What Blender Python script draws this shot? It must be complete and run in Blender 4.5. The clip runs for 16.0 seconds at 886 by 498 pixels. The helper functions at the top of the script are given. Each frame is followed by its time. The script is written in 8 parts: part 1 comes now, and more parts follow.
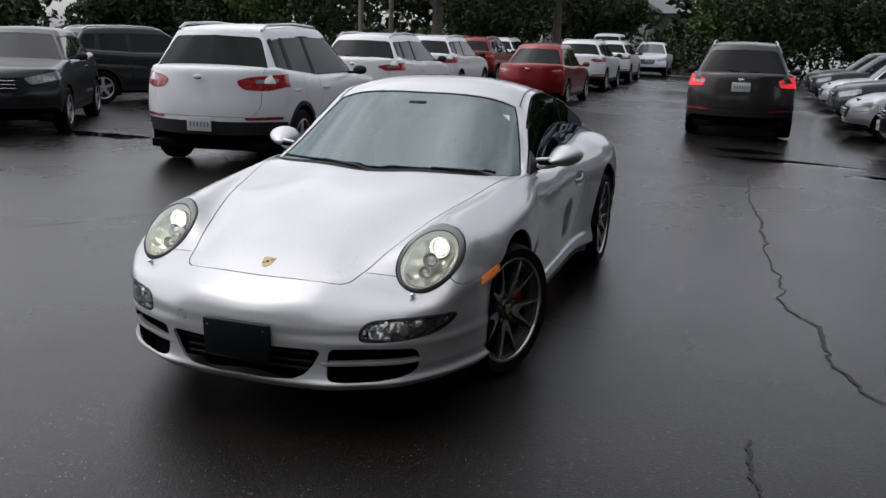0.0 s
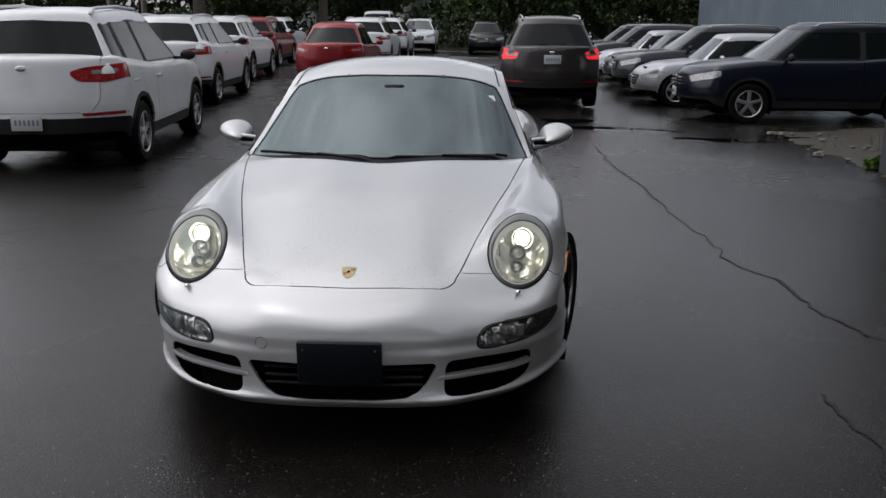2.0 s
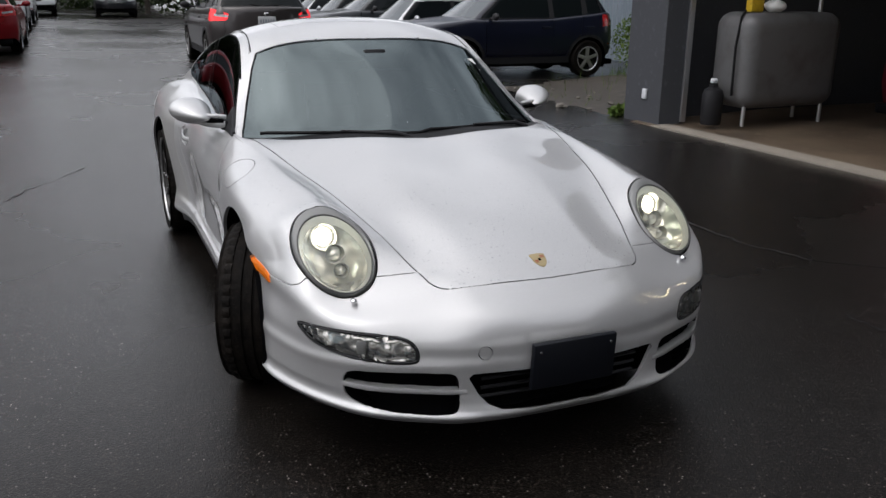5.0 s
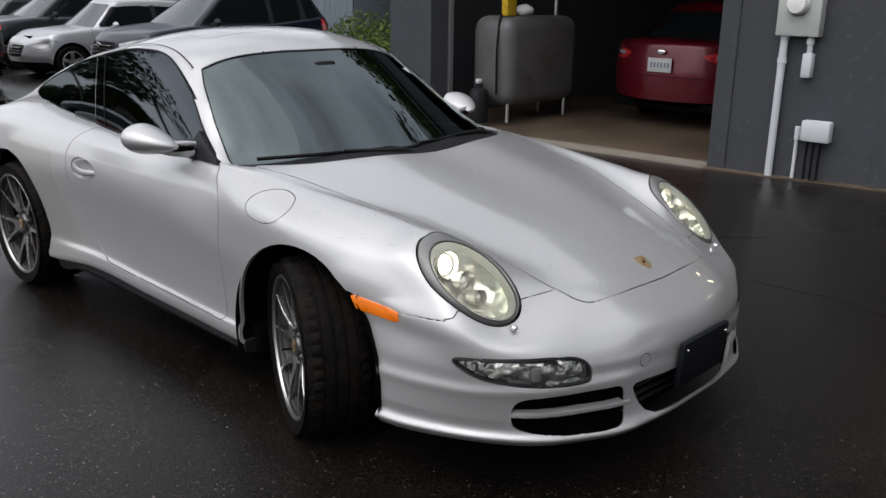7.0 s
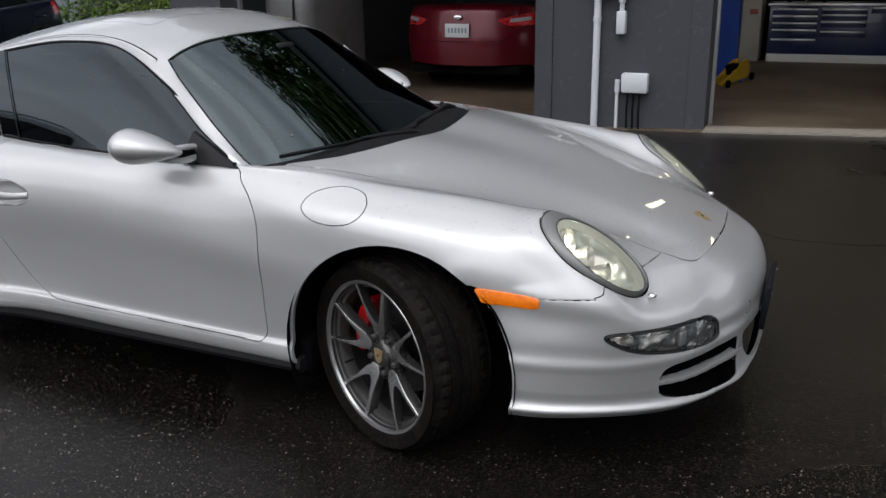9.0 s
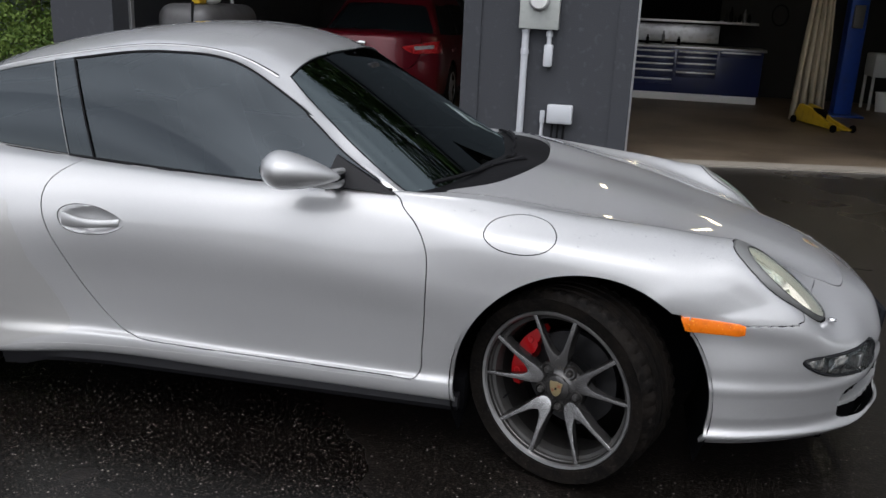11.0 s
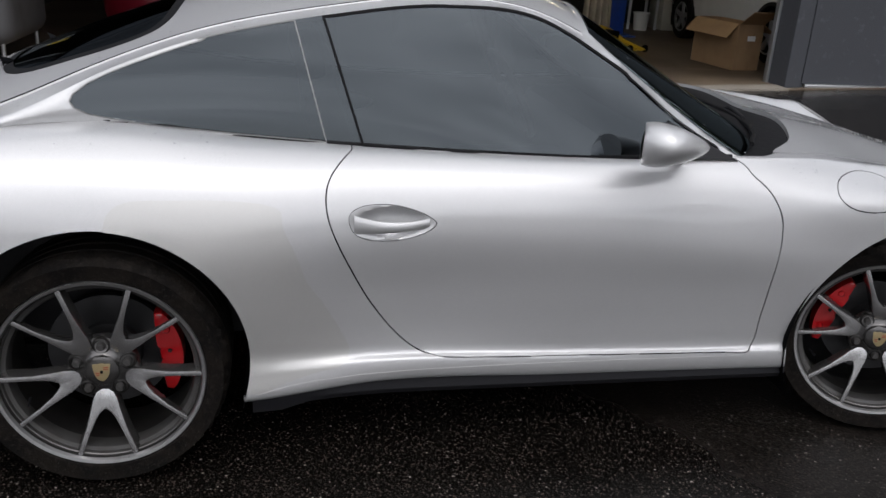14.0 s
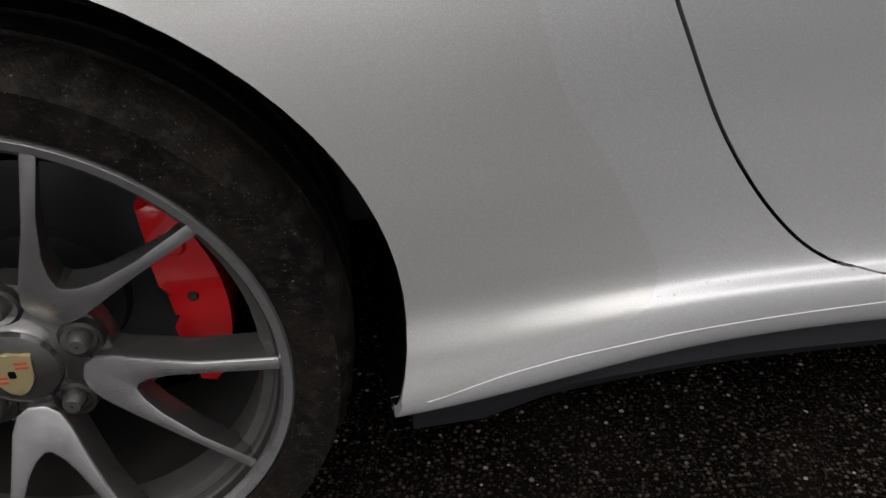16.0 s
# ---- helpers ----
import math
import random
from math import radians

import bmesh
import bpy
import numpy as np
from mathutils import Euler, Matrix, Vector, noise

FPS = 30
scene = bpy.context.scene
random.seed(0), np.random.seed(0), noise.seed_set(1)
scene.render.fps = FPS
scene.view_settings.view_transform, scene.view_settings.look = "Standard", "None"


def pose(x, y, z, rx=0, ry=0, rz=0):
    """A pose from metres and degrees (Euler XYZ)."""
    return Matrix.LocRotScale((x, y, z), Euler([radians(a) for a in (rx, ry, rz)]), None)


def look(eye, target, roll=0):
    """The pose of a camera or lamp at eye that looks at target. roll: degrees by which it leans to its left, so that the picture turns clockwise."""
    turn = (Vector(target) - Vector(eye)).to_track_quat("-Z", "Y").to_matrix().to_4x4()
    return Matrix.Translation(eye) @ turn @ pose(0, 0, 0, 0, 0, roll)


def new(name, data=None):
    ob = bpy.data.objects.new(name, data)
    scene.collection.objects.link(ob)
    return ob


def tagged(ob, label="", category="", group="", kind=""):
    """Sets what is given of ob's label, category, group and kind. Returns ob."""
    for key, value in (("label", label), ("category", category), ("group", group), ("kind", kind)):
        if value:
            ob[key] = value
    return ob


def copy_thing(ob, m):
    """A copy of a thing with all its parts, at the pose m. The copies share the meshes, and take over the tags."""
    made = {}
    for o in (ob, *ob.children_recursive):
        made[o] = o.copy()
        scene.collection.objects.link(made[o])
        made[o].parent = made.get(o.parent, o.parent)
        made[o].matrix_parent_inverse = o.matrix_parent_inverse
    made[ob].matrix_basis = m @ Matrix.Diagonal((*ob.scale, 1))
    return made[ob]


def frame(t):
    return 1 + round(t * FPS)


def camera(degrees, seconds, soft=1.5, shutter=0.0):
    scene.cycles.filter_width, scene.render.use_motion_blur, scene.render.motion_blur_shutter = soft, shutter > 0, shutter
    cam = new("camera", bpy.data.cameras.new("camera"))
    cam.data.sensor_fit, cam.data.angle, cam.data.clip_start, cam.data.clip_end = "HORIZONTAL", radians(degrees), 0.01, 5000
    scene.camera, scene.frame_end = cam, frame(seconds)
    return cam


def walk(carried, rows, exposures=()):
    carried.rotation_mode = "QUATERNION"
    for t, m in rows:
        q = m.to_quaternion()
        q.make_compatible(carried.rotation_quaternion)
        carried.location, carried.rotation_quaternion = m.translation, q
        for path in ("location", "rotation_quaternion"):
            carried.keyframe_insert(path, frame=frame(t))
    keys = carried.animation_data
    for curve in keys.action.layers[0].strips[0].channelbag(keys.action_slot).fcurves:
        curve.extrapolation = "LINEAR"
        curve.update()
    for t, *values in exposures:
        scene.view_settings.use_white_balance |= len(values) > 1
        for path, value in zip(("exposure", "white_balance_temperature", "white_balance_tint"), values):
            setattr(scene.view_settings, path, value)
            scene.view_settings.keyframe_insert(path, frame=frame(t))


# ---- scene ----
cam = camera(55.1, 16.0)
PATH = [
    (0, (1.829, -5.082, 1.58), (1.195, -3.246, 1.103), 1.6),
    (0.5, (1.475, -5.181, 1.592), (1.0, -3.3, 1.107), 1.0),
    (1, (1.171, -5.138, 1.559), (0.796, -3.236, 1.068), 1.2),
    (1.5, (0.858, -5.074, 1.576), (0.539, -3.17, 1.054), 0.2),
    (2, (0.495, -5.092, 1.56), (0.406, -3.161, 1.046), 0.3),
    (2.5, (0.202, -5.049, 1.548), (0.223, -3.124, 1.008), 0.4),
    (3, (-0.112, -4.922, 1.559), (0.013, -3.0, 1.02), 0.4),
    (3.5, (-0.493, -4.84, 1.533), (-0.201, -2.932, 1.009), 1.1),
    (4, (-0.818, -4.781, 1.535), (-0.356, -2.913, 0.991), 0.6),
    (6.5, (-2.206, -3.682, 1.515), (-1.0, -2.196, 0.935), 1.1),
    (7, (-2.502, -3.486, 1.526), (-1.119, -2.16, 0.954), 0.8),
    (7.5, (-2.658, -3.261, 1.504), (-1.146, -2.094, 0.909), 2.1),
    (8, (-2.777, -2.985, 1.523), (-1.187, -1.944, 0.9), 0.2),
    (10.5, (-3.314, -1.556, 1.522), (-1.449, -1.114, 0.951), 2.2),
    (11, (-3.322, -1.267, 1.493), (-1.439, -0.905, 0.923), 2.5),
    (11.5, (-3.255, -0.948, 1.498), (-1.368, -0.672, 0.896), 1.8),
    (12, (-3.28, -0.604, 1.494), (-1.373, -0.451, 0.913), 2.7),
    (12.5, (-3.283, -0.292, 1.487), (-1.369, -0.26, 0.906), 1.9),
    (13, (-3.141, 0.049, 1.483), (-1.243, -0.022, 0.856), 2.1),
    (13.5, (-3.057, 0.356, 1.465), (-1.171, 0.148, 0.832), 3.8),
    (14, (-3.0, 0.699, 1.47), (-1.164, 0.331, 0.768), 3.4),
    (14.5, (-2.682, 0.836, 1.352), (-0.936, 0.486, 0.441), 2.2),
    (15, (-2.26, 0.904, 1.147), (-0.617, 0.602, 0.051), -1.77),
    (15.5, (-1.797, 0.941, 0.986), (-0.109, 0.654, -0.007), -2.38),
    (16, (-1.56, 0.82, 0.879), (0.061, 0.657, -0.219), -1.77),
]
EXPOSURES = [(0.0, 0.56, 6350, 13), (1.0, 0.44, 6400, 13), (2.0, 0.44, 6400, 13), (3.0, 0.70, 6400, 13), (4.0, 0.82, 6450, 13), (7.0, 0.78, 6500, 12), (11.0, 0.86, 6300, 12), (13.8, 0.80, 6400, 13), (14.5, 0.96, 6500, 13), (15.0, 1.55, 6800, 13), (15.5, 1.90, 6800, 13), (16.0, 0.98, 6700, 12)]
walk(cam, [(t, look(eye, target, roll)) for t, eye, target, roll in PATH], EXPOSURES)

# ---- sky, sun ----
SUN_UP, SUN_ROUND = radians(62), radians(272)
world = bpy.data.worlds.new("overcast_sky")
scene.world = world
world.use_nodes = True
wn, wl = world.node_tree.nodes, world.node_tree.links
wn.clear()
w_out = wn.new("ShaderNodeOutputWorld")
w_bg = wn.new("ShaderNodeBackground")
w_sky = wn.new("ShaderNodeTexSky")
w_sky.sky_type = "NISHITA"
w_sky.sun_disc = False
w_sky.sun_elevation, w_sky.sun_rotation = SUN_UP, SUN_ROUND
w_sky.dust_density, w_sky.ozone_density, w_sky.air_density = 4.0, 1.0, 1.0
w_grey = wn.new("ShaderNodeHueSaturation")
w_grey.inputs["Saturation"].default_value = 0.22
w_co = wn.new("ShaderNodeTexCoord")
w_map = wn.new("ShaderNodeMapping")
w_map.inputs["Scale"].default_value = (1.0, 1.0, 1.5)
w_noise = wn.new("ShaderNodeTexNoise")
w_noise.inputs["Scale"].default_value = 3.0
w_noise.inputs["Detail"].default_value = 7.0
w_noise.inputs["Roughness"].default_value = 0.56
w_ramp = wn.new("ShaderNodeValToRGB")
w_ramp.color_ramp.elements[0].position, w_ramp.color_ramp.elements[0].color = 0.36, (0.58, 0.60, 0.63, 1)
w_ramp.color_ramp.elements[1].position, w_ramp.color_ramp.elements[1].color = 0.66, (1.36, 1.36, 1.36, 1)
w_mul = wn.new("ShaderNodeMix")
w_mul.data_type, w_mul.blend_type = "RGBA", "MULTIPLY"
w_mul.inputs[0].default_value = 1.0
wl.new(w_co.outputs["Generated"], w_map.inputs["Vector"])
wl.new(w_map.outputs["Vector"], w_noise.inputs["Vector"])
wl.new(w_noise.outputs["Fac"], w_ramp.inputs["Fac"])
w_soft = wn.new("ShaderNodeGamma")
w_soft.inputs["Gamma"].default_value = 0.6
wl.new(w_sky.outputs["Color"], w_soft.inputs["Color"])
wl.new(w_soft.outputs["Color"], w_grey.inputs["Color"])
wl.new(w_grey.outputs["Color"], w_mul.inputs[6])
wl.new(w_ramp.outputs["Color"], w_mul.inputs[7])
# an overcast sky is brightest overhead
w_xyz = wn.new("ShaderNodeSeparateXYZ")
wl.new(w_co.outputs["Generated"], w_xyz.inputs[0])
w_high = wn.new("ShaderNodeMapRange")
for i, v in enumerate((0.0, 1.0, 1.85, 2.0)):
    w_high.inputs[i + 1].default_value = v
wl.new(w_xyz.outputs["Z"], w_high.inputs[0])
w_top = wn.new("ShaderNodeVectorMath")
w_top.operation = "SCALE"
wl.new(w_mul.outputs[2], w_top.inputs[0])
wl.new(w_high.outputs[0], w_top.inputs["Scale"])
wl.new(w_top.outputs[0], w_bg.inputs["Color"])
w_bg.inputs["Strength"].default_value = 0.15
wl.new(w_bg.outputs["Background"], w_out.inputs["Surface"])
sun = new("sun", bpy.data.lights.new("sun", "SUN"))
sun.data.energy, sun.data.angle, sun.data.color = 0.36, radians(100), (1.0, 0.97, 0.92)
sun.matrix_world = look((math.sin(SUN_ROUND) * 30, math.cos(SUN_ROUND) * 30, math.tan(SUN_UP) * 30), (0, 0, 0))

# ---- materials ----
def shader(name, color, rough=0.5, metal=0.0, coat=0.0, coat_rough=0.05, spec=0.5, alpha=1.0, transmission=0.0, ior=1.45,
           emit=None, emit_power=0.0, spots=(), bumps=(), rough_spots=None, coat_ior=1.5):
    """A principled material. spots: (scale, detail, low, high, colour) layers mixed over the base; bumps: (scale, detail, height)."""
    m = bpy.data.materials.new(name)
    m.use_nodes = True
    nt = m.node_tree
    n, l = nt.nodes, nt.links
    b = n["Principled BSDF"]
    b.inputs["Base Color"].default_value = (*color, 1)
    b.inputs["Roughness"].default_value = rough
    b.inputs["Metallic"].default_value = metal
    b.inputs["Coat Weight"].default_value = coat
    b.inputs["Coat Roughness"].default_value = coat_rough
    b.inputs["Coat IOR"].default_value = coat_ior
    b.inputs["Specular IOR Level"].default_value = spec
    b.inputs["Transmission Weight"].default_value = transmission
    b.inputs["IOR"].default_value = ior
    b.inputs["Alpha"].default_value = alpha
    if emit:
        b.inputs["Emission Color"].default_value = (*emit, 1)
        b.inputs["Emission Strength"].default_value = emit_power
    co = n.new("ShaderNodeTexCoord")
    last = None
    for scale, detail, low, high, tint in spots:
        tex = n.new("ShaderNodeTexNoise")
        tex.inputs["Scale"].default_value, tex.inputs["Detail"].default_value = scale, detail
        l.new(co.outputs["Object"], tex.inputs["Vector"])
        rg = n.new("ShaderNodeMapRange")
        rg.inputs[1].default_value, rg.inputs[2].default_value = low, high
        l.new(tex.outputs["Fac"], rg.inputs[0])
        mx = n.new("ShaderNodeMix")
        mx.data_type = "RGBA"
        l.new(rg.outputs[0], mx.inputs[0])
        if last:
            l.new(last, mx.inputs[6])
        else:
            mx.inputs[6].default_value = (*color, 1)
        mx.inputs[7].default_value = (*tint, 1)
        last = mx.outputs[2]
    if last:
        l.new(last, b.inputs["Base Color"])
    if rough_spots:
        scale, detail, low, high, r0, r1 = rough_spots
        tex = n.new("ShaderNodeTexNoise")
        tex.inputs["Scale"].default_value, tex.inputs["Detail"].default_value = scale, detail
        l.new(co.outputs["Object"], tex.inputs["Vector"])
        rg = n.new("ShaderNodeMapRange")
        for i, v in zip((1, 2, 3, 4), (low, high, r0, r1)):
            rg.inputs[i].default_value = v
        l.new(tex.outputs["Fac"], rg.inputs[0])
        l.new(rg.outputs[0], b.inputs["Roughness"])
    normal = None
    for scale, detail, height in bumps:
        tex = n.new("ShaderNodeTexNoise")
        tex.inputs["Scale"].default_value, tex.inputs["Detail"].default_value = scale, detail
        l.new(co.outputs["Object"], tex.inputs["Vector"])
        bp = n.new("ShaderNodeBump")
        bp.inputs["Distance"].default_value = height
        bp.inputs["Strength"].default_value = 1.0
        l.new(tex.outputs["Fac"], bp.inputs["Height"])
        if normal:
            l.new(normal, bp.inputs["Normal"])
        normal = bp.outputs["Normal"]
    if normal:
        l.new(normal, b.inputs["Normal"])
    return m


def thin_glass(name, tint, clear, rough=0.02, ior=1.85, gloss=(0.80, 0.92, 0.97)):
    """A window pane: mirror reflection by Fresnel over a tinted see-through layer."""
    m = bpy.data.materials.new(name)
    m.use_nodes = True
    n, l = m.node_tree.nodes, m.node_tree.links
    n.clear()
    out = n.new("ShaderNodeOutputMaterial")
    tr = n.new("ShaderNodeBsdfTransparent")
    tr.inputs["Color"].default_value = (*[c * clear for c in tint], 1)
    gl = n.new("ShaderNodeBsdfGlossy")
    gl.inputs["Roughness"].default_value = rough
    gl.inputs["Color"].default_value = (*gloss, 1)
    fr = n.new("ShaderNodeFresnel")
    fr.inputs["IOR"].default_value = ior
    mx = n.new("ShaderNodeMixShader")
    l.new(fr.outputs[0], mx.inputs[0])
    l.new(tr.outputs[0], mx.inputs[1])
    l.new(gl.outputs[0], mx.inputs[2])
    l.new(mx.outputs[0], out.inputs["Surface"])
    return m


M_SILVER = shader("silver_metallic_paint", (0.455, 0.458, 0.46), 0.48, 0.58, 1.0, 0.03, coat_ior=1.7,
                  spots=((900, 2, 0.45, 0.75, (0.60, 0.60, 0.61)), (2.2, 4, 0.55, 0.8, (0.475, 0.475, 0.48))))
M_SHELL = shader("black_underlay", (0.0025, 0.0025, 0.003), 0.8, spec=0.05)
M_RUBBER = shader("black_rubber", (0.008, 0.008, 0.009), 0.55, spec=0.12, bumps=((60, 3, 0.001),))
M_TYRE = shader("tyre_rubber", (0.0042, 0.0038, 0.0036), 0.6, spec=0.07, spots=((16, 6, 0.42, 0.62, (0.009, 0.0074, 0.0062)), (75, 6, 0.52, 0.70, (0.015, 0.0125, 0.0108)), (420, 3, 0.66, 0.74, (0.10, 0.09, 0.08))), bumps=((45, 5, 0.004), (220, 3, 0.0015)))
M_PLASTIC = shader("black_plastic", (0.014, 0.014, 0.016), 0.45, spec=0.25, bumps=((300, 2, 0.0004),))
M_PLATE_BLACK = shader("blank_plate_holder", (0.006, 0.007, 0.010), 0.45, spec=0.2)
M_TINT = thin_glass("tinted_side_glass", (0.9, 0.95, 1.0), 0.10, ior=2.0, gloss=(0.53, 0.60, 0.65))
M_SCREEN = thin_glass("windscreen_glass", (0.86, 0.95, 0.96), 0.07, ior=2.3, gloss=(0.68, 0.81, 0.83))
M_LENS = thin_glass("clear_lamp_lens", (1.0, 0.985, 0.945), 0.95, ior=1.5)
M_CHROME = shader("chrome", (0.75, 0.75, 0.76), 0.12, 1.0)
M_REFLECTOR = shader("lamp_reflector", (0.76, 0.75, 0.69), 0.22, 0.7, bumps=((13, 1, 0.03),))
M_BEZEL = shader("grey_lamp_bezel", (0.20, 0.203, 0.20), 0.4, 0.4)
M_SEAL = shader("dark_grey_lamp_seal", (0.07, 0.07, 0.068), 0.5)
M_COLLAR = shader("pale_lamp_collar", (0.70, 0.695, 0.645), 0.45, 0.1)
M_FOG = shader("fog_lamp_reflector", (0.13, 0.13, 0.135), 0.3, 0.7, bumps=((40, 2, 0.003),))
M_FOG_BRIGHT = shader("faceted_lamp_reflector", (0.66, 0.66, 0.67), 0.16, 0.95, bumps=((17, 1, 0.035),))
M_XENON = shader("lit_lamp", (1, 1, 0.95), 0.3, emit=(1.0, 0.96, 0.78), emit_power=2.8)
M_AMBER = shader("amber_lens", (0.72, 0.15, 0.005), 0.18, coat=0.6, emit=(1.0, 0.25, 0.01), emit_power=0.12, spots=((28, 2, 0.5, 0.75, (0.50, 0.09, 0.003)), (140, 2, 0.64, 0.72, (0.92, 0.38, 0.04))))
M_RIM_DARK = shader("anthracite_wheel_paint", (0.10, 0.097, 0.095), 0.24, 0.8, 0.4, spots=((30, 4, 0.5, 0.8, (0.13, 0.124, 0.118)),))
M_RIM_BRIGHT = shader("machined_wheel_face", (0.54, 0.537, 0.54), 0.27, 0.92, spots=((40, 4, 0.5, 0.8, (0.42, 0.415, 0.41)), (260, 3, 0.68, 0.74, (0.10, 0.09, 0.085))))
M_LIP = shader("bare_rim_edge", (0.46, 0.46, 0.46), 0.28, 0.9, spots=((60, 4, 0.55, 0.75, (0.36, 0.36, 0.355)), (200, 3, 0.68, 0.74, (0.2, 0.2, 0.2))))
M_BARREL = shader("dark_mottled_barrel", (0.016, 0.015, 0.014), 0.55, 0.3, spots=((14, 5, 0.5, 0.75, (0.032, 0.029, 0.027)),))
M_STEP = shader("mottled_rim_step", (0.10, 0.098, 0.096), 0.42, 0.7, spots=((18, 5, 0.45, 0.7, (0.085, 0.08, 0.076)),))
M_DISC = shader("brake_disc_steel", (0.065, 0.065, 0.067), 0.38, 0.9, bumps=((90, 2, 0.0006),))
M_FILM = shader("film_edge", (0.45, 0.45, 0.44), 0.5, 0.2)
M_FILM_PATCH = shader("clear_film_over_paint", (0.438, 0.434, 0.421), 0.45, 0.58, 1.0, 0.10, coat_ior=1.7, spots=((900, 2, 0.45, 0.75, (0.55, 0.545, 0.53)), (2.2, 4, 0.55, 0.8, (0.43, 0.426, 0.413))))
M_RED_CALIPER = shader("red_caliper_paint", (0.40, 0.006, 0.009), 0.28, coat=0.5)
M_GOLD = shader("gold_badge", (0.37, 0.30, 0.165), 0.4, 0.6)
M_BADGE_RED = shader("badge_red", (0.30, 0.06, 0.03), 0.4)
M_LEATHER = shader("dark_leather", (0.02, 0.02, 0.022), 0.55, bumps=((200, 3, 0.0008),))


def asphalt():
    m = bpy.data.materials.new("wet_asphalt")
    m.use_nodes = True
    n, l = m.node_tree.nodes, m.node_tree.links
    b = n["Principled BSDF"]
    geo = n.new("ShaderNodeNewGeometry")

    def tex(scale, detail, rough=0.5):
        t = n.new("ShaderNodeTexNoise")
        t.inputs["Scale"].default_value, t.inputs["Detail"].default_value, t.inputs["Roughness"].default_value = scale, detail, rough
        l.new(geo.outputs["Position"], t.inputs["Vector"])
        return t.outputs["Fac"]

    def rng(src, a, bb, c, d):
        r = n.new("ShaderNodeMapRange")
        for i, v in zip((1, 2, 3, 4), (a, bb, c, d)):
            r.inputs[i].default_value = v
        l.new(src, r.inputs[0])
        return r.outputs[0]

    def mix(f, a, c):
        x = n.new("ShaderNodeMix")
        x.data_type = "RGBA"
        l.new(f, x.inputs[0])
        for i, v in ((6, a), (7, c)):
            if isinstance(v, tuple):
                x.inputs[i].default_value = (*v, 1)
            else:
                l.new(v, x.inputs[i])
        return x.outputs[2]

    def chips(scale):
        vor = n.new("ShaderNodeTexVoronoi")
        vor.inputs["Scale"].default_value = scale
        l.new(geo.outputs["Position"], vor.inputs["Vector"])
        sep = n.new("ShaderNodeSeparateColor")
        l.new(vor.outputs["Color"], sep.inputs[0])
        return vor.outputs["Distance"], sep.outputs[0], sep.outputs[1]

    def times(a, c, op="MULTIPLY"):
        x = n.new("ShaderNodeMath")
        x.operation = op
        l.new(a, x.inputs[0])
        l.new(c, x.inputs[1])
        return x.outputs[0]

    worn = tex(0.35, 6, 0.6)
    base = mix(rng(worn, 0.42, 0.62, 0, 1), (0.0019, 0.0016, 0.0014), (0.0042, 0.0036, 0.0031))
    base = mix(rng(tex(6, 5), 0.45, 0.75, 0, 0.6), base, (0.0075, 0.0061, 0.0052))
    # fine grit, and fewer larger bright stones
    fine_d, fine_r, fine_k = chips(240)
    base = mix(times(rng(fine_r, 0.45, 1.0, 0, 0.75), rng(fine_d, 0.60, 0.30, 0, 1)), base, (0.032, 0.0272, 0.0236))
    mid_d, mid_r, mid_k = chips(125)
    base = mix(times(rng(mid_r, 0.50, 0.92, 0, 0.85), rng(mid_d, 0.44, 0.26, 0, 1)), base, (0.060, 0.047, 0.039))
    big_d, big_r, big_k = chips(105)
    size = rng(big_k, 0.0, 1.0, 0.10, 0.42)
    near = times(size, big_d, "SUBTRACT")
    base = mix(times(rng(big_r, 0.86, 0.98, 0, 0.9), rng(near, 0.0, 0.08, 0, 1)), base, (0.23, 0.21, 0.19))
    l.new(base, b.inputs["Base Color"])
    wet = rng(tex(0.22, 5, 0.55), 0.38, 0.62, 0.17, 0.34)
    l.new(wet, b.inputs["Roughness"])
    face = n.new("ShaderNodeLayerWeight")
    face.inputs["Blend"].default_value = 0.5
    l.new(rng(face.outputs["Facing"], 0.36, 0.88, 0.05, 0.85), b.inputs["Specular IOR Level"])
    b1 = n.new("ShaderNodeBump")
    b1.inputs["Distance"].default_value = 0.0012
    b1.inputs["Strength"].default_value = 0.55
    l.new(times(fine_d, big_d, "ADD"), b1.inputs["Height"])
    b2 = n.new("ShaderNodeBump")
    b2.inputs["Distance"].default_value = 0.003
    b2.inputs["Strength"].default_value = 0.5
    l.new(tex(3.0, 5), b2.inputs["Height"])
    l.new(b1.outputs["Normal"], b2.inputs["Normal"])
    l.new(b2.outputs["Normal"], b.inputs["Normal"])
    return m


M_ASPHALT = asphalt()
M_CRACK = shader("crack_tar", (0.006, 0.006, 0.006), 0.6)
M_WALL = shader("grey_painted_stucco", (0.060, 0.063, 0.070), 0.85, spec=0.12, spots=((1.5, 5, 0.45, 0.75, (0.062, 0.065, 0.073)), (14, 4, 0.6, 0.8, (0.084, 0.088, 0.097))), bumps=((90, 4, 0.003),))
# near-black base colour carries the shade inside the garage
M_WALL_IN = shader("garage_wall_shade_toned", (0.020, 0.020, 0.021), 0.8, spots=((1.0, 5, 0.45, 0.7, (0.018, 0.018, 0.018)),), bumps=((60, 3, 0.002),))
M_CONCRETE = shader("stained_concrete", (0.125, 0.094, 0.066), 0.45, spots=((0.9, 6, 0.42, 0.66, (0.055, 0.039, 0.027)), (9, 5, 0.58, 0.85, (0.19, 0.155, 0.12))), bumps=((70, 4, 0.002),))
M_PVC = shader("grey_plastic_conduit", (0.55, 0.57, 0.60), 0.5)
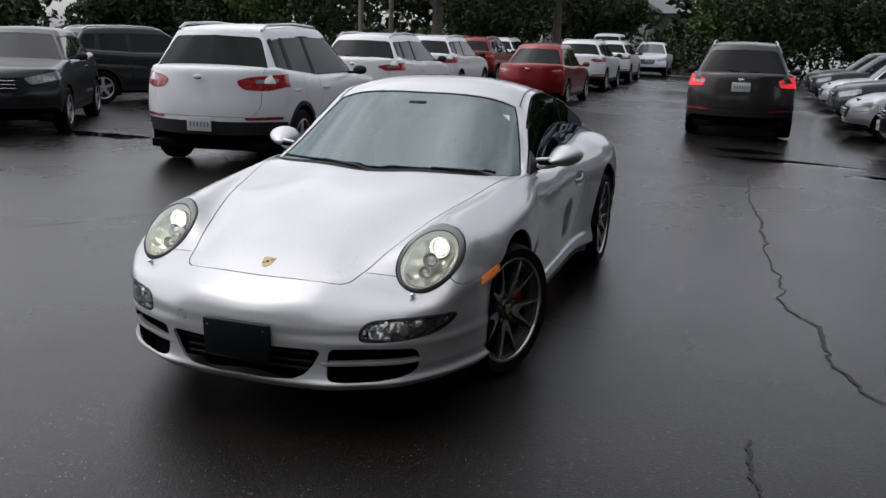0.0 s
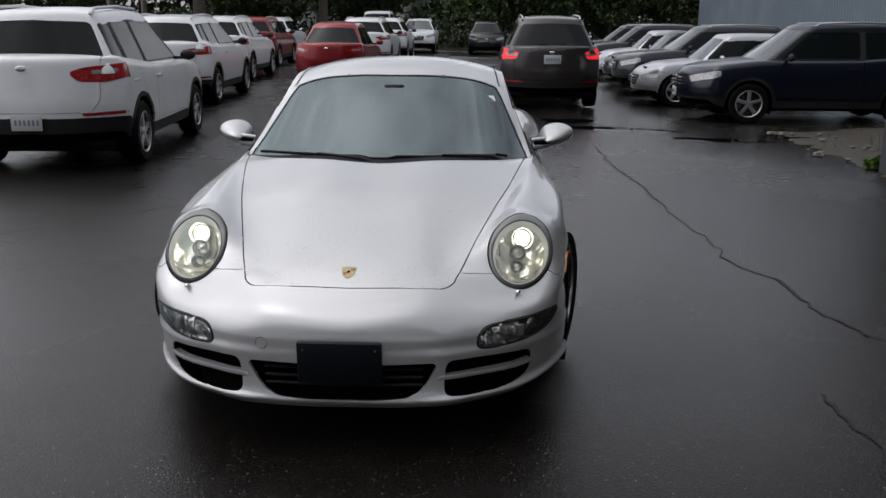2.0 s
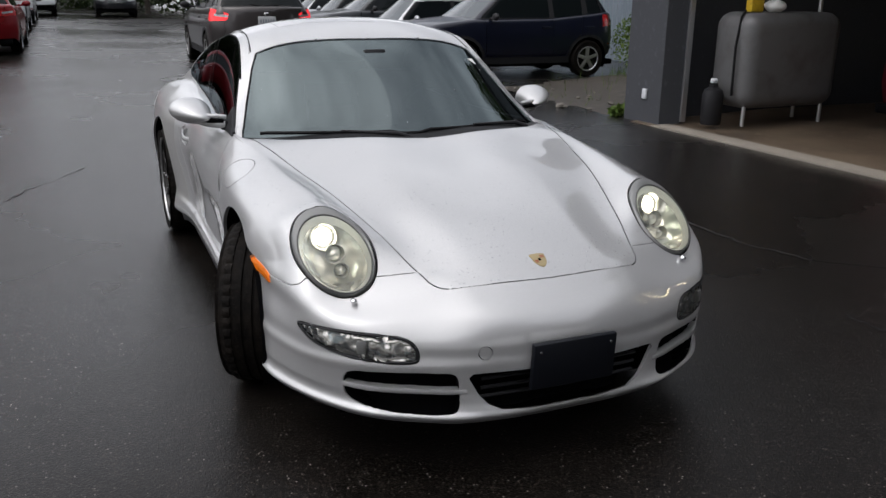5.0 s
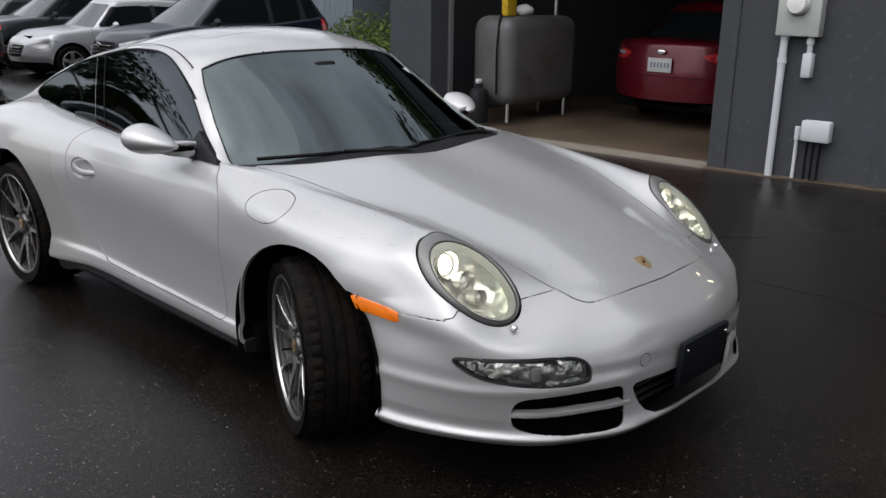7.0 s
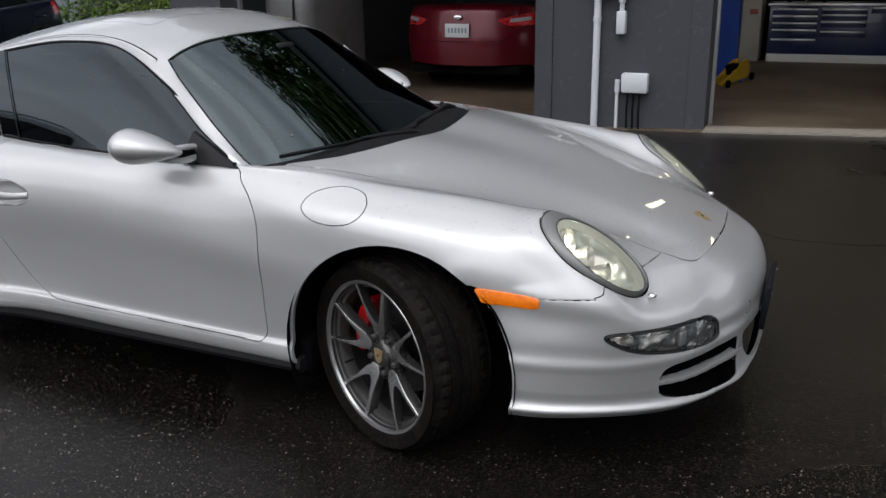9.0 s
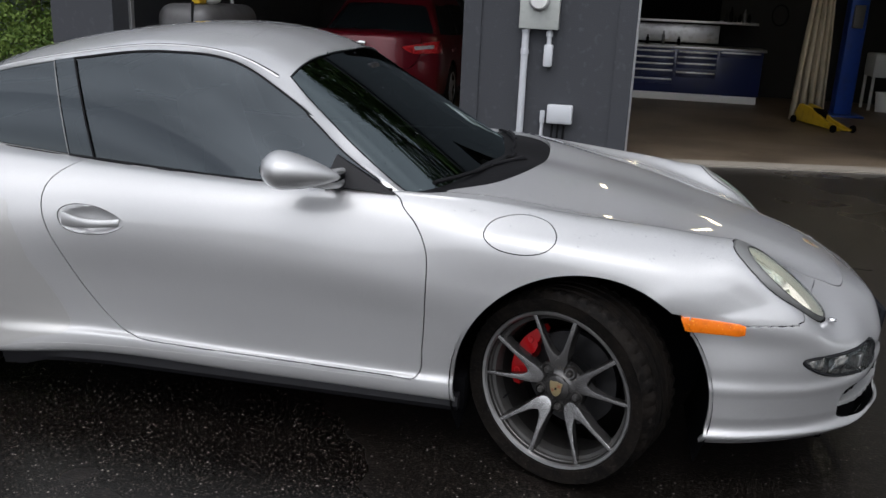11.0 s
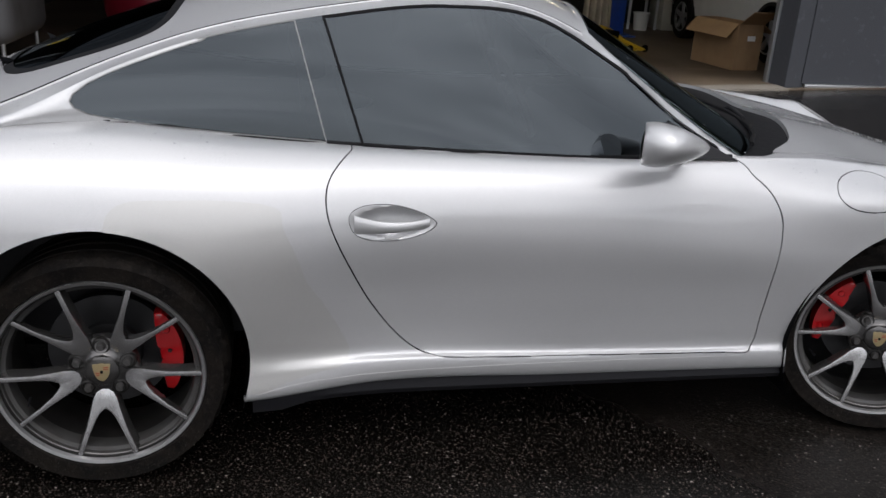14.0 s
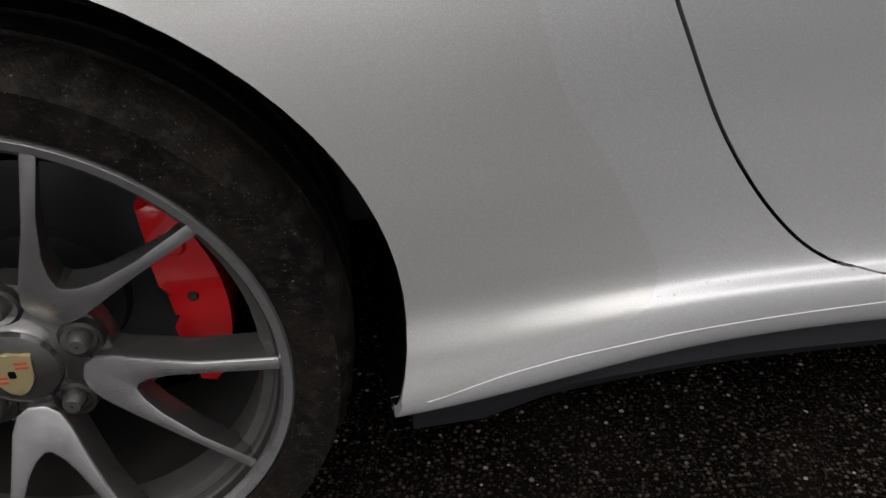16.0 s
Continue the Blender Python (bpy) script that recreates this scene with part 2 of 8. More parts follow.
M_METERBOX = shader("grey_meter_cabinet", (0.42, 0.44, 0.42), 0.45, spots=((20, 3, 0.5, 0.8, (0.36, 0.38, 0.36)),))
M_WHITE = shader("white_plastic", (0.75, 0.75, 0.74), 0.4)
M_SIDING = shader("blue_grey_metal_siding", (0.17, 0.205, 0.24), 0.42, 0.3, spots=((0.7, 4, 0.45, 0.75, (0.22, 0.26, 0.30)),))

# ---- mesh helpers ----
def spline(points, t, at):
    """Cubic through points (n, ...) at knots t, evaluated at the values at."""
    p, t, at = np.asarray(points, float), np.asarray(t, float), np.asarray(at, float)
    n = len(p)
    d = np.diff(p, axis=0) / np.diff(t).reshape(-1, *([1] * (p.ndim - 1)))
    m = np.empty_like(p)
    m[0], m[-1] = d[0], d[-1]
    h = np.diff(t)
    if n > 2:
        w = (h[:-1] / (h[:-1] + h[1:])).reshape(-1, *([1] * (p.ndim - 1)))
        m[1:-1] = d[:-1] * (1 - w) + d[1:] * w
    i = np.clip(np.searchsorted(t, at, side="right") - 1, 0, n - 2)
    s = ((at - t[i]) / h[i]).reshape(-1, *([1] * (p.ndim - 1)))
    hh = h[i].reshape(s.shape)
    return ((2 * s**3 - 3 * s**2 + 1) * p[i] + (s**3 - 2 * s**2 + s) * hh * m[i] + (3 * s**2 - 2 * s**3) * p[i + 1] + (s**3 - s**2) * hh * m[i + 1])


def loft(rows, nu, nv, sub_u=None):
    """A grid (nu, nv, 3) through rows of control points: rows along u, points of a row along v."""
    k = np.asarray(rows, float)
    tu = np.r_[0, np.cumsum(np.linalg.norm(np.diff(k, axis=0), axis=2).mean(1))]
    tv = np.r_[0, np.cumsum(np.linalg.norm(np.diff(k, axis=1), axis=2).mean(0))]
    g = spline(k, tu, np.linspace(0, tu[-1], nu))
    g = spline(g.transpose(1, 0, 2), tv, np.linspace(0, tv[-1], nv)).transpose(1, 0, 2)
    return g


class Sheet:
    """A half surface (x >= 0) of quads with a label for each face; cuts snap its corners onto an outline."""

    def __init__(self, grids, src=None):
        if src is not None:
            self.v, self.f, self.n, self.label, self.fixed = src.v.copy(), src.f, src.n, src.label.copy(), src.fixed
            return
        vs, fs, base = [], [], 0
        for g in grids:
            nu, nv, _ = g.shape
            idx = base + np.arange(nu * nv).reshape(nu, nv)
            vs.append(g.reshape(-1, 3))
            fs.append(np.stack([idx[:-1, :-1], idx[1:, :-1], idx[1:, 1:], idx[:-1, 1:]], -1).reshape(-1, 4))
            base += nu * nv
        self.v, self.f = np.concatenate(vs), np.concatenate(fs)
        key = np.round(self.v, 4)
        _, first, inv = np.unique(key, axis=0, return_index=True, return_inverse=True)
        self.v, self.f = self.v[first], inv.reshape(-1)[self.f]
        self.label = np.zeros(len(self.f), int)
        self.fixed = np.abs(self.v[:, 0]) < 2e-3
        self.v[self.fixed, 0] = 0
        self.normals()

    def twin(self):
        return Sheet(None, self)

    def normals(self):
        a, b, c, d = (self.v[self.f[:, i]] for i in range(4))
        fn = np.cross(c - a, d - b)
        n = np.zeros_like(self.v)
        for i in range(4):
            np.add.at(n, self.f[:, i], fn)
        self.n = n / np.maximum(np.linalg.norm(n, axis=1, keepdims=True), 1e-12)

    def cut(self, outline, axes, label, of=None, where=None, snap=True, basis=None, facing=0.12):
        """Gives the faces inside a closed outline, seen in the two axes, a label."""
        if basis is not None:
            turn = np.array(basis)
            keep = where
            self.v, self.n = self.v @ turn.T, self.n @ turn.T
            flip = (lambda m: keep(m @ turn)) if keep else None
            ins = self.cut(outline, axes, label, of, flip, snap, None, facing)
            self.v, self.n = self.v @ turn, self.n @ turn
            return ins
        u, w = axes
        o = 3 - u - w
        poly = np.asarray(outline, float)
        nxt = np.roll(poly, -1, 0)
        mid = self.v[self.f].mean(1)
        can = np.ones(len(self.f), bool) if of is None else np.isin(self.label, of)
        if where is not None:
            can &= where(mid)

        def inside(p):
            r = np.zeros(len(p), bool)
            for (x1, y1), (x2, y2) in zip(poly, nxt):
                hit = ((y1 > p[:, 1]) != (y2 > p[:, 1])) & (p[:, 0] < (x2 - x1) * (p[:, 1] - y1) / (y2 - y1 + 1e-15) + x1)
                r ^= hit
            return r

        lo, hi = poly.min(0) - 0.05, poly.max(0) + 0.05
        near = can & (mid[:, u] > lo[0]) & (mid[:, u] < hi[0]) & (mid[:, w] > lo[1]) & (mid[:, w] < hi[1])
        ins = np.zeros(len(self.f), bool)
        ins[near] = inside(mid[near][:, [u, w]])
        if snap:
            vin, vout = np.zeros(len(self.v), bool), np.zeros(len(self.v), bool)
            vin[self.f[ins].ravel()] = True
            vout[self.f[near & ~ins].ravel()] = True
            edge = np.flatnonzero(vin & vout)
            if len(edge):
                p = self.v[edge][:, [u, w]]
                best, where_to = np.full(len(edge), 9e9), p.copy()
                for a, b in zip(poly, nxt):
                    ab = b - a
                    s = np.clip(((p - a) @ ab) / (ab @ ab + 1e-15), 0, 1)
                    q = a + s[:, None] * ab
                    dd = np.linalg.norm(q - p, axis=1)
                    better = dd < best
                    best[better], where_to[better] = dd[better], q[better]
                nn = self.n[edge]
                d = where_to - p
                ok = (np.abs(nn[:, o]) > facing) & (best < 0.03) & ~self.fixed[edge]
                on = nn[:, o] + (np.abs(nn[:, o]) < 0.12)
                shift = -(nn[:, u] * d[:, 0] + nn[:, w] * d[:, 1]) / on
                e = edge[ok]
                self.v[e, u], self.v[e, w] = where_to[ok, 0], where_to[ok, 1]
                self.v[e, o] += np.clip(shift[ok], -0.03, 0.03)
        self.label[ins] = label
        return ins

    def rim(self, label, against=None):
        """The border edges of a label: pairs of corner numbers, with the label's face on their left."""
        f = self.f[self.label == label]
        e = np.concatenate([np.stack([f[:, i], f[:, (i + 1) % 4]], 1) for i in range(4)])
        seen = {}
        for a, b in e:
            seen[(a, b)] = 1
        return np.array([(a, b) for a, b in seen if (b, a) not in seen and not (self.v[a, 0] < 1e-4 and self.v[b, 0] < 1e-4)]).reshape(-1, 2)


def half_mesh(sheet, label, gap=0.0, lip=0.0, lift=0.0, sides=(1, -1), swap=False):
    """Corners and faces of one label, mirrored to the wanted sides, its border drawn back by gap and folded in by lip."""
    out_v, out_f = [], []
    f = sheet.f[np.isin(sheet.label, label)]
    if not len(f):
        return np.zeros((0, 3)), []
    used, inv = np.unique(f, return_inverse=True)
    f = inv.reshape(-1, 4)
    v, n = sheet.v[used].copy(), sheet.n[used]
    v += n * lift
    e = np.concatenate([np.stack([f[:, i], f[:, (i + 1) % 4]], 1) for i in range(4)])
    keys = {(a, b) for a, b in e.tolist()}
    border = [(a, b) for a, b in keys if (b, a) not in keys and not (v[a, 0] < 1e-4 and v[b, 0] < 1e-4)]
    faces = f.tolist()
    if border and (gap or lip):
        bv = np.unique(np.array(border))
        pull = np.zeros_like(v)
        mid = v[f].mean(1)
        for a, b in border:
            t = v[b] - v[a]
            inward = np.cross(n[a], t)
            ln = np.linalg.norm(inward)
            if ln > 1e-9:
                pull[a] += inward / ln
                pull[b] += inward / ln
        pl = np.linalg.norm(pull, axis=1, keepdims=True)
        pull = pull / np.maximum(pl, 1e-9)
        pull[v[:, 0] < 1e-4, 0] = 0
        v = v + pull * gap
        if lip:
            low = {b: len(v) + i for i, b in enumerate(bv)}
            v = np.concatenate([v, v[bv] - n[bv] * lip])
            n = np.concatenate([n, n[bv]])
            faces += [(b, a, low[a], low[b]) for a, b in border]
    for s in sides:
        base = sum(len(x) for x in out_v)
        out_v.append(v * (s, 1, 1))
        out_f += [tuple(base + i for i in (face if s * (-1 if swap else 1) > 0 else face[::-1])) for face in faces]
    return np.concatenate(out_v), out_f


def mesh_of(name, v, f, material, smooth=True, weld=True):
    me = bpy.data.meshes.new(name)
    me.from_pydata([tuple(map(float, p)) for p in v], [], f)
    if weld:
        bm = bmesh.new()
        bm.from_mesh(me)
        bmesh.ops.remove_doubles(bm, verts=bm.verts, dist=0.0002)
        bmesh.ops.recalc_face_normals(bm, faces=bm.faces)
        bm.to_mesh(me)
        bm.free()
    me.materials.append(material)
    for p in me.polygons:
        p.use_smooth = smooth
    if smooth:
        me.set_sharp_from_angle(angle=radians(38))
    return me


def piece(name, v, f, material, parent=None, label="", smooth=True, weld=True):
    ob = new(name, mesh_of(name, v, f, material, smooth, weld))
    ob.parent = parent
    return tagged(ob, label)


def part(name, bm, material, parent=None, label="", smooth=True, angle=38):
    me = bpy.data.meshes.new(name)
    bmesh.ops.recalc_face_normals(bm, faces=bm.faces)
    bm.to_mesh(me)
    bm.free()
    me.materials.append(material)
    for p in me.polygons:
        p.use_smooth = smooth
    if smooth:
        me.set_sharp_from_angle(angle=radians(angle))
    ob = new(name, me)
    ob.parent = parent
    return tagged(ob, label)


def thing(name, label, category, m=None, group="", kind=""):
    ob = new(name)
    if m is not None:
        ob.matrix_basis = m
    return tagged(ob, label, category, group, kind)


def box(bm, lo, hi, bevel=0.0, m=None, seg=2):
    lo, hi = Vector(lo), Vector(hi)
    r = bmesh.ops.create_cube(bm, size=1.0)
    vs = r["verts"]
    for v in vs:
        v.co = Vector((lo[i] + (v.co[i] + 0.5) * (hi[i] - lo[i]) for i in range(3)))
    if bevel:
        es = list({e for v in vs for e in v.link_edges})
        r = bmesh.ops.bevel(bm, geom=es, offset=bevel, segments=seg, affect="EDGES", profile=0.5)
        vs = list({v for f in r["faces"] for v in f.verts} | {v for v in vs if v.is_valid})
    if m is not None:
        bmesh.ops.transform(bm, matrix=m, verts=vs)
    return vs


def tube(bm, points, radius, n=8, cap=True):
    """A round bar along points."""
    pts = [Vector(p) for p in points]
    rings = []
    side = None
    for i, p in enumerate(pts):
        d = (pts[min(i + 1, len(pts) - 1)] - pts[max(i - 1, 0)]).normalized()
        if side is None:
            side = d.orthogonal().normalized()
        side = (side - d * side.dot(d)).normalized()
        up = d.cross(side)
        r = radius[i] if isinstance(radius, (list, tuple)) else radius
        rings.append([bm.verts.new(p + (side * math.cos(a) + up * math.sin(a)) * r) for a in (2 * math.pi * k / n for k in range(n))])
    for a, b in zip(rings, rings[1:]):
        for k in range(n):
            bm.faces.new((a[k], a[(k + 1) % n], b[(k + 1) % n], b[k]))
    if cap:
        bm.faces.new(rings[0][::-1])
        bm.faces.new(rings[-1])


def turned(bm, profile, n=40, m=None, closed=False):
    """A body turned round the z axis from (radius, height) pairs."""
    rings = [[bm.verts.new((r * math.cos(2 * math.pi * k / n), r * math.sin(2 * math.pi * k / n), z)) for k in range(n)] for r, z in profile]
    pairs = list(zip(rings, rings[1:])) + ([(rings[-1], rings[0])] if closed else [])
    for a, b in pairs:
        for k in range(n):
            bm.faces.new((a[k], a[(k + 1) % n], b[(k + 1) % n], b[k]))
    vs = [v for r in rings for v in r]
    if m is not None:
        bmesh.ops.transform(bm, matrix=m, verts=vs)
    return vs


def prism(bm, outline, depth, m=None, bevel=0.0):
    """A slab with an outline in xy and a thickness along z."""
    lo = [bm.verts.new((x, y, 0)) for x, y in outline]
    hi = [bm.verts.new((x, y, depth)) for x, y in outline]
    n = len(outline)
    for k in range(n):
        bm.faces.new((lo[k], lo[(k + 1) % n], hi[(k + 1) % n], hi[k]))
    bm.faces.new(lo[::-1])
    top = bm.faces.new(hi)
    vs = lo + hi
    if bevel:
        r = bmesh.ops.bevel(bm, geom=list(top.edges), offset=bevel, segments=2, affect="EDGES", profile=0.5)
        vs = list({v for f in r["faces"] for v in f.verts} | {v for v in vs if v.is_valid})
    if m is not None:
        bmesh.ops.transform(bm, matrix=m, verts=vs)
    return vs


def rounded(points, r, n=5):
    """An outline with its corners rounded."""
    out = []
    k = len(points)
    for i in range(k):
        p, a, b = Vector(points[i]), Vector(points[i - 1]), Vector(points[(i + 1) % k])
        rr = min(r, (a - p).length * 0.45, (b - p).length * 0.45)
        s, e = p + (a - p).normalized() * rr, p + (b - p).normalized() * rr
        for j in range(n + 1):
            t = j / n
            q = s * (1 - t) ** 2 + p * 2 * t * (1 - t) + e * t**2
            out.append((q.x, q.y))
    return out


def smooth_outline(points, n=8):
    """A closed smooth curve through points."""
    p = np.array(points, float)
    q = np.concatenate([p[-2:], p, p[:3]])
    t = np.arange(len(q), dtype=float)
    return spline(q, t, np.linspace(2, 2 + len(p), len(p) * n, endpoint=False))


def ellipse(cx, cy, rx, ry, turn=0.0, n=48):
    c, s = math.cos(radians(turn)), math.sin(radians(turn))
    return [(cx + rx * math.cos(a) * c - ry * math.sin(a) * s, cy + rx * math.cos(a) * s + ry * math.sin(a) * c) for a in (2 * math.pi * k / n for k in range(n))]


def ribbon(sheet, label, width, lift, sides=(1, -1), inner=True, tall=0.0):
    """A strip that follows the border of a label, for seals and lamp rings."""
    e = sheet.rim(label)
    pull, vs = {}, {}
    for a, b in e:
        t = sheet.v[b] - sheet.v[a]
        w = np.cross(sheet.n[a], t)
        w /= max(np.linalg.norm(w), 1e-9)
        for k in (a, b):
            pull[k] = pull.get(k, 0) + w
    ids = {k: i for i, k in enumerate(pull)}
    v0, v1, v2 = [], [], []
    for k, w in pull.items():
        w = w / max(np.linalg.norm(w), 1e-9)
        a, b = (0, width) if inner else (-width, 0)
        p = sheet.v[k]
        v0.append(p + w * a + sheet.n[k] * lift)
        v1.append(p + w * (a + b) / 2 + sheet.n[k] * (lift + tall))
        v2.append(p + w * b + sheet.n[k] * lift)
    n = len(v0)
    v = np.array(v0 + v1 + v2)
    f = []
    for a, b in e:
        i, j = ids[a], ids[b]
        f += [(i, j, n + j, n + i), (n + i, n + j, 2 * n + j, 2 * n + i)]
    out_v, out_f = [], []
    for s in sides:
        base = sum(len(x) for x in out_v)
        out_v.append(v * (s, 1, 1))
        out_f += [tuple(base + i for i in (face if s > 0 else face[::-1])) for face in f]
    return np.concatenate(out_v), out_f

# ---- the silver coupe: surfaces ----
# rows run from the tail to the lower lip of the nose; columns from the centre line outwards:
# centre, mid hood, hood seam, wing ridge, outer ridge, shoulder, waist
UPPER = [
    [(0, 2.180, 0.700), (0.300, 2.170, 0.700), (0.500, 2.150, 0.710), (0.600, 2.120, 0.730), (0.670, 2.100, 0.710), (0.730, 2.070, 0.650), (0.770, 2.050, 0.550)],
    [(0, 1.750, 0.850), (0.350, 1.750, 0.860), (0.620, 1.750, 0.875), (0.760, 1.750, 0.875), (0.825, 1.750, 0.850), (0.880, 1.750, 0.785), (0.912, 1.750, 0.640)],
    [(0, 1.175, 0.930), (0.350, 1.175, 0.940), (0.600, 1.175, 0.955), (0.700, 1.175, 0.958), (0.790, 1.175, 0.930), (0.880, 1.175, 0.850), (0.938, 1.175, 0.680)],
    [(0, 0.800, 0.910), (0.350, 0.800, 0.915), (0.600, 0.800, 0.918), (0.698, 0.800, 0.920), (0.768, 0.800, 0.905), (0.845, 0.800, 0.845), (0.905, 0.800, 0.690)],
    [(0, 0.450, 0.890), (0.350, 0.450, 0.900), (0.600, 0.450, 0.899), (0.705, 0.450, 0.898), (0.755, 0.450, 0.888), (0.815, 0.450, 0.842), (0.866, 0.450, 0.700)],
    [(0, -0.100, 0.880), (0.350, -0.100, 0.880), (0.620, -0.100, 0.882), (0.735, -0.100, 0.881), (0.782, -0.100, 0.869), (0.828, -0.100, 0.825), (0.866, -0.100, 0.690)],
    [(0, -0.700, 0.905), (0.348, -0.703, 0.915), (0.733, -0.704, 0.893), (0.764, -0.702, 0.882), (0.800, -0.700, 0.852), (0.838, -0.700, 0.795), (0.868, -0.700, 0.640)],
    [(0, -0.899, 0.915), (0.323, -0.905, 0.926), (0.691, -0.908, 0.886), (0.751, -0.904, 0.870), (0.807, -0.902, 0.836), (0.859, -0.901, 0.785), (0.877, -0.900, 0.630)],
    [(0, -1.197, 0.876), (0.285, -1.205, 0.881), (0.622, -1.210, 0.841), (0.718, -1.208, 0.848), (0.793, -1.206, 0.816), (0.860, -1.205, 0.771), (0.884, -1.200, 0.630)],
    [(0, -1.544, 0.804), (0.247, -1.551, 0.803), (0.538, -1.559, 0.778), (0.667, -1.562, 0.815), (0.761, -1.554, 0.784), (0.831, -1.541, 0.735), (0.882, -1.506, 0.618)],
    [(0, -1.864, 0.719), (0.225, -1.859, 0.713), (0.459, -1.827, 0.698), (0.647, -1.740, 0.780), (0.769, -1.702, 0.752), (0.824, -1.638, 0.701), (0.872, -1.530, 0.610)],
    [(0, -2.047, 0.653), (0.230, -2.025, 0.654), (0.424, -1.951, 0.648), (0.655, -1.861, 0.664), (0.768, -1.818, 0.677), (0.821, -1.721, 0.651), (0.868, -1.543, 0.611)],
    [(0, -2.185, 0.578), (0.239, -2.146, 0.593), (0.402, -2.054, 0.608), (0.663, -1.987, 0.562), (0.786, -1.915, 0.579), (0.835, -1.763, 0.589), (0.859, -1.549, 0.612)],
    [(0, -2.258, 0.524), (0.245, -2.226, 0.539), (0.440, -2.152, 0.531), (0.677, -2.053, 0.520), (0.783, -1.937, 0.523), (0.831, -1.765, 0.527), (0.855, -1.555, 0.541)],
    [(0, -2.280, 0.470), (0.248, -2.258, 0.467), (0.460, -2.193, 0.467), (0.672, -2.079, 0.460), (0.776, -1.945, 0.456), (0.838, -1.769, 0.460), (0.860, -1.556, 0.458)],
    [(0, -2.284, 0.400), (0.249, -2.262, 0.399), (0.463, -2.201, 0.399), (0.667, -2.084, 0.393), (0.773, -1.945, 0.386), (0.841, -1.768, 0.386), (0.865, -1.556, 0.384)],
    [(0, -2.285, 0.303), (0.247, -2.261, 0.301), (0.461, -2.200, 0.299), (0.659, -2.081, 0.300), (0.765, -1.941, 0.301), (0.838, -1.764, 0.301), (0.867, -1.554, 0.301)],
    [(0, -2.290, 0.236), (0.248, -2.274, 0.236), (0.459, -2.215, 0.238), (0.657, -2.087, 0.240), (0.762, -1.944, 0.242), (0.839, -1.765, 0.241), (0.871, -1.556, 0.237)],
    [(0, -2.260, 0.201), (0.249, -2.252, 0.202), (0.451, -2.197, 0.204), (0.644, -2.072, 0.207), (0.747, -1.933, 0.209), (0.826, -1.759, 0.208), (0.860, -1.554, 0.203)],
]
# from the waist down: waist, mid door, low door, door foot, sill bulge, sill edge, tucked edge
LOWER = [
    [(0.77, 2.05, 0.55), (0.77, 2.05, 0.46), (0.768, 2.05, 0.41), (0.764, 2.05, 0.36), (0.75, 2.05, 0.30), (0.73, 2.05, 0.24), (0.70, 2.04, 0.23)],
    [(0.912, 1.75, 0.64), (0.912, 1.75, 0.50), (0.905, 1.75, 0.43), (0.90, 1.75, 0.37), (0.89, 1.75, 0.30), (0.87, 1.75, 0.23), (0.84, 1.75, 0.22)],
    [(0.938, 1.175, 0.68), (0.945, 1.175, 0.50), (0.938, 1.175, 0.42), (0.934, 1.175, 0.36), (0.928, 1.175, 0.29), (0.918, 1.175, 0.225), (0.88, 1.175, 0.215)],
    [(0.905, 0.80, 0.69), (0.905, 0.80, 0.50), (0.898, 0.80, 0.40), (0.896, 0.80, 0.345), (0.905, 0.80, 0.297), (0.906, 0.80, 0.226), (0.88, 0.80, 0.216)],
    [(0.866, 0.45, 0.70), (0.850, 0.45, 0.50), (0.845, 0.45, 0.38), (0.850, 0.45, 0.332), (0.870, 0.45, 0.316), (0.868, 0.45, 0.252), (0.85, 0.45, 0.242)],
    [(0.866, -0.10, 0.69), (0.850, -0.10, 0.50), (0.841, -0.10, 0.38), (0.841, -0.10, 0.319), (0.859, -0.10, 0.304), (0.854, -0.10, 0.245), (0.84, -0.10, 0.235)],
    [(0.868, -0.70, 0.64), (0.853, -0.70, 0.48), (0.845, -0.70, 0.38), (0.843, -0.70, 0.313), (0.858, -0.70, 0.298), (0.853, -0.70, 0.240), (0.84, -0.70, 0.230)],
    [(0.877, -0.90, 0.63), (0.866, -0.90, 0.47), (0.856, -0.90, 0.38), (0.852, -0.90, 0.325), (0.862, -0.90, 0.292), (0.856, -0.90, 0.238), (0.84, -0.90, 0.228)],
    [(0.884, -1.20, 0.63), (0.89, -1.20, 0.46), (0.884, -1.20, 0.385), (0.88, -1.20, 0.33), (0.87, -1.20, 0.28), (0.86, -1.20, 0.23), (0.84, -1.20, 0.22)],
]


def row_knots(rows):
    k = np.asarray(rows, float)
    return np.r_[0, np.cumsum(np.linalg.norm(np.diff(k, axis=0), axis=2).mean(1))]


def ease_side(g, cy=-1.545, cz=0.635):
    """Rounds the wing off where its rows run together above the wheel arch: x follows a cubic of y and z there."""
    p = g.reshape(-1, 3)
    r = np.hypot(p[:, 1] - cy, p[:, 2] - cz)
    side = (p[:, 0] > 0.78) & (p[:, 1] < -1.38)

    def terms(q):
        y, z = (q[:, 1] - cy) / 0.1, (q[:, 2] - cz) / 0.1
        return np.stack([y ** i * z ** j for i in range(4) for j in range(4 - i)], 1)

    ring = side & (r > 0.055) & (r < 0.20) & (p[:, 2] > 0.52)
    k = np.linalg.lstsq(terms(p[ring]), p[ring][:, 0], rcond=None)[0]
    near = side & (r < 0.14)
    w = np.clip((0.14 - r[near]) / 0.08, 0, 1)
    w = w * w * (3 - 2 * w)
    p[near, 0] = p[near, 0] * (1 - w) + (terms(p[near]) @ k) * w
    g[:] = p.reshape(g.shape)


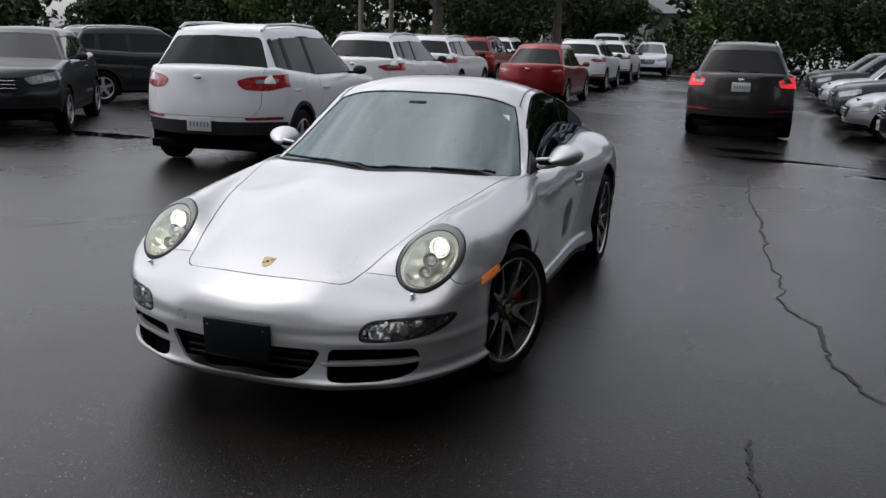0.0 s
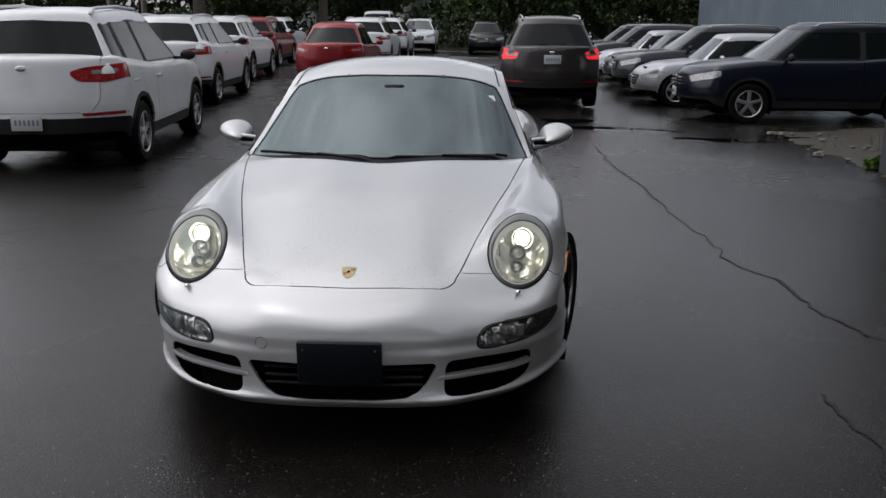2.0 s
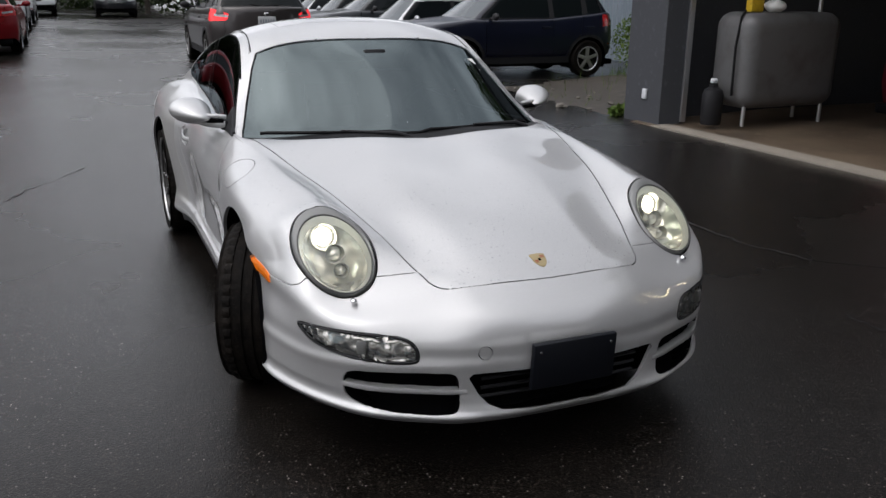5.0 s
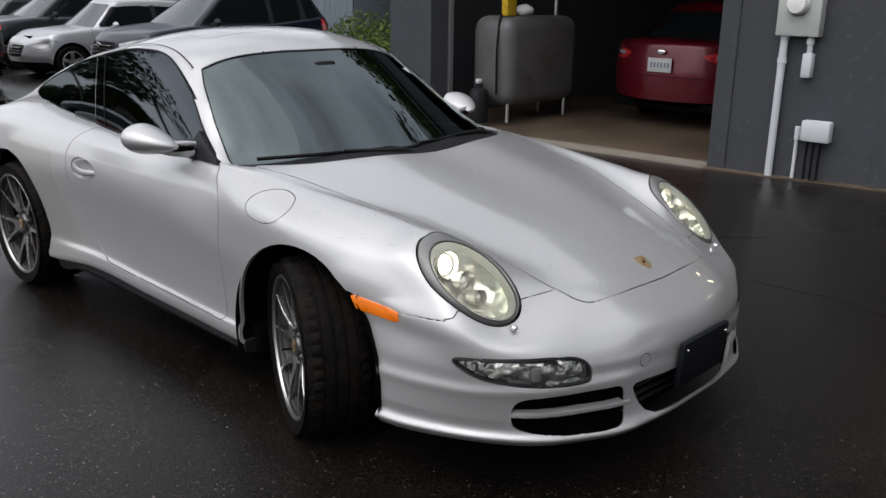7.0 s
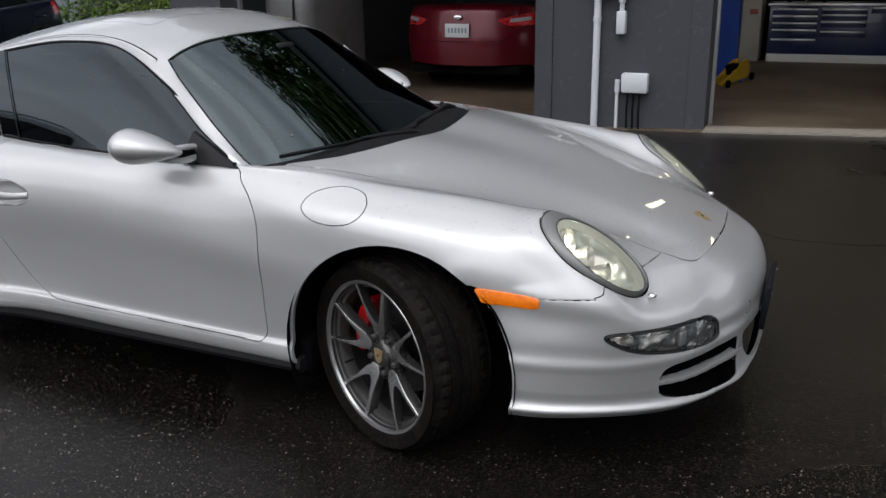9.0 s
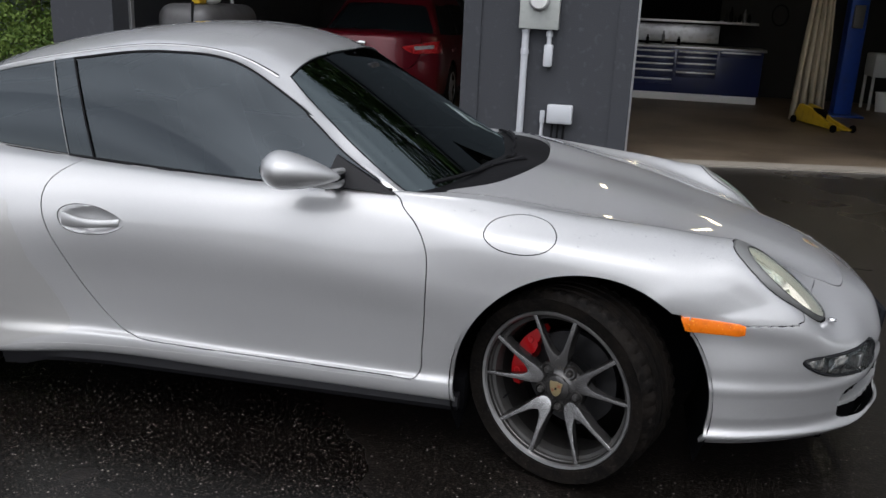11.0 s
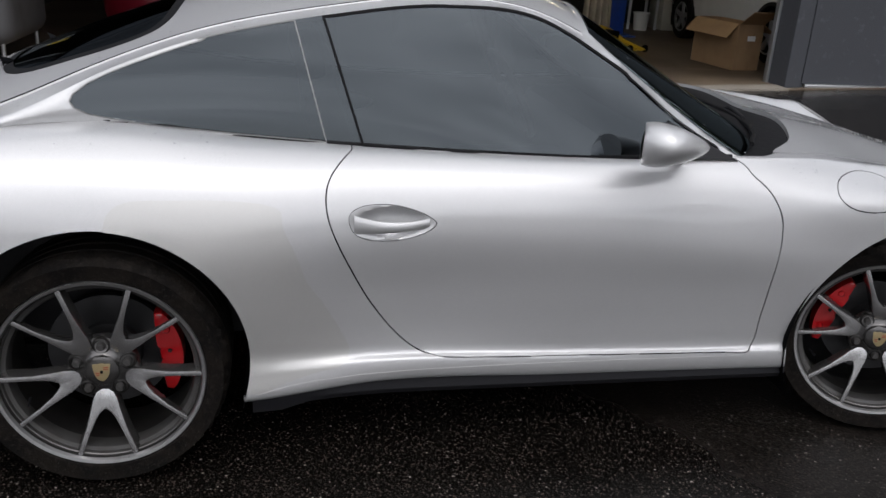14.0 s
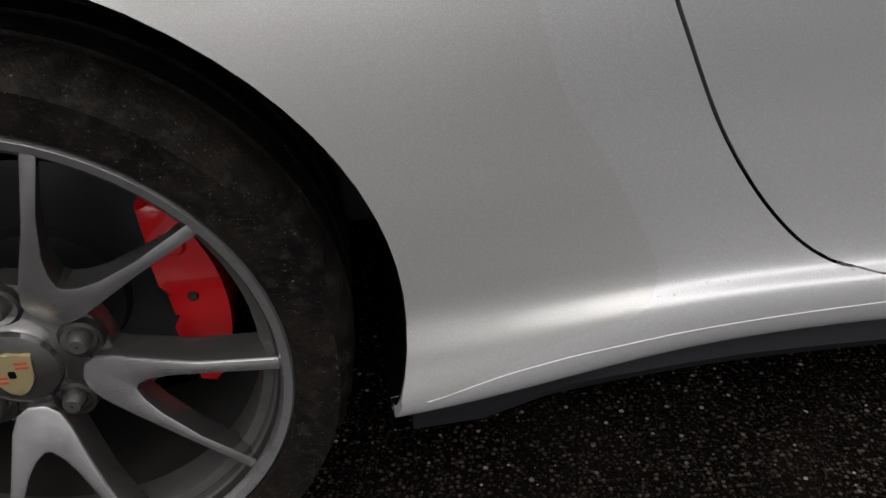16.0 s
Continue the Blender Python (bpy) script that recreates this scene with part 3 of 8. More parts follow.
def coupe_sheet():
    up, low = np.array(UPPER), np.array(LOWER)
    # pressed ledges of the bumper: one under the fog lamps, one above the lower lip
    out = np.array([(0.0, 0.0, 0.0), (0.0, -0.3, 0.0), (0.35, -0.95, 0.0), (0.6, -0.8, 0.0), (0.8, -0.6, 0.0), (0.95, -0.3, 0.0), (1.0, 0.0, 0.0)])
    edge = up[14] * 0.10 + up[15] * 0.90 + 0.0035 * out
    high = up[14] * 0.42 + up[15] * 0.58 - 0.001 * out
    under = up[15] * 0.72 + up[16] * 0.28 + 0.001 * out
    foot = up[16] * 0.24 + up[17] * 0.76 - 0.003 * out
    lip = up[17] + 0.007 * out
    up = np.concatenate([up[:15], [high, edge, under], up[16:17], [foot, lip], up[18:]])
    tu = row_knots(up)
    fine = np.r_[np.linspace(0, tu[9], 300), np.linspace(tu[9], tu[-1], 300)[1:]]
    g = spline(up, tu, fine)
    tv = np.r_[0, np.cumsum(np.linalg.norm(np.diff(up, axis=1), axis=2)[5:16].mean(0))]
    n_low = 9
    some = fine[fine <= tu[n_low - 1]]
    gl = spline(low, tu[:n_low], some)
    # one cross section for the rows that have a lower half, so that the waist stays smooth
    tl = np.r_[0, np.cumsum(np.linalg.norm(np.diff(low, axis=1), axis=2).mean(0))]
    whole = np.concatenate([g[: len(some)], gl[:, 1:]], 1)
    t_all = np.r_[tv, tv[-1] + tl[1:]]
    v_up, v_low = np.linspace(0, tv[-1], 120), np.r_[np.linspace(0, tl[2], 34), np.linspace(tl[2], tl[-1], 46)[1:]]
    # the mirrored second column goes ahead, so that the halves meet without a crease
    flip = np.array((-1, 1, 1))
    back = spline(np.concatenate([whole[:, 1:2] * flip, whole], 1).transpose(1, 0, 2), np.r_[-t_all[1], t_all], np.r_[v_up, tv[-1] + v_low[1:]]).transpose(1, 0, 2)
    front = spline(np.concatenate([g[:, 1:2] * flip, g], 1).transpose(1, 0, 2), np.r_[-tv[1], tv], v_up).transpose(1, 0, 2)
    back[:, 0, 0] = 0
    front[:, 0, 0] = 0
    blend = np.clip((np.arange(len(g)) - (len(some) - 43)) / 40.0, 0, 1)[: len(some), None, None]
    back[:, :120] = back[:, :120] * (1 - blend) + front[: len(some)] * blend
    front[: len(some)] = back[:, :120]
    ease_side(front)
    return Sheet([back[: len(some)], front[len(some) - 1:]])


BODY, HOOD, DOOR, BUMPER, ARCH, CABIN, LAMP, FOG, SIDE_GRILLE, MID_GRILLE, FLAP, TOW, HANDLE, COWL, PATCH = range(15)
ARCH_F, ARCH_R = (-1.24, 0.315, 0.396), (1.177, 0.347, 0.385)
sheet = coupe_sheet()
ahead, outside = (lambda m: m[:, 1] < -1.4), (lambda m: m[:, 0] > 0.62)
# bumper: all below the seam that runs from the hood's tip past the lamp to the wheel
i_seam = [(0, 0.640), (0.22, 0.640), (0.34, 0.640), (0.415, 0.638), (0.53, 0.628), (0.65, 0.622), (0.763, 0.628), (0.785, 0.612), (0.81, 0.604), (0.834, 0.602), (0.872, 0.606)]
sheet.cut([(-0.05, i_seam[0][1]), *i_seam, (0.93, 0.60), (0.93, 0.10), (-0.05, 0.10)], (0, 2), BUMPER, where=lambda m: (m[:, 0] < 0.80) & (m[:, 1] < -1.50) & (m[:, 1] < -1.95 + 1.2 * (m[:, 0] - 0.42).clip(0, 1)), facing=0.3)
sheet.cut([(-2.4, 0.602), (-1.86, 0.602), (-1.76, 0.597), (-1.70, 0.596), (-1.60, 0.600), (-1.40, 0.604), (-1.40, 0.10), (-2.4, 0.10)], (1, 2), BUMPER, of=[BODY], where=lambda m: (m[:, 0] >= 0.80) & (m[:, 1] < -1.47), facing=0.3)
hood = smooth_outline([(0, -1.03), (0.3, -1.005), (0.55, -0.905), (0.695, -0.765), (0.695, -0.85), (0.655, -1.064), (0.592, -1.346), (0.537, -1.556), (0.48, -1.757), (0.443, -1.891), (0.404, -2.017), (0.4, -2.035), (0.372, -2.072), (0.325, -2.094), (0.22, -2.112), (0, -2.124), (-0.22, -2.112), (-0.325, -2.094), (-0.372, -2.072), (-0.4, -2.035), (-0.404, -2.017), (-0.443, -1.891), (-0.48, -1.757), (-0.537, -1.556), (-0.592, -1.346), (-0.655, -1.064), (-0.695, -0.85), (-0.695, -0.765), (-0.55, -0.905), (-0.3, -1.005)], 8)
sheet.cut(hood, (0, 1), HOOD, of=[BODY, BUMPER], where=lambda m: m[:, 2] > 0.545)
sheet.cut([(-0.1, -1.06), (0.30, -1.03), (0.56, -0.925), (0.70, -0.785), (0.738, -0.715),  (0.750, -0.55), (0.716, 0.0), (0.690, 0.5), (0.684, 0.9), (0.690, 1.2), (0.72, 1.5), (0.76, 1.75), (0.62, 2.1), (-0.1, 2.25)], (0, 1), CABIN, of=[BODY], where=lambda m: m[:, 2] > 0.69)
for cy, cz, r in (ARCH_F, ARCH_R):
    sheet.cut([(cy + r * math.cos(a), cz + r * math.sin(a)) for a in (2 * math.pi * k / 72 for k in range(72))], (1, 2), ARCH, where=outside)
arch_v, rest_v = np.zeros(len(sheet.v), bool), np.zeros(len(sheet.v), bool)
arch_v[sheet.f[sheet.label == ARCH].ravel()] = True
rest_v[sheet.f[sheet.label != ARCH].ravel()] = True
sheet.fixed[arch_v & rest_v] = True
door = smooth_outline([(-0.602, 0.890), (-0.655, 0.848), (-0.702, 0.805), (-0.735, 0.745), (-0.745, 0.68), (-0.743, 0.55), (-0.737, 0.42), (-0.722, 0.306), (-0.60, 0.300), (-0.2, 0.306), (0.10, 0.312), (0.262, 0.320), (0.330, 0.340), (0.40, 0.405), (0.47, 0.502), (0.53, 0.615), (0.567, 0.695), (0.585, 0.75), (0.589, 0.80), (0.578, 0.84), (0.548, 0.875), (0.50, 0.908), (0.46, 0.94), (0.1, 0.95), (-0.4, 0.93)], 8)
sheet.cut(door, (1, 2), DOOR, of=[BODY], where=outside)
LAMP_B = np.array([(0.9633, -0.0695, -0.2592), (0.2090, 0.8002, 0.5622), (0.1683, -0.5958, 0.7853)])
LAMP_B /= np.linalg.norm(LAMP_B, axis=1, keepdims=True)
LAMP_O = np.array((0.652, -1.822, 0.6915))
# the oval lens stands a little proud of the bezel and leans further forward
LENS_B = np.array([(0.9711, -0.0940, -0.2195), (0.2070, 0.7895, 0.5778), (0.1190, -0.6066, 0.7861)])
LENS_O, LENS_R = np.array((0.6525, -1.8426, 0.6888)), (0.110, 0.163)
lamp_mid = LAMP_B @ LAMP_O
sheet.cut(ellipse(lamp_mid[0], lamp_mid[1], 0.127, 0.194), (0, 1), LAMP, of=[BODY, BUMPER], where=ahead, basis=LAMP_B)
handle = smooth_outline([(0.292, 0.722), (0.33, 0.752), (0.41, 0.774), (0.49, 0.772), (0.528, 0.745), (0.505, 0.695), (0.43, 0.678), (0.345, 0.690)], 8)
sheet.cut(handle, (1, 2), HANDLE, of=[DOOR], where=outside)
sheet.cut([(-0.2, -1.3), (0.8, -1.3), (0.8, -0.5), (-0.2, -0.5)], (0, 1), COWL, of=[CABIN], snap=False)
fog = smooth_outline([(0.488, 0.425), (0.493, 0.462), (0.518, 0.487), (0.575, 0.498), (0.68, 0.502), (0.780, 0.500), (0.799, 0.485), (0.786, 0.458), (0.755, 0.433), (0.70, 0.419), (0.60, 0.411), (0.515, 0.411)], 8)
sheet.cut(fog, (0, 2), FOG, of=[BUMPER], where=ahead)
side_grille = smooth_outline([(0.378, 0.258), (0.374, 0.32), (0.388, 0.374), (0.45, 0.380), (0.54, 0.380), (0.62, 0.378), (0.670, 0.372), (0.691, 0.350), (0.690, 0.296), (0.668, 0.266), (0.60, 0.251), (0.52, 0.246), (0.43, 0.246)], 8)
sheet.cut(side_grille, (0, 2), SIDE_GRILLE, of=[BUMPER], where=ahead)
mid_grille = [(-0.05, 0.374), (0.20, 0.374), (0.330, 0.374), (0.342, 0.362), (0.310, 0.304), (0.280, 0.270), (0.235, 0.250), (0.10, 0.242), (-0.05, 0.240)]
sheet.cut(mid_grille, (0, 2), MID_GRILLE, of=[BUMPER], where=ahead)
sheet.cut(smooth_outline([(0.730, 0.78), (0.700, 0.72), (0.668, 0.65), (0.640, 0.571), (0.602, 0.513), (0.574, 0.463), (0.542, 0.402), (0.520, 0.345), (0.545, 0.312), (0.62, 0.297), (0.70, 0.275), (0.79, 0.25), (1.0, 0.3), (1.12, 0.6), (1.12, 0.78), (0.95, 0.80)], 6), (1, 2), PATCH, of=[BODY], where=outside)
right = sheet.twin()
right.cut(smooth_outline([(-0.915, 0.802), (-0.940, 0.839), (-1.02, 0.854), (-1.105, 0.839), (-1.135, 0.802), (-1.10, 0.768), (-1.03, 0.756), (-0.955, 0.768)], 6), (1, 2), FLAP, of=[BODY], where=outside)
right.cut(ellipse(0.292, 0.442, 0.021, 0.021), (0, 2), TOW, of=[BUMPER], where=ahead)

coupe = thing("sports_car", "wet silver two-door sports coupe with lit headlamps and turned front wheels", "car")


def panel(name, labels, material=M_SILVER, gap=0.002, lip=0.014, lift=0.0, label="", sides=(1, -1), parent=None):
    """A body panel out of the sheet: the right half of the car lies at negative x and has the fuel flap."""
    vs, fs = [], []
    for s in sides:
        v, f = half_mesh(right if s < 0 else sheet, labels, gap, lip, lift, (s,))
        base = sum(map(len, vs))
        vs.append(v)
        fs += [tuple(base + i for i in q) for q in f]
    return piece(name, np.concatenate(vs), fs, material, parent or coupe, label)


def side_x(y, z):
    """How far out the coupe's flank lies at a point of its side view."""
    far = np.where(sheet.v[:, 0] > 0.7, np.hypot(sheet.v[:, 1] - y, sheet.v[:, 2] - z), 9.0)
    i = np.argsort(far)[:8]
    w = 1 / (far[i] + 0.004)
    return float((sheet.v[i, 0] * w).sum() / w.sum())


panel("body_shell", [BODY, PATCH])
for s in (-1, 1):
    panel("protective_film", [PATCH], M_FILM_PATCH, 0.0, 0.0006, 0.0008, "clear protective film ahead of the rear wheel", (s,))
panel("hood", [HOOD], gap=0.003, lip=0.018)
panel("cowl_panel", [COWL], M_RUBBER, 0.0, 0.0, -0.012, "black plastic panel below the windscreen")
panel("front_bumper", [BUMPER])
door_r = panel("door", [DOOR], sides=(-1,))
door_l = panel("door", [DOOR], sides=(1,))
panel("fuel_flap", [FLAP], sides=(-1,), gap=0.0015)
panel("tow_cover", [TOW], sides=(-1,), gap=0.001, lip=0.006)
for s in (-1, 1):
    rows = []
    for k in range(11):
        u = k / 10
        y, zt, zb = -1.522 - 0.190 * u, 0.6155 - 0.0145 * u, 0.566 - 0.004 * u
        squeeze = 0.006 * max(0.0, 1 - min(u + 0.02, 1 - u) / 0.05)
        out = 0.004 * max(0.0, 1 - u / 0.25)
        yb = y - 0.016 * (1 - u)
        row = []
        for y_, z_, dx in ((y, zt - squeeze, -0.02), (y, zt - squeeze, 0.002), (y, zt - 0.004 - squeeze, 0.0042), (yb, zb + 0.004 + squeeze, 0.0042), (yb, zb + squeeze, 0.002), (yb, zb + squeeze, -0.02)):
            row.append((s * (side_x(y_, z_) + dx + out), y_, z_))
        rows.append(row)
    bm = bmesh.new()
    vs_ = [[bm.verts.new(q) for q in row] for row in rows]
    for r0, r1 in zip(vs_, vs_[1:]):
        for i in range(5):
            bm.faces.new((r0[i], r0[i + 1], r1[i + 1], r1[i]))
    bm.faces.new(vs_[0])
    bm.faces.new(vs_[-1])
    part("side_marker", bm, M_AMBER, coupe, "amber side marker lamp")
v, f = half_mesh(sheet, [BODY, PATCH, HOOD, DOOR, BUMPER, FLAP, TOW], 0, 0, -0.013)
tucked = (np.abs(v[:, 0]) > 0.7) & (v[:, 1] > -1.64) & (v[:, 1] < -1.46) & (v[:, 2] > 0.57) & (v[:, 2] < 0.66)
f = [q for q in f if not any(tucked[i] for i in q)]
piece("inner_shell", v, f, M_SHELL, coupe, "black gaps between the panels")

# ---- cabin: roof, pillars and glass ----
ROOF = [
    [(0, -0.905, 0.880), (0.30, -0.880, 0.880), (0.58, -0.785, 0.880), (0.758, -0.655, 0.874)],
    [(0, -0.565, 1.075), (0.29, -0.545, 1.072), (0.52, -0.485, 1.060), (0.700, -0.44, 0.992)],
    [(0, -0.22, 1.280), (0.28, -0.205, 1.272), (0.52, -0.180, 1.235), (0.645, -0.235, 1.143)],
    [(0, 0.02, 1.352), (0.28, 0.02, 1.340), (0.505, 0.02, 1.297), (0.610, -0.01, 1.258)],
    [(0, 0.27, 1.368), (0.28, 0.27, 1.355), (0.500, 0.27, 1.315), (0.602, 0.25, 1.278)],
    [(0, 0.60, 1.330), (0.28, 0.60, 1.317), (0.495, 0.59, 1.275), (0.610, 0.57, 1.240)],
    [(0, 0.92, 1.262), (0.28, 0.92, 1.250), (0.50, 0.90, 1.210), (0.634, 0.88, 1.178)],
    [(0, 1.25, 1.150), (0.28, 1.24, 1.140), (0.515, 1.18, 1.110), (0.668, 1.118, 1.096)],
    [(0, 1.60, 1.000), (0.30, 1.58, 0.992), (0.55, 1.48, 0.990), (0.715, 1.36, 0.982)],
    [(0, 1.98, 0.830), (0.32, 1.95, 0.838), (0.58, 1.84, 0.855), (0.772, 1.70, 0.872)],
    [(0, 2.19, 0.690), (0.35, 2.15, 0.700), (0.56, 2.10, 0.72), (0.70, 2.02, 0.75)],
]
BELT = [
    (0.764, -0.64, 0.868), (0.752, -0.44, 0.872), (0.742, -0.235, 0.874), (0.728, -0.01, 0.877), (0.716, 0.25, 0.883),
    (0.702, 0.57, 0.900), (0.695, 0.88, 0.922), (0.700, 1.118, 0.950), (0.722, 1.36, 0.946), (0.772, 1.70, 0.866),
]
ROOF_P, SCREEN, REAR_SCREEN, GLASS_D, GLASS_Q, SUNROOF, PILLAR = 20, 21, 22, 23, 24, 25, 26
roof_grid = loft(ROOF, 200, 56)


def eased(g, rounds):
    """Evens out a grid between its fixed borders; the first column lies on the centre line."""
    for _ in range(rounds):
        p = np.concatenate([g[:, 1:2] * (-1, 1, 1), g], 1)
        mid = (p[:-2, 1:-1] + p[2:, 1:-1] + p[1:-1, :-2] + p[1:-1, 2:]) / 4
        g = g.copy()
        g[1:-1, :-1] = g[1:-1, :-1] * 0.4 + mid * 0.6
        g[:, 0, 0] = 0
    return g


roof_grid = eased(roof_grid, 45)
tr = row_knots(ROOF)
edge_line = spline(np.array(ROOF)[:10, 3], tr[:10], np.linspace(0, tr[9], 150))
belt_line = spline(np.array(BELT), tr[:10], np.linspace(0, tr[9], 150))
blend = np.linspace(0, 1, 26)[None, :, None]
side_grid = edge_line[:, None] * (1 - blend) + belt_line[:, None] * blend
for _ in range(120):
    side_grid[1:-1, 1:-1] = 0.4 * side_grid[1:-1, 1:-1] + 0.15 * (side_grid[:-2, 1:-1] + side_grid[2:, 1:-1] + side_grid[1:-1, :-2] + side_grid[1:-1, 2:])
side_grid[:, :, 0] += 0.013 * np.sin(np.pi * blend[:, :, 0]) * np.minimum(1, np.linspace(0, 8, 150))[:, None]
top = Sheet([roof_grid[::-1]])
top.label[:] = ROOF_P
top.cut([(-0.1, -0.95), (0.30, -0.93), (0.62, -0.81), (0.737, -0.69), (0.725, -0.62), (0.668, -0.44), (0.600, -0.255), (0.565, -0.185), (0.50, -0.190), (0.28, -0.212), (-0.1, -0.225)], (0, 1), SCREEN)
top.cut(smooth_outline([(0, 0.98), (0.30, 0.985), (0.46, 1.02), (0.51, 1.10), (0.505, 1.25), (0.46, 1.42), (0.30, 1.50), (0, 1.52), (-0.3, 1.5), (-0.5, 1.25), (-0.3, 0.985)], 6), (0, 1), REAR_SCREEN, where=lambda m: m[:, 2] > 0.9)
top.cut(rounded([(-0.1, 0.02), (0.40, 0.03), (0.41, 0.42), (-0.1, 0.44)], 0.03), (0, 1), SUNROOF)
side = Sheet([side_grid[::-1]])
side.label[:] = ROOF_P
win_top = [(y, z) for _, y, z in spline(np.array(ROOF)[:8, 3], tr[:8], np.linspace(0.05, tr[7], 40))]
glass = [(-0.585, 0.880)] + [(y, z - 0.005) for y, z in win_top if -0.56 < y < 1.09] + [(1.135, 1.082), (1.190, 1.055), (1.228, 1.026), (1.236, 1.008), (1.225, 0.990), (1.190, 0.975), (1.12, 0.962), (1.00, 0.944), (0.80, 0.924), (0.48, 0.900), (0.2, 0.889), (-0.1, 0.883)]
side.cut(glass, (1, 2), GLASS_Q)
side.cut([(0.628, 1.35), (0.468, 0.85), (-0.75, 0.80), (-0.75, 1.35)], (1, 2), GLASS_D, of=[GLASS_Q])
side.cut([(0.697, 1.35), (0.564, 0.85), (0.40, 0.85), (0.40, 1.35)], (1, 2), PILLAR, of=[GLASS_Q])


def faired(sh, labels, axis, terms, flat=()):
    """Lays the corners of some labels onto one smooth bent surface, as panes of glass are."""
    i = np.unique(sh.f[np.isin(sh.label, labels)])
    p, q = (sh.v[i][:, k] for k in range(3) if k != axis)
    m = np.stack([p**a * q**b for a, b in terms], 1)
    c = np.linalg.lstsq(m, sh.v[i, axis], rcond=None)[0]
    if flat:
        m2 = np.stack([p**a * q**b for a, b in flat], 1)
        sh.v[i, axis] = 0.5 * (m @ c) + 0.5 * (m2 @ np.linalg.lstsq(m2, sh.v[i, axis], rcond=None)[0])
    else:
        sh.v[i, axis] = m @ c
    sh.normals()


faired(top, [SCREEN], 2, ((0, 0), (0, 1), (0, 2), (0, 3), (2, 0), (2, 1), (2, 2), (4, 0), (4, 1), (6, 0)))
faired(side, [GLASS_D, GLASS_Q, PILLAR], 0, ((0, 0), (1, 0), (2, 0), (3, 0), (0, 1), (1, 1), (2, 1), (0, 2), (1, 2)), ((0, 0), (1, 0), (2, 0), (3, 0), (0, 1), (1, 1), (2, 1)))


def sheet_part(sh, name, labels, material, parent, gap=0.0, lip=0.0, lift=0.0, label="", sides=(1, -1)):
    v, f = half_mesh(sh, labels, gap, lip, lift, sides)
    return piece(name, v, f, material, parent, label)


def strip(sh, label_no, name, width, lift, material, parent, label="", sides=(1, -1), inner=True, tall=0.0):
    v, f = ribbon(sh, label_no, width, lift, sides, inner, tall)
    return piece(name, v, f, material, parent, label, weld=False)


sheet_part(top, "roof", [ROOF_P], M_SILVER, coupe, 0.0, 0.012)
sheet_part(top, "sunroof_panel", [SUNROOF], M_SILVER, coupe, 0.003, 0.01)
v, f = half_mesh(top, [SUNROOF], 0, 0, -0.009)
piece("sunroof_gap", v, f, M_SHELL, coupe)
sheet_part(top, "windscreen", [SCREEN], M_SCREEN, coupe, lift=-0.003).visible_shadow = False
strip(top, SCREEN, "windscreen_seal", 0.006, 0.001, M_RUBBER, coupe, "black windscreen border")
sheet_part(top, "rear_window", [REAR_SCREEN], M_TINT, coupe, lift=-0.003)
strip(top, REAR_SCREEN, "rear_window_seal", 0.03, 0.001, M_RUBBER, coupe)
for s in (-1, 1):
    sheet_part(side, "window_frame", [ROOF_P], M_SILVER, coupe, 0, 0.008, sides=(s,))
    sheet_part(side, "door_window", [GLASS_D], M_TINT, coupe, lift=-0.004, sides=(s,), label="dark tinted glass")
    sheet_part(side, "quarter_window", [GLASS_Q], M_TINT, coupe, lift=-0.003, sides=(s,), label="dark tinted glass")
    strip(side, GLASS_D, "window_seal", 0.007, 0.001, M_RUBBER, coupe, sides=(s,))
    strip(side, GLASS_Q, "window_seal", 0.004, 0.001, M_BEZEL, coupe, sides=(s,))
    sheet_part(side, "door_pillar", [PILLAR], M_TINT, coupe, lift=-0.003, sides=(s,), label="dark glazed pillar cover")
    # the drip channel along the roof's edge
    for col, r_, mat, name in ((49, 0.0034, M_RUBBER, "roof_channel"), (50, 0.0045, M_SILVER, "roof_moulding")):
        line = [Vector((s * p[0], p[1], p[2])) for p in roof_grid[:, col] if -0.165 < p[1] < 1.55]
        bm = bmesh.new()
        tube(bm, line[::2], r_, 6)
        part(name, bm, mat, coupe)


def shoulder_z(x, y):
    """The height of the coupe's shoulder at a place of its plan."""
    d = np.where(sheet.v[:, 2] > 0.78, np.hypot(sheet.v[:, 0] - x, sheet.v[:, 1] - y), 9.0)
    i = np.argsort(d)[:8]
    w = 1 / (d[i] + 0.004)
    return float((sheet.v[i, 2] * w).sum() / w.sum())


for s in (-1, 1):
    line = []
    for y in np.linspace(-0.60, 1.16, 45):
        x = float(np.interp(y, [-0.62, -0.55, 0.0, 0.5, 0.9, 1.2], [0.752, 0.750, 0.718, 0.693, 0.687, 0.694])) + 0.004
        line.append((x * s, y, shoulder_z(x, y) + 0.0025))
    bm = bmesh.new()
    tube(bm, line, 0.0068, 8)
    part("belt_seal", bm, M_RUBBER, coupe, "black seal along the window's foot")


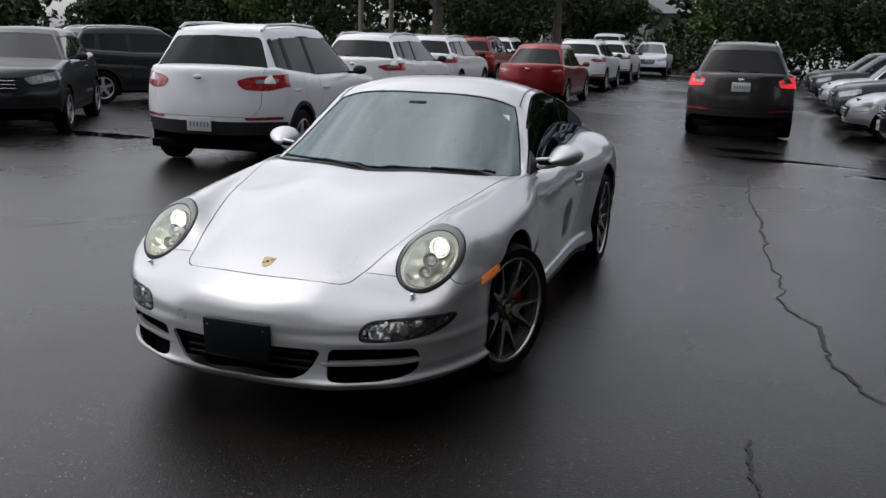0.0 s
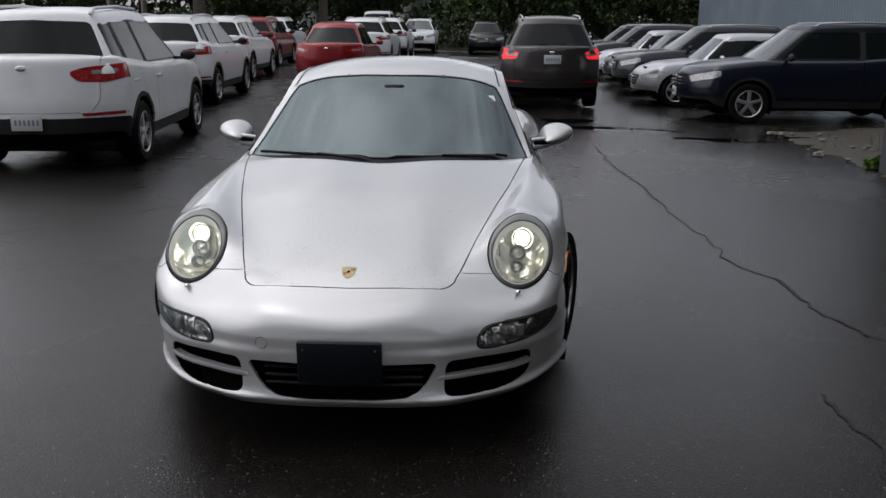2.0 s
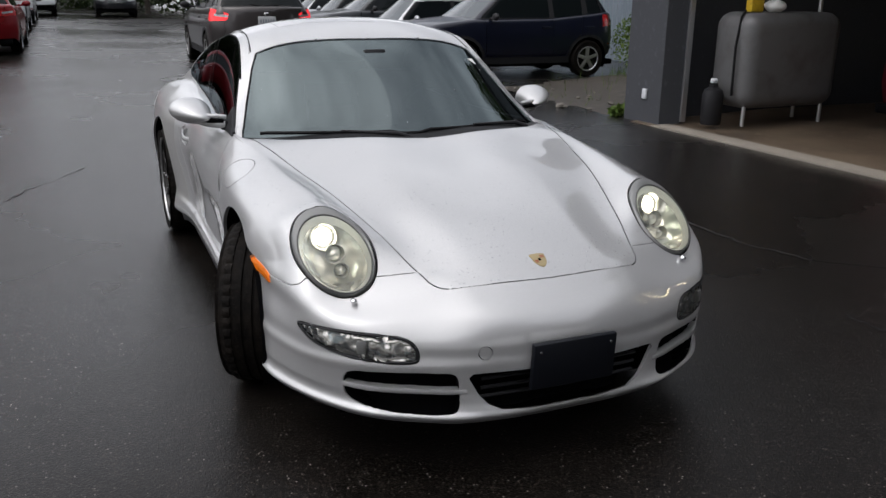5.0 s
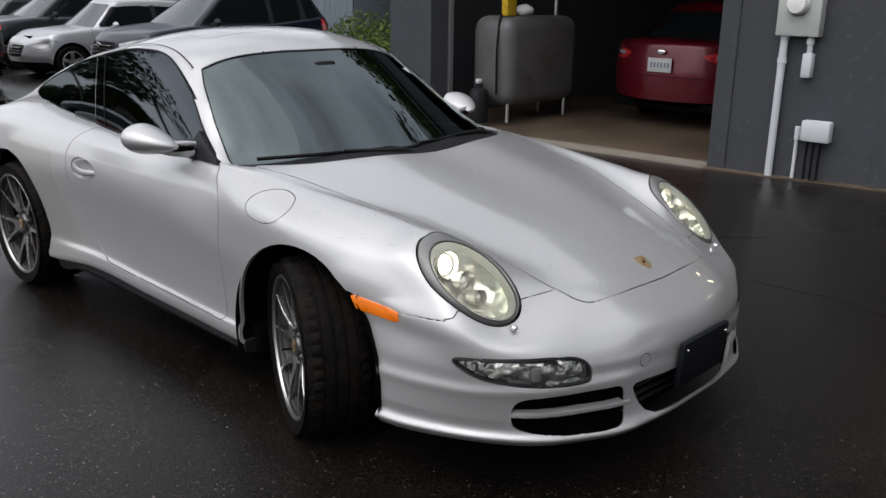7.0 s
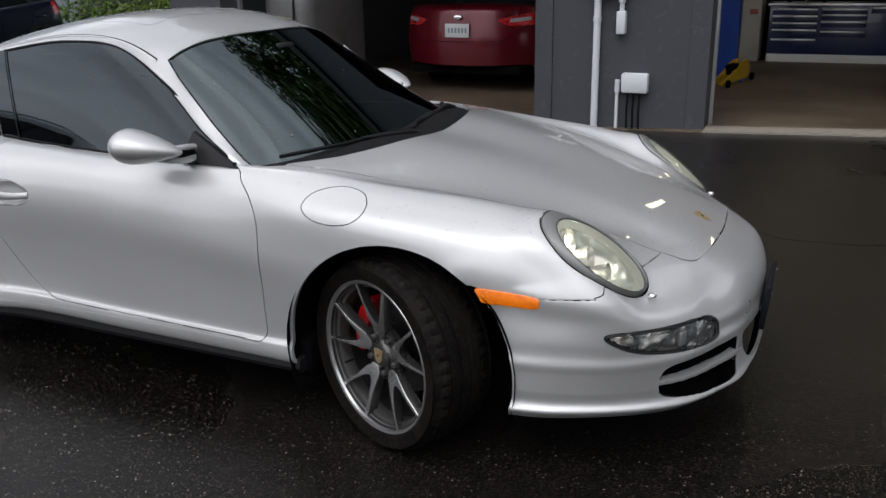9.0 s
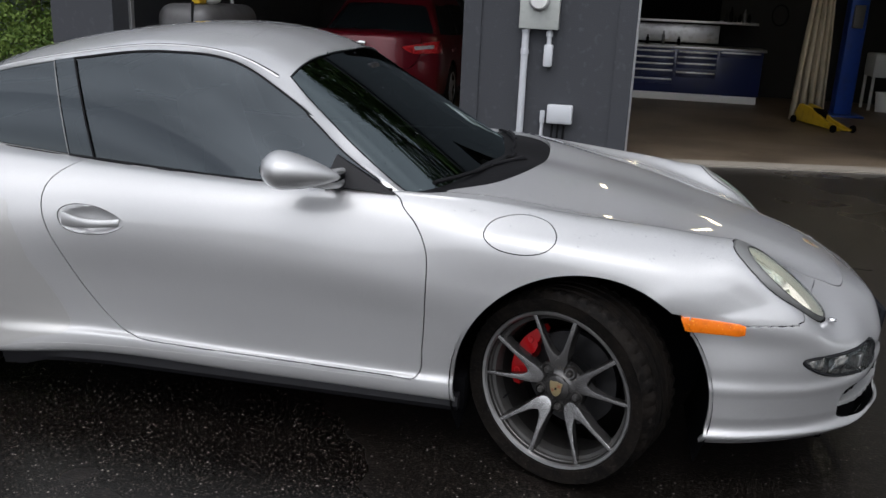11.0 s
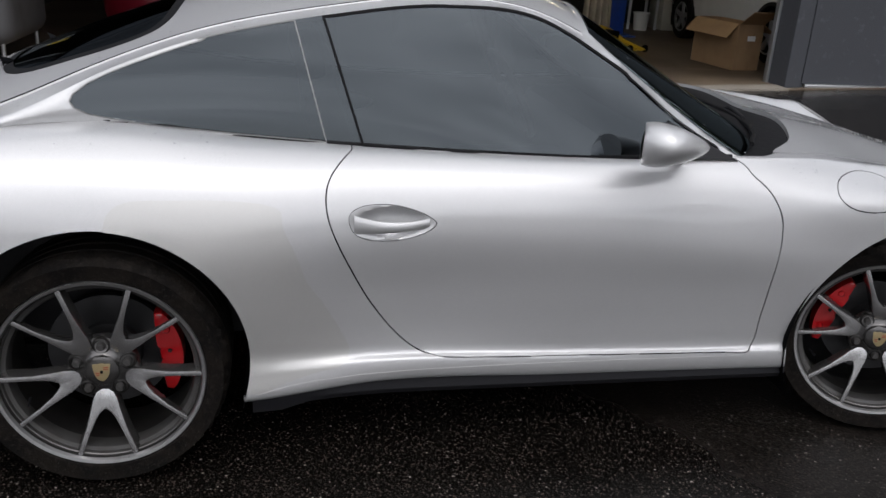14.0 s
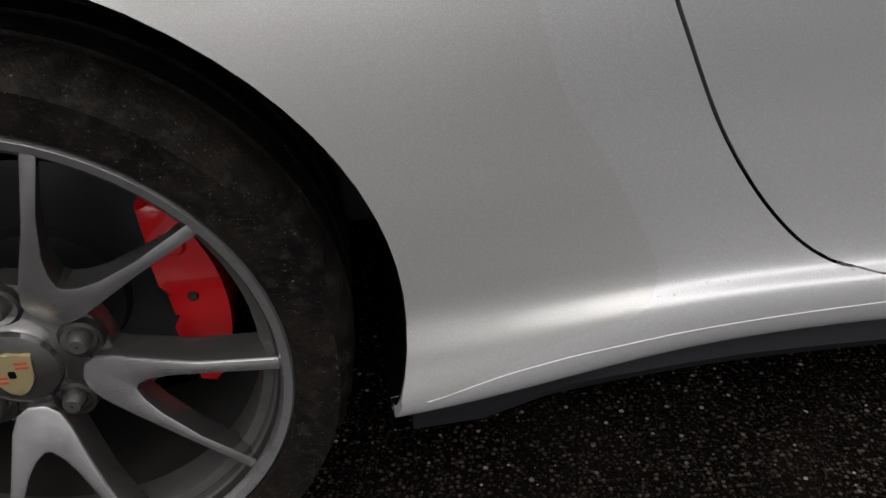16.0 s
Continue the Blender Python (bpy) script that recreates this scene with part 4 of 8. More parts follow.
# ---- wheels ----
def coupe_wheel(radius, width, side, m, name="wheel", caliper_angle=180, spin=0):
    """A wheel whose axis is z of its own frame, face towards +z."""
    w = thing_part(name, coupe, m)
    bm = bmesh.new()
    h = width / 2
    rim = 0.2585
    # four grooves run round the tread
    tread = [(radius - 0.002, -h * 0.78)]
    for z in (-0.52, -0.17, 0.17, 0.52):
        tread += [(radius, h * z - 0.006), (radius - 0.007, h * z - 0.0045), (radius - 0.007, h * z + 0.0045), (radius, h * z + 0.006)]
    tread += [(radius - 0.002, h * 0.78)]
    turned(bm, [(rim - 0.004, -h + 0.012), (rim + 0.006, -h), (rim + 0.045, -h - 0.006), (radius - 0.022, -h + 0.004), (radius - 0.006, -h + 0.022),
                *tread, (radius - 0.006, h - 0.022), (radius - 0.022, h - 0.004), (rim + 0.045, h + 0.006), (rim + 0.006, h), (rim - 0.004, h - 0.012)], 144)
    # cross grooves of the shoulder blocks
    for q in bm.verts:
        r_ = math.hypot(q.co.x, q.co.y)
        if abs(q.co.z) > h * 0.57 and r_ > radius - 0.012 and round(math.atan2(q.co.y, q.co.x) / (2 * math.pi) * 144) % 3 == 0:
            q.co.x *= 1 - 0.007 / r_
            q.co.y *= 1 - 0.007 / r_
            q.co.z -= math.copysign(0.001, q.co.z)
    part("tyre", bm, M_TYRE, w, "worn wet black tyre")
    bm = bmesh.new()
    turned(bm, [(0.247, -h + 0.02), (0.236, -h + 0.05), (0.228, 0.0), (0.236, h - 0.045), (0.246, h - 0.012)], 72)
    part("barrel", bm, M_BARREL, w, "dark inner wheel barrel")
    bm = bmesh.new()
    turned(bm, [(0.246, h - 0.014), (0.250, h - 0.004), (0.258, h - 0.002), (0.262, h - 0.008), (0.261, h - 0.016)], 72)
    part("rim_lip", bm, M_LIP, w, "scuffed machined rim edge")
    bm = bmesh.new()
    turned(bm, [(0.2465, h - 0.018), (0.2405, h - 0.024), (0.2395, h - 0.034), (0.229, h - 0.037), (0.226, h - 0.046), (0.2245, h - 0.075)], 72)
    part("rim_step", bm, M_STEP, w, "mottled inner step of the rim")
    face = h - 0.012
    for k in range(5):
        a0 = radians(-90 + spin + 72 * k)
        # a pair of arms that meet in a rounded foot
        bm = bmesh.new()
        end, wid = radians(16.3), 0.0068
        arm = Vector((0.252 * math.cos(end), 0.252 * math.sin(end)))
        q = Vector((-math.sin(end * 1.7), math.cos(end * 1.7)))
        left = [arm + q * wid, Vector((0.16, 0.0490)), Vector((0.115, 0.0372)), Vector((0.085, 0.0295)), Vector((0.066, 0.021)), Vector((0.058, 0.008))]
        inner = [arm - q * wid, Vector((0.18, 0.0425)), Vector((0.138, 0.0245)), Vector((0.120, 0.0130)), Vector((0.111, 0.003))]
        outer = [(p.x, p.y) for p in left] + [(p.x, -p.y) for p in left[::-1]]
        inside = [(p.x, -p.y) for p in inner] + [(p.x, p.y) for p in inner[::-1]]
        loop = outer + inside
        half = len(left)
        top_v = [bm.verts.new((x, y, 0)) for x, y in loop]
        low_v = [bm.verts.new((x * 0.995 + 0.0, y * 1.12, -0.034)) for x, y in loop]
        n_l = len(loop)
        for i in range(n_l):
            bm.faces.new((top_v[i], top_v[(i + 1) % n_l], low_v[(i + 1) % n_l], low_v[i]))
        out_n, in_n = len(outer), len(inside)
        for a, b in ((0, 0),):
            for i in range(half - 1):
                m0, m1 = min(i, len(inner) - 1), min(i + 1, len(inner) - 1)
                o0, o1 = out_n + in_n - 1 - m0, out_n + in_n - 1 - m1
                for vs in (top_v, low_v):
                    bm.faces.new(list(dict.fromkeys((vs[i], vs[i + 1], vs[o1], vs[o0]))))
                p0, p1 = out_n - 1 - i, out_n - 2 - i
                c0, c1 = out_n + m0, out_n + m1
                for vs in (top_v, low_v):
                    bm.faces.new(list(dict.fromkeys((vs[p0], vs[p1], vs[c1], vs[c0]))))
            for vs in (top_v, low_v):
                bm.faces.new((vs[half - 1], vs[half], vs[out_n + len(inner) - 1], vs[out_n + len(inner)]))
        for q_ in bm.verts:
            r_ = math.hypot(q_.co.x, q_.co.y)
            t_ = min(1.0, max(0.0, (r_ - 0.058) / 0.19))
            q_.co.z += face - 0.032 * (1 - t_) ** 1.6
        bmesh.ops.transform(bm, matrix=Matrix.Rotation(a0, 4, "Z"), verts=bm.verts)
        bmesh.ops.recalc_face_normals(bm, faces=bm.faces)
        crown = [e for e in bm.edges if len(e.link_faces) == 2 and min(q_.normal.z for q_ in e.link_faces) < 0.6 < max(q_.normal.z for q_ in e.link_faces)]
        bmesh.ops.bevel(bm, geom=crown, offset=0.0032, segments=2, affect="EDGES", profile=0.6)
        sp = part("spoke", bm, M_RIM_DARK, w, "machined twin-arm spoke", smooth=True, angle=32)
        sp.data.materials.append(M_RIM_BRIGHT)
        for poly in sp.data.polygons:
            if poly.normal.z > 0.35:
                poly.material_index = 1
        bm = bmesh.new()
        an = radians(90 + spin + 72 * k)
        turned(bm, [(0.001, 0.012), (0.008, 0.012), (0.0105, 0.006), (0.0115, -0.01)], 12, Matrix.Translation((0.065 * math.cos(an), 0.065 * math.sin(an), face - 0.032)))
        part("wheel_bolt", bm, M_STEP, w)
        bm = bmesh.new()
        turned(bm, [(0.010, -0.004), (0.0165, -0.001), (0.0185, 0.006), (0.0215, 0.004), (0.024, -0.008)], 16, Matrix.Translation((0.065 * math.cos(an), 0.065 * math.sin(an), face - 0.036)))
        part("bolt_recess", bm, M_BARREL, w)
    bm = bmesh.new()
    turned(bm, [(0.001, face - 0.062), (0.09, face - 0.062), (0.086, face - 0.040), (0.058, face - 0.034), (0.046, face - 0.030), (0.043, face - 0.026)], 40)
    part("hub", bm, M_RIM_DARK, w)
    bm = bmesh.new()
    turned(bm, [(0.043, face - 0.028), (0.040, face - 0.021), (0.030, face - 0.017), (0.0005, face - 0.015)], 32)
    cap = part("hub_cap", bm, M_RIM_DARK, w)
    crest_mark(0.0225, Matrix.Translation((0, 0, face - 0.0168)) @ pose(0, 0, 0, 0, 0, 0), cap)
    bm = bmesh.new()
    turned(bm, [(0.085, -0.004), (0.158, -0.004), (0.158, 0.018), (0.085, 0.018), (0.080, 0.03), (0.05, 0.034), (0.001, 0.034)], 48, Matrix.Translation((0, 0, -0.035)))
    for k in range(36):
        a = 2 * math.pi * k / 36
        r = 0.105 + 0.045 * ((k * 7) % 5) / 4
        turned(bm, [(0.0035, 0.0), (0.0001, 0.0)], 6, Matrix.Translation((r * math.cos(a), r * math.sin(a), -0.0165)))
    part("brake_disc", bm, M_DISC, w)
    bm = bmesh.new()
    tube(bm, [(0.205 * math.cos(radians(205)), 0.205 * math.sin(radians(205)) , h - 0.06), (0.20 * math.cos(radians(205)), 0.20 * math.sin(radians(205)), h - 0.02)], 0.004)
    part("valve", bm, M_RUBBER, w)
    # caliper
    bm = bmesh.new()
    outline = []
    for a in np.linspace(-38, 36, 16):
        outline.append((0.193 * math.cos(radians(a)), 0.193 * math.sin(radians(a))))
    outline += [(0.134, 0.108), (0.131, 0.062), (0.139, 0.052), (0.139, 0.016), (0.133, 0.006), (0.133, -0.022), (0.139, -0.032), (0.139, -0.062), (0.132, -0.072), (0.134, -0.112)]
    prism(bm, outline, 0.055, Matrix.Rotation(radians(caliper_angle), 4, "Z") @ Matrix.Translation((0, 0, -0.018)), 0.008)
    cal = part("brake_caliper", bm, M_RED_CALIPER, w, "red painted brake caliper")
    for y0, r0 in ((0.062, 0.011), (-0.066, 0.011), (0.0, 0.006)):
        bm = bmesh.new()
        turned(bm, [(0.0005, 0.003), (r0 * 0.7, 0.003), (r0, 0.0), (r0 * 1.1, -0.004)], 14, Matrix.Rotation(radians(caliper_angle), 4, "Z") @ Matrix.Translation((0.160, y0, 0.0375)))
        part("caliper_bolt", bm, M_BARREL if r0 < 0.01 else M_RED_CALIPER, cal)
    return w


def thing_part(name, parent, m):
    ob = new(name)
    ob.parent = parent
    ob.matrix_basis = m
    return ob


def crest_mark(size, m, parent):
    """A small shield in plain shapes: gold field with dark and red bars."""
    bm = bmesh.new()
    out = smooth_outline([(0, -1.15), (0.45, -0.85), (0.80, -0.25), (0.85, 0.35), (0.95, 0.95), (0.40, 1.0), (0, 1.1), (-0.40, 1.0), (-0.95, 0.95), (-0.85, 0.35), (-0.80, -0.25), (-0.45, -0.85)], 3)
    prism(bm, [(x * size, y * size) for x, y in out], size * 0.18, m, size * 0.06)
    shield = part("crest", bm, M_GOLD, parent, "gold shield badge")
    bm = bmesh.new()
    for x, y, w, h in ((0.48, 0.62, 0.26, 0.06), (0.48, 0.38, 0.26, 0.06), (-0.42, -0.34, 0.18, 0.06), (-0.44, -0.10, 0.22, 0.06)):
        box(bm, ((x - w) * size, (y - h) * size, size * 0.17), ((x + w) * size, (y + h) * size, size * 0.21), m=m)
    part("badge_bar", bm, M_BADGE_RED, shield, "red bars")
    bm = bmesh.new()
    box(bm, (-0.15 * size, -0.13 * size, size * 0.17), (0.15 * size, 0.23 * size, size * 0.23), size * 0.05, m=m)
    part("badge_centre", bm, M_SHELL, shield, "black centre of the badge")


def axle(x, y, z, steer, out):
    """The frame of a wheel: its +z points outwards along out (+1: +x), turned by steer degrees about the vertical."""
    zx = Vector((out, 0, 0))
    up = Vector((0, 0, 1))
    zx = Matrix.Rotation(radians(steer), 3, "Z") @ zx
    xx = up.cross(zx)
    return Matrix.Translation((x, y, z)) @ Matrix((xx, up, zx)).transposed().to_4x4()


FRONT_R, REAR_R = 0.322, 0.330
# +x of a wheel's frame points to the tail on the right side (-x out) and to the nose on the left
WIDER = Matrix.Diagonal((1.035, 1.035, 1, 1))
coupe_wheel(REAR_R / 1.035, 0.285, -1, axle(-0.785, 1.175, REAR_R, 0, -1) @ WIDER, caliper_angle=6)
coupe_wheel(REAR_R / 1.035, 0.285, 1, axle(0.785, 1.175, REAR_R, 0, 1) @ WIDER, caliper_angle=174)
coupe_wheel(FRONT_R, 0.235, -1, axle(-0.766, -1.209, FRONT_R, -23.5, -1), caliper_angle=160, spin=40)
coupe_wheel(FRONT_R, 0.235, 1, axle(0.765, -1.225, FRONT_R, -19, 1), caliper_angle=0)


# ---- trim of the silver coupe ----
def smooth01(t):
    t = min(1.0, max(0.0, t))
    return t * t * (3 - 2 * t)


def front_y(x, z, sh=None):
    """The nose's surface at a height and a distance from the centre line."""
    sh = sh or sheet
    ok = (sh.v[:, 1] < -1.4) & (sh.v[:, 2] < 0.64)
    p = sh.v[ok]
    d = (p[:, 0] - x) ** 2 + (p[:, 2] - z) ** 2
    i = np.argsort(d)[:4]
    w = 1 / (d[i] + 1e-6)
    return float((p[i, 1] * w).sum() / w.sum())


for s in (-1, 1):
    lamp = thing_part("headlamp", coupe, Matrix())
    # a grey bezel, widest at the top outer side, round an oval domed lens
    lv, lf = half_mesh(sheet, [LAMP], 0.0, 0.0, 0.0, (1,))
    on = (lv - LAMP_O) @ LAMP_B.T

    def on_lamp(x, y, lift):
        d = (on[:, 0] - x) ** 2 + (on[:, 1] - y) ** 2
        i = np.argsort(d)[:6]
        w = 1 / (d[i] + 1e-6)
        p = np.array((x, y, float((on[i, 2] * w).sum() / w.sum()) + lift)) @ LAMP_B + LAMP_O
        return p * (s, 1, 1)

    def on_lens(k, a, rise):
        p = LENS_O + LENS_B[0] * LENS_R[0] * k * math.cos(a) + LENS_B[1] * LENS_R[1] * k * math.sin(a) + LENS_B[2] * rise
        return p * (s, 1, 1)

    def ringed(name, rings, material, label=""):
        m_ = len(rings[0])
        quads = [(i * m_ + j, i * m_ + (j + 1) % m_, (i + 1) * m_ + (j + 1) % m_, (i + 1) * m_ + j) for i in range(len(rings) - 1) for j in range(m_)]
        return piece(name, np.concatenate([np.array(r) for r in rings]), [q if s < 0 else q[::-1] for q in quads], material, lamp, label)

    turns = np.linspace(0, 2 * math.pi, 73)[:-1]
    outer = [np.array([on_lamp(0.1245 * w * math.cos(a), 0.1915 * w * math.sin(a), lift) for a in turns]) for w, lift in ((1.0, -0.006), (0.985, 0.003))]
    rim_ring = np.array([on_lens(1.03, a, 0.002) for a in turns])
    ringed("lamp_bezel", [outer[0], outer[1], outer[1] * 0.5 + rim_ring * 0.5 + LENS_B[2] * (s * 0.003, 0.003, 0.003), rim_ring, np.array([on_lens(1.0, a, -0.008) for a in turns])], M_BEZEL, "grey bezel round the lamp")
    ringed("lens_rim", [[on_lens(k, a, r_) for a in turns] for k, r_ in ((1.026, 0.001), (1.018, 0.004), (1.0, 0.004), (0.99, 0.0))], M_SEAL, "dark grey seal round the lens")
    ringed("lens", [[on_lens(k, a, 0.002 + 0.020 * (1 - k * k)) for a in turns] for k in (1.0, 0.93, 0.82, 0.65, 0.45, 0.22, 0.01)], M_LENS, "clear slightly yellowed lens").visible_shadow = False
    strip(sheet, LAMP, "lamp_gap", 0.0035, 0.001, M_SHELL, lamp, "", (s,), False)
    # a pale collar inside the lens, then the bowl
    ringed("lens_collar", [[on_lens(k, a, r_) for a in turns] for k, r_ in ((0.985, 0.0), (0.93, -0.004), (0.87, -0.022))], M_COLLAR, "pale ring inside the lens")
    ringed("reflector_bowl", [[on_lens(k, a, -0.022 - 0.060 * (1 - (k / 0.87) ** 3)) for a in turns] for k in (0.87, 0.78, 0.66, 0.5, 0.3, 0.1, 0.01)], M_REFLECTOR, "pale reflector bowl")
    ahead_axis = Vector((0.05 * s, -0.97, 0.20)).normalized()
    for up, side_off, rad, lit in ((0.066, -0.002, 0.044, True), (-0.012, -0.006, 0.033, False), (-0.080, 0.004, 0.026, False)):
        c = LENS_O + LENS_B[1] * up + LENS_B[0] * side_off + np.array((0, 0.040, 0.0)) - LENS_B[2] * 0.012
        place = Matrix.Translation((c[0] * s, c[1], c[2])) @ ahead_axis.to_track_quat("Z", "Y").to_matrix().to_4x4()
        bm = bmesh.new()
        turned(bm, [(rad * 0.62, -0.036), (rad * 0.84, -0.026), (rad * 0.95, 0.000), (rad, 0.006), (rad * 1.05, 0.006), (rad * 1.0, -0.01), (rad * 0.7, -0.044)], 28, place)
        part("projector_housing", bm, M_REFLECTOR, lamp, "chromed lamp barrel")
        bm = bmesh.new()
        turned(bm, [(rad * 0.80, -0.028), (rad * 0.70, -0.014), (rad * 0.4, -0.004), (0.0005, 0.0)], 24, place)
        part("lamp_bulb", bm, M_XENON if lit else M_REFLECTOR, lamp, "lit lamp" if lit else "unlit lamp")
    bm = bmesh.new()
    bmesh.ops.create_uvsphere(bm, u_segments=12, v_segments=8, radius=0.011, matrix=Matrix.Translation((0.639 * s, -1.999, 0.574)) @ Matrix.Diagonal((1, 1.3, 0.8, 1)))
    part("washer_nozzle", bm, M_CHROME, coupe)
    # fog lamps
    fl = thing_part("fog_lamp", coupe, Matrix())
    sheet_part(sheet, "lens", [FOG], M_LENS, fl, lift=0.001, sides=(s,)).visible_shadow = False
    strip(sheet, FOG, "bezel", 0.010, -0.001, M_PLASTIC, fl, "dark grey lamp surround", (s,), True, 0.004)
    v, f = half_mesh(sheet, [FOG], 0.008, 0.0, -0.016, (s,))
    piece("housing", v, f, M_FOG, fl, "grey lamp housing")
    v, f = half_mesh(sheet, [FOG], 0.022, 0.0, -0.010, (s,))
    piece("reflector", v, f, M_FOG_BRIGHT, fl, "faceted bright reflector")
    y = front_y(0.645, 0.455) + 0.008
    bm = bmesh.new()
    box(bm, (-0.016, -0.006, -0.022), (0.016, 0.01, 0.022), 0.004, Matrix.Translation((0.645 * s, y, 0.455)) @ pose(0, 0, 0, 0, 0, 28 * s))
    part("bulb_cover", bm, M_BEZEL, fl, "grey bulb cover")
    # side intakes
    gr = thing_part("side_intake", coupe, Matrix())
    v, f = half_mesh(sheet, [SIDE_GRILLE], 0.0, 0.0, -0.075, (s,))
    piece("back_panel", v, f, M_SHELL, gr)
    rim, _ = half_mesh(sheet, [SIDE_GRILLE], 0.0, 0.0, -0.004, (s,))
    sides_ = {(a, b) for q in f for a, b in zip(q, q[1:] + q[:1])}
    wall = [(a, b, b + len(v), a + len(v)) for a, b in sides_ if (b, a) not in sides_]
    piece("duct_wall", np.concatenate([v, rim]), wall, M_SHELL, gr)
    bm = bmesh.new()
    prev = None
    for x in np.linspace(0.350, 0.695, 24):
        z = 0.316 + 0.004 * (x - 0.35) / 0.35
        y = front_y(x, z)
        dx, dy = (0.0, 1.0) if x < 0.5 else (-0.45, 0.89)
        pts = [(x, y - 0.004, z - 0.002), (x, y - 0.002, z + 0.007), (x + dx * 0.026, y + dy * 0.026, z + 0.009), (x + dx * 0.026, y + dy * 0.026, z - 0.004), (x, y - 0.001, z - 0.008)]
        ring = [bm.verts.new((px * s, py, pz)) for px, py, pz in pts]
        if prev:
            for i in range(5):
                bm.faces.new((prev[i], prev[(i + 1) % 5], ring[(i + 1) % 5], ring[i]))
        else:
            bm.faces.new(ring)
        prev = ring
    bm.faces.new(prev[::-1])
    part("intake_blade", bm, M_SILVER, gr, "silver blade across the intake")
    # mirrors
    mir = thing_part("door_mirror", coupe, Matrix())
    bm = bmesh.new()
    bmesh.ops.create_uvsphere(bm, u_segments=32, v_segments=20, radius=1.0)
    for q in bm.verts:
        x, y, z = q.co
        taper = 1.0 - 0.46 * max(0.0, -y) ** 1.5
        yy = min(y * (0.176 if y < 0 else 0.066), 0.020 + 0.06 * (x + 0.25))
        q.co = ((0.905 + x * 0.096 * (1 - 0.25 * max(0.0, -y)) - 0.05 * max(0.0, -y) ** 1.5) * s, -0.285 + yy - 0.02 * x, 0.962 + z * 0.062 * taper * (1 - 0.08 * x) - 0.018 * max(0.0, -y) ** 1.5 + 0.010 * x)
    part("mirror_shell", bm, M_SILVER, mir)
    bm = bmesh.new()
    turned(bm, [(0.066, 0.0), (0.062, 0.002), (0.0005, 0.003)], 28, Matrix.Translation((0.882 * s, -0.264, 0.962)) @ pose(0, 0, 0, -90, 0, 32 * s) @ Matrix.Diagonal((1.0, 0.68, 1, 1)))
    part("mirror_glass", bm, M_CHROME, mir)
    bm = bmesh.new()
    tube(bm, [(0.90 * s, -0.365, 0.928), (0.85 * s, -0.405, 0.918), (0.80 * s, -0.428, 0.912), (0.768 * s, -0.430, 0.910)], [0.012, 0.017, 0.019, 0.017], 12)
    part("mirror_arm", bm, M_SILVER, mir)
    bm = bmesh.new()
    tube(bm, [(0.925 * s, -0.400, 0.944), (0.88 * s, -0.428, 0.938), (0.83 * s, -0.440, 0.934), (0.775 * s, -0.440, 0.930)], [0.004, 0.010, 0.012, 0.010], 10)
    part("mirror_slot", bm, M_SHELL, mir, "dark slot between shell and arm")
    bm = bmesh.new()
    tube(bm, [(0.90 * s, -0.400, 0.956), (0.85 * s, -0.425, 0.953), (0.80 * s, -0.436, 0.950), (0.762 * s, -0.438, 0.946)], [0.010, 0.012, 0.012, 0.010], 12)
    part("mirror_arm", bm, M_SILVER, mir)
    bm = bmesh.new()
    tube(bm, [(0.772 * s, -0.428, 0.884), (0.766 * s, -0.426, 0.905), (0.758 * s, -0.424, 0.925)], [0.016, 0.020, 0.014], 10)
    part("arm_shade", bm, M_PLASTIC, mir, "black joint at the mirror's foot")
    bm = bmesh.new()
    a = [Vector((0.772, -0.615, 0.884)), Vector((0.772, -0.372, 0.897)), Vector((0.724, -0.405, 0.988))]
    lo = [bm.verts.new((p.x * s, p.y, p.z)) for p in a]
    hi = [bm.verts.new(((p.x - 0.02) * s, p.y, p.z)) for p in a]
    bm.faces.new(lo), bm.faces.new(hi[::-1])
    for i in range(3):
        bm.faces.new((lo[i], lo[(i + 1) % 3], hi[(i + 1) % 3], hi[i]))
    part("sail_panel", bm, M_PLASTIC, mir, "black triangle at the mirror's foot")
    # door handle in its bowl
    d = door_l if s > 0 else door_r
    v, f = half_mesh(sheet, [HANDLE], 0.0, 0.0, -0.004, (1,))
    r = np.sqrt(((v[:, 1] - 0.415) / 0.105) ** 2 + ((v[:, 2] - 0.727) / 0.042) ** 2).clip(0, 1)
    v[:, 0] -= 0.022 * (1 - r**3)
    piece("handle_bowl", v * (s, 1, 1), [q if s > 0 else q[::-1] for q in f], M_SILVER, d)
    bm = bmesh.new()
    prev = None
    for t in np.linspace(0, 1, 13):
        y = 0.310 + 0.205 * t
        hw = 0.013 + 0.014 * t**3
        zc = 0.724 - 0.006 * math.sin(math.pi * t)
        x = 0.862 + 0.010 * math.sin(math.pi * t) - 0.012 * (1 - t) ** 4
        ring = [bm.verts.new(((x + 0.008 * math.cos(k)) * s, y, zc + hw * math.sin(k))) for k in (2 * math.pi * i / 10 for i in range(10))]
        if prev:
            for i in range(10):
                bm.faces.new((prev[i], prev[(i + 1) % 10], ring[(i + 1) % 10], ring[i]))
        else:
            bm.faces.new(ring)
        prev = ring
    bm.faces.new(prev[::-1])
    part("door_handle", bm, M_SILVER, d, "silver pull handle")
    # black rocker under the sill, and the flap ahead of the rear wheel
    bm = bmesh.new()
    prev = None
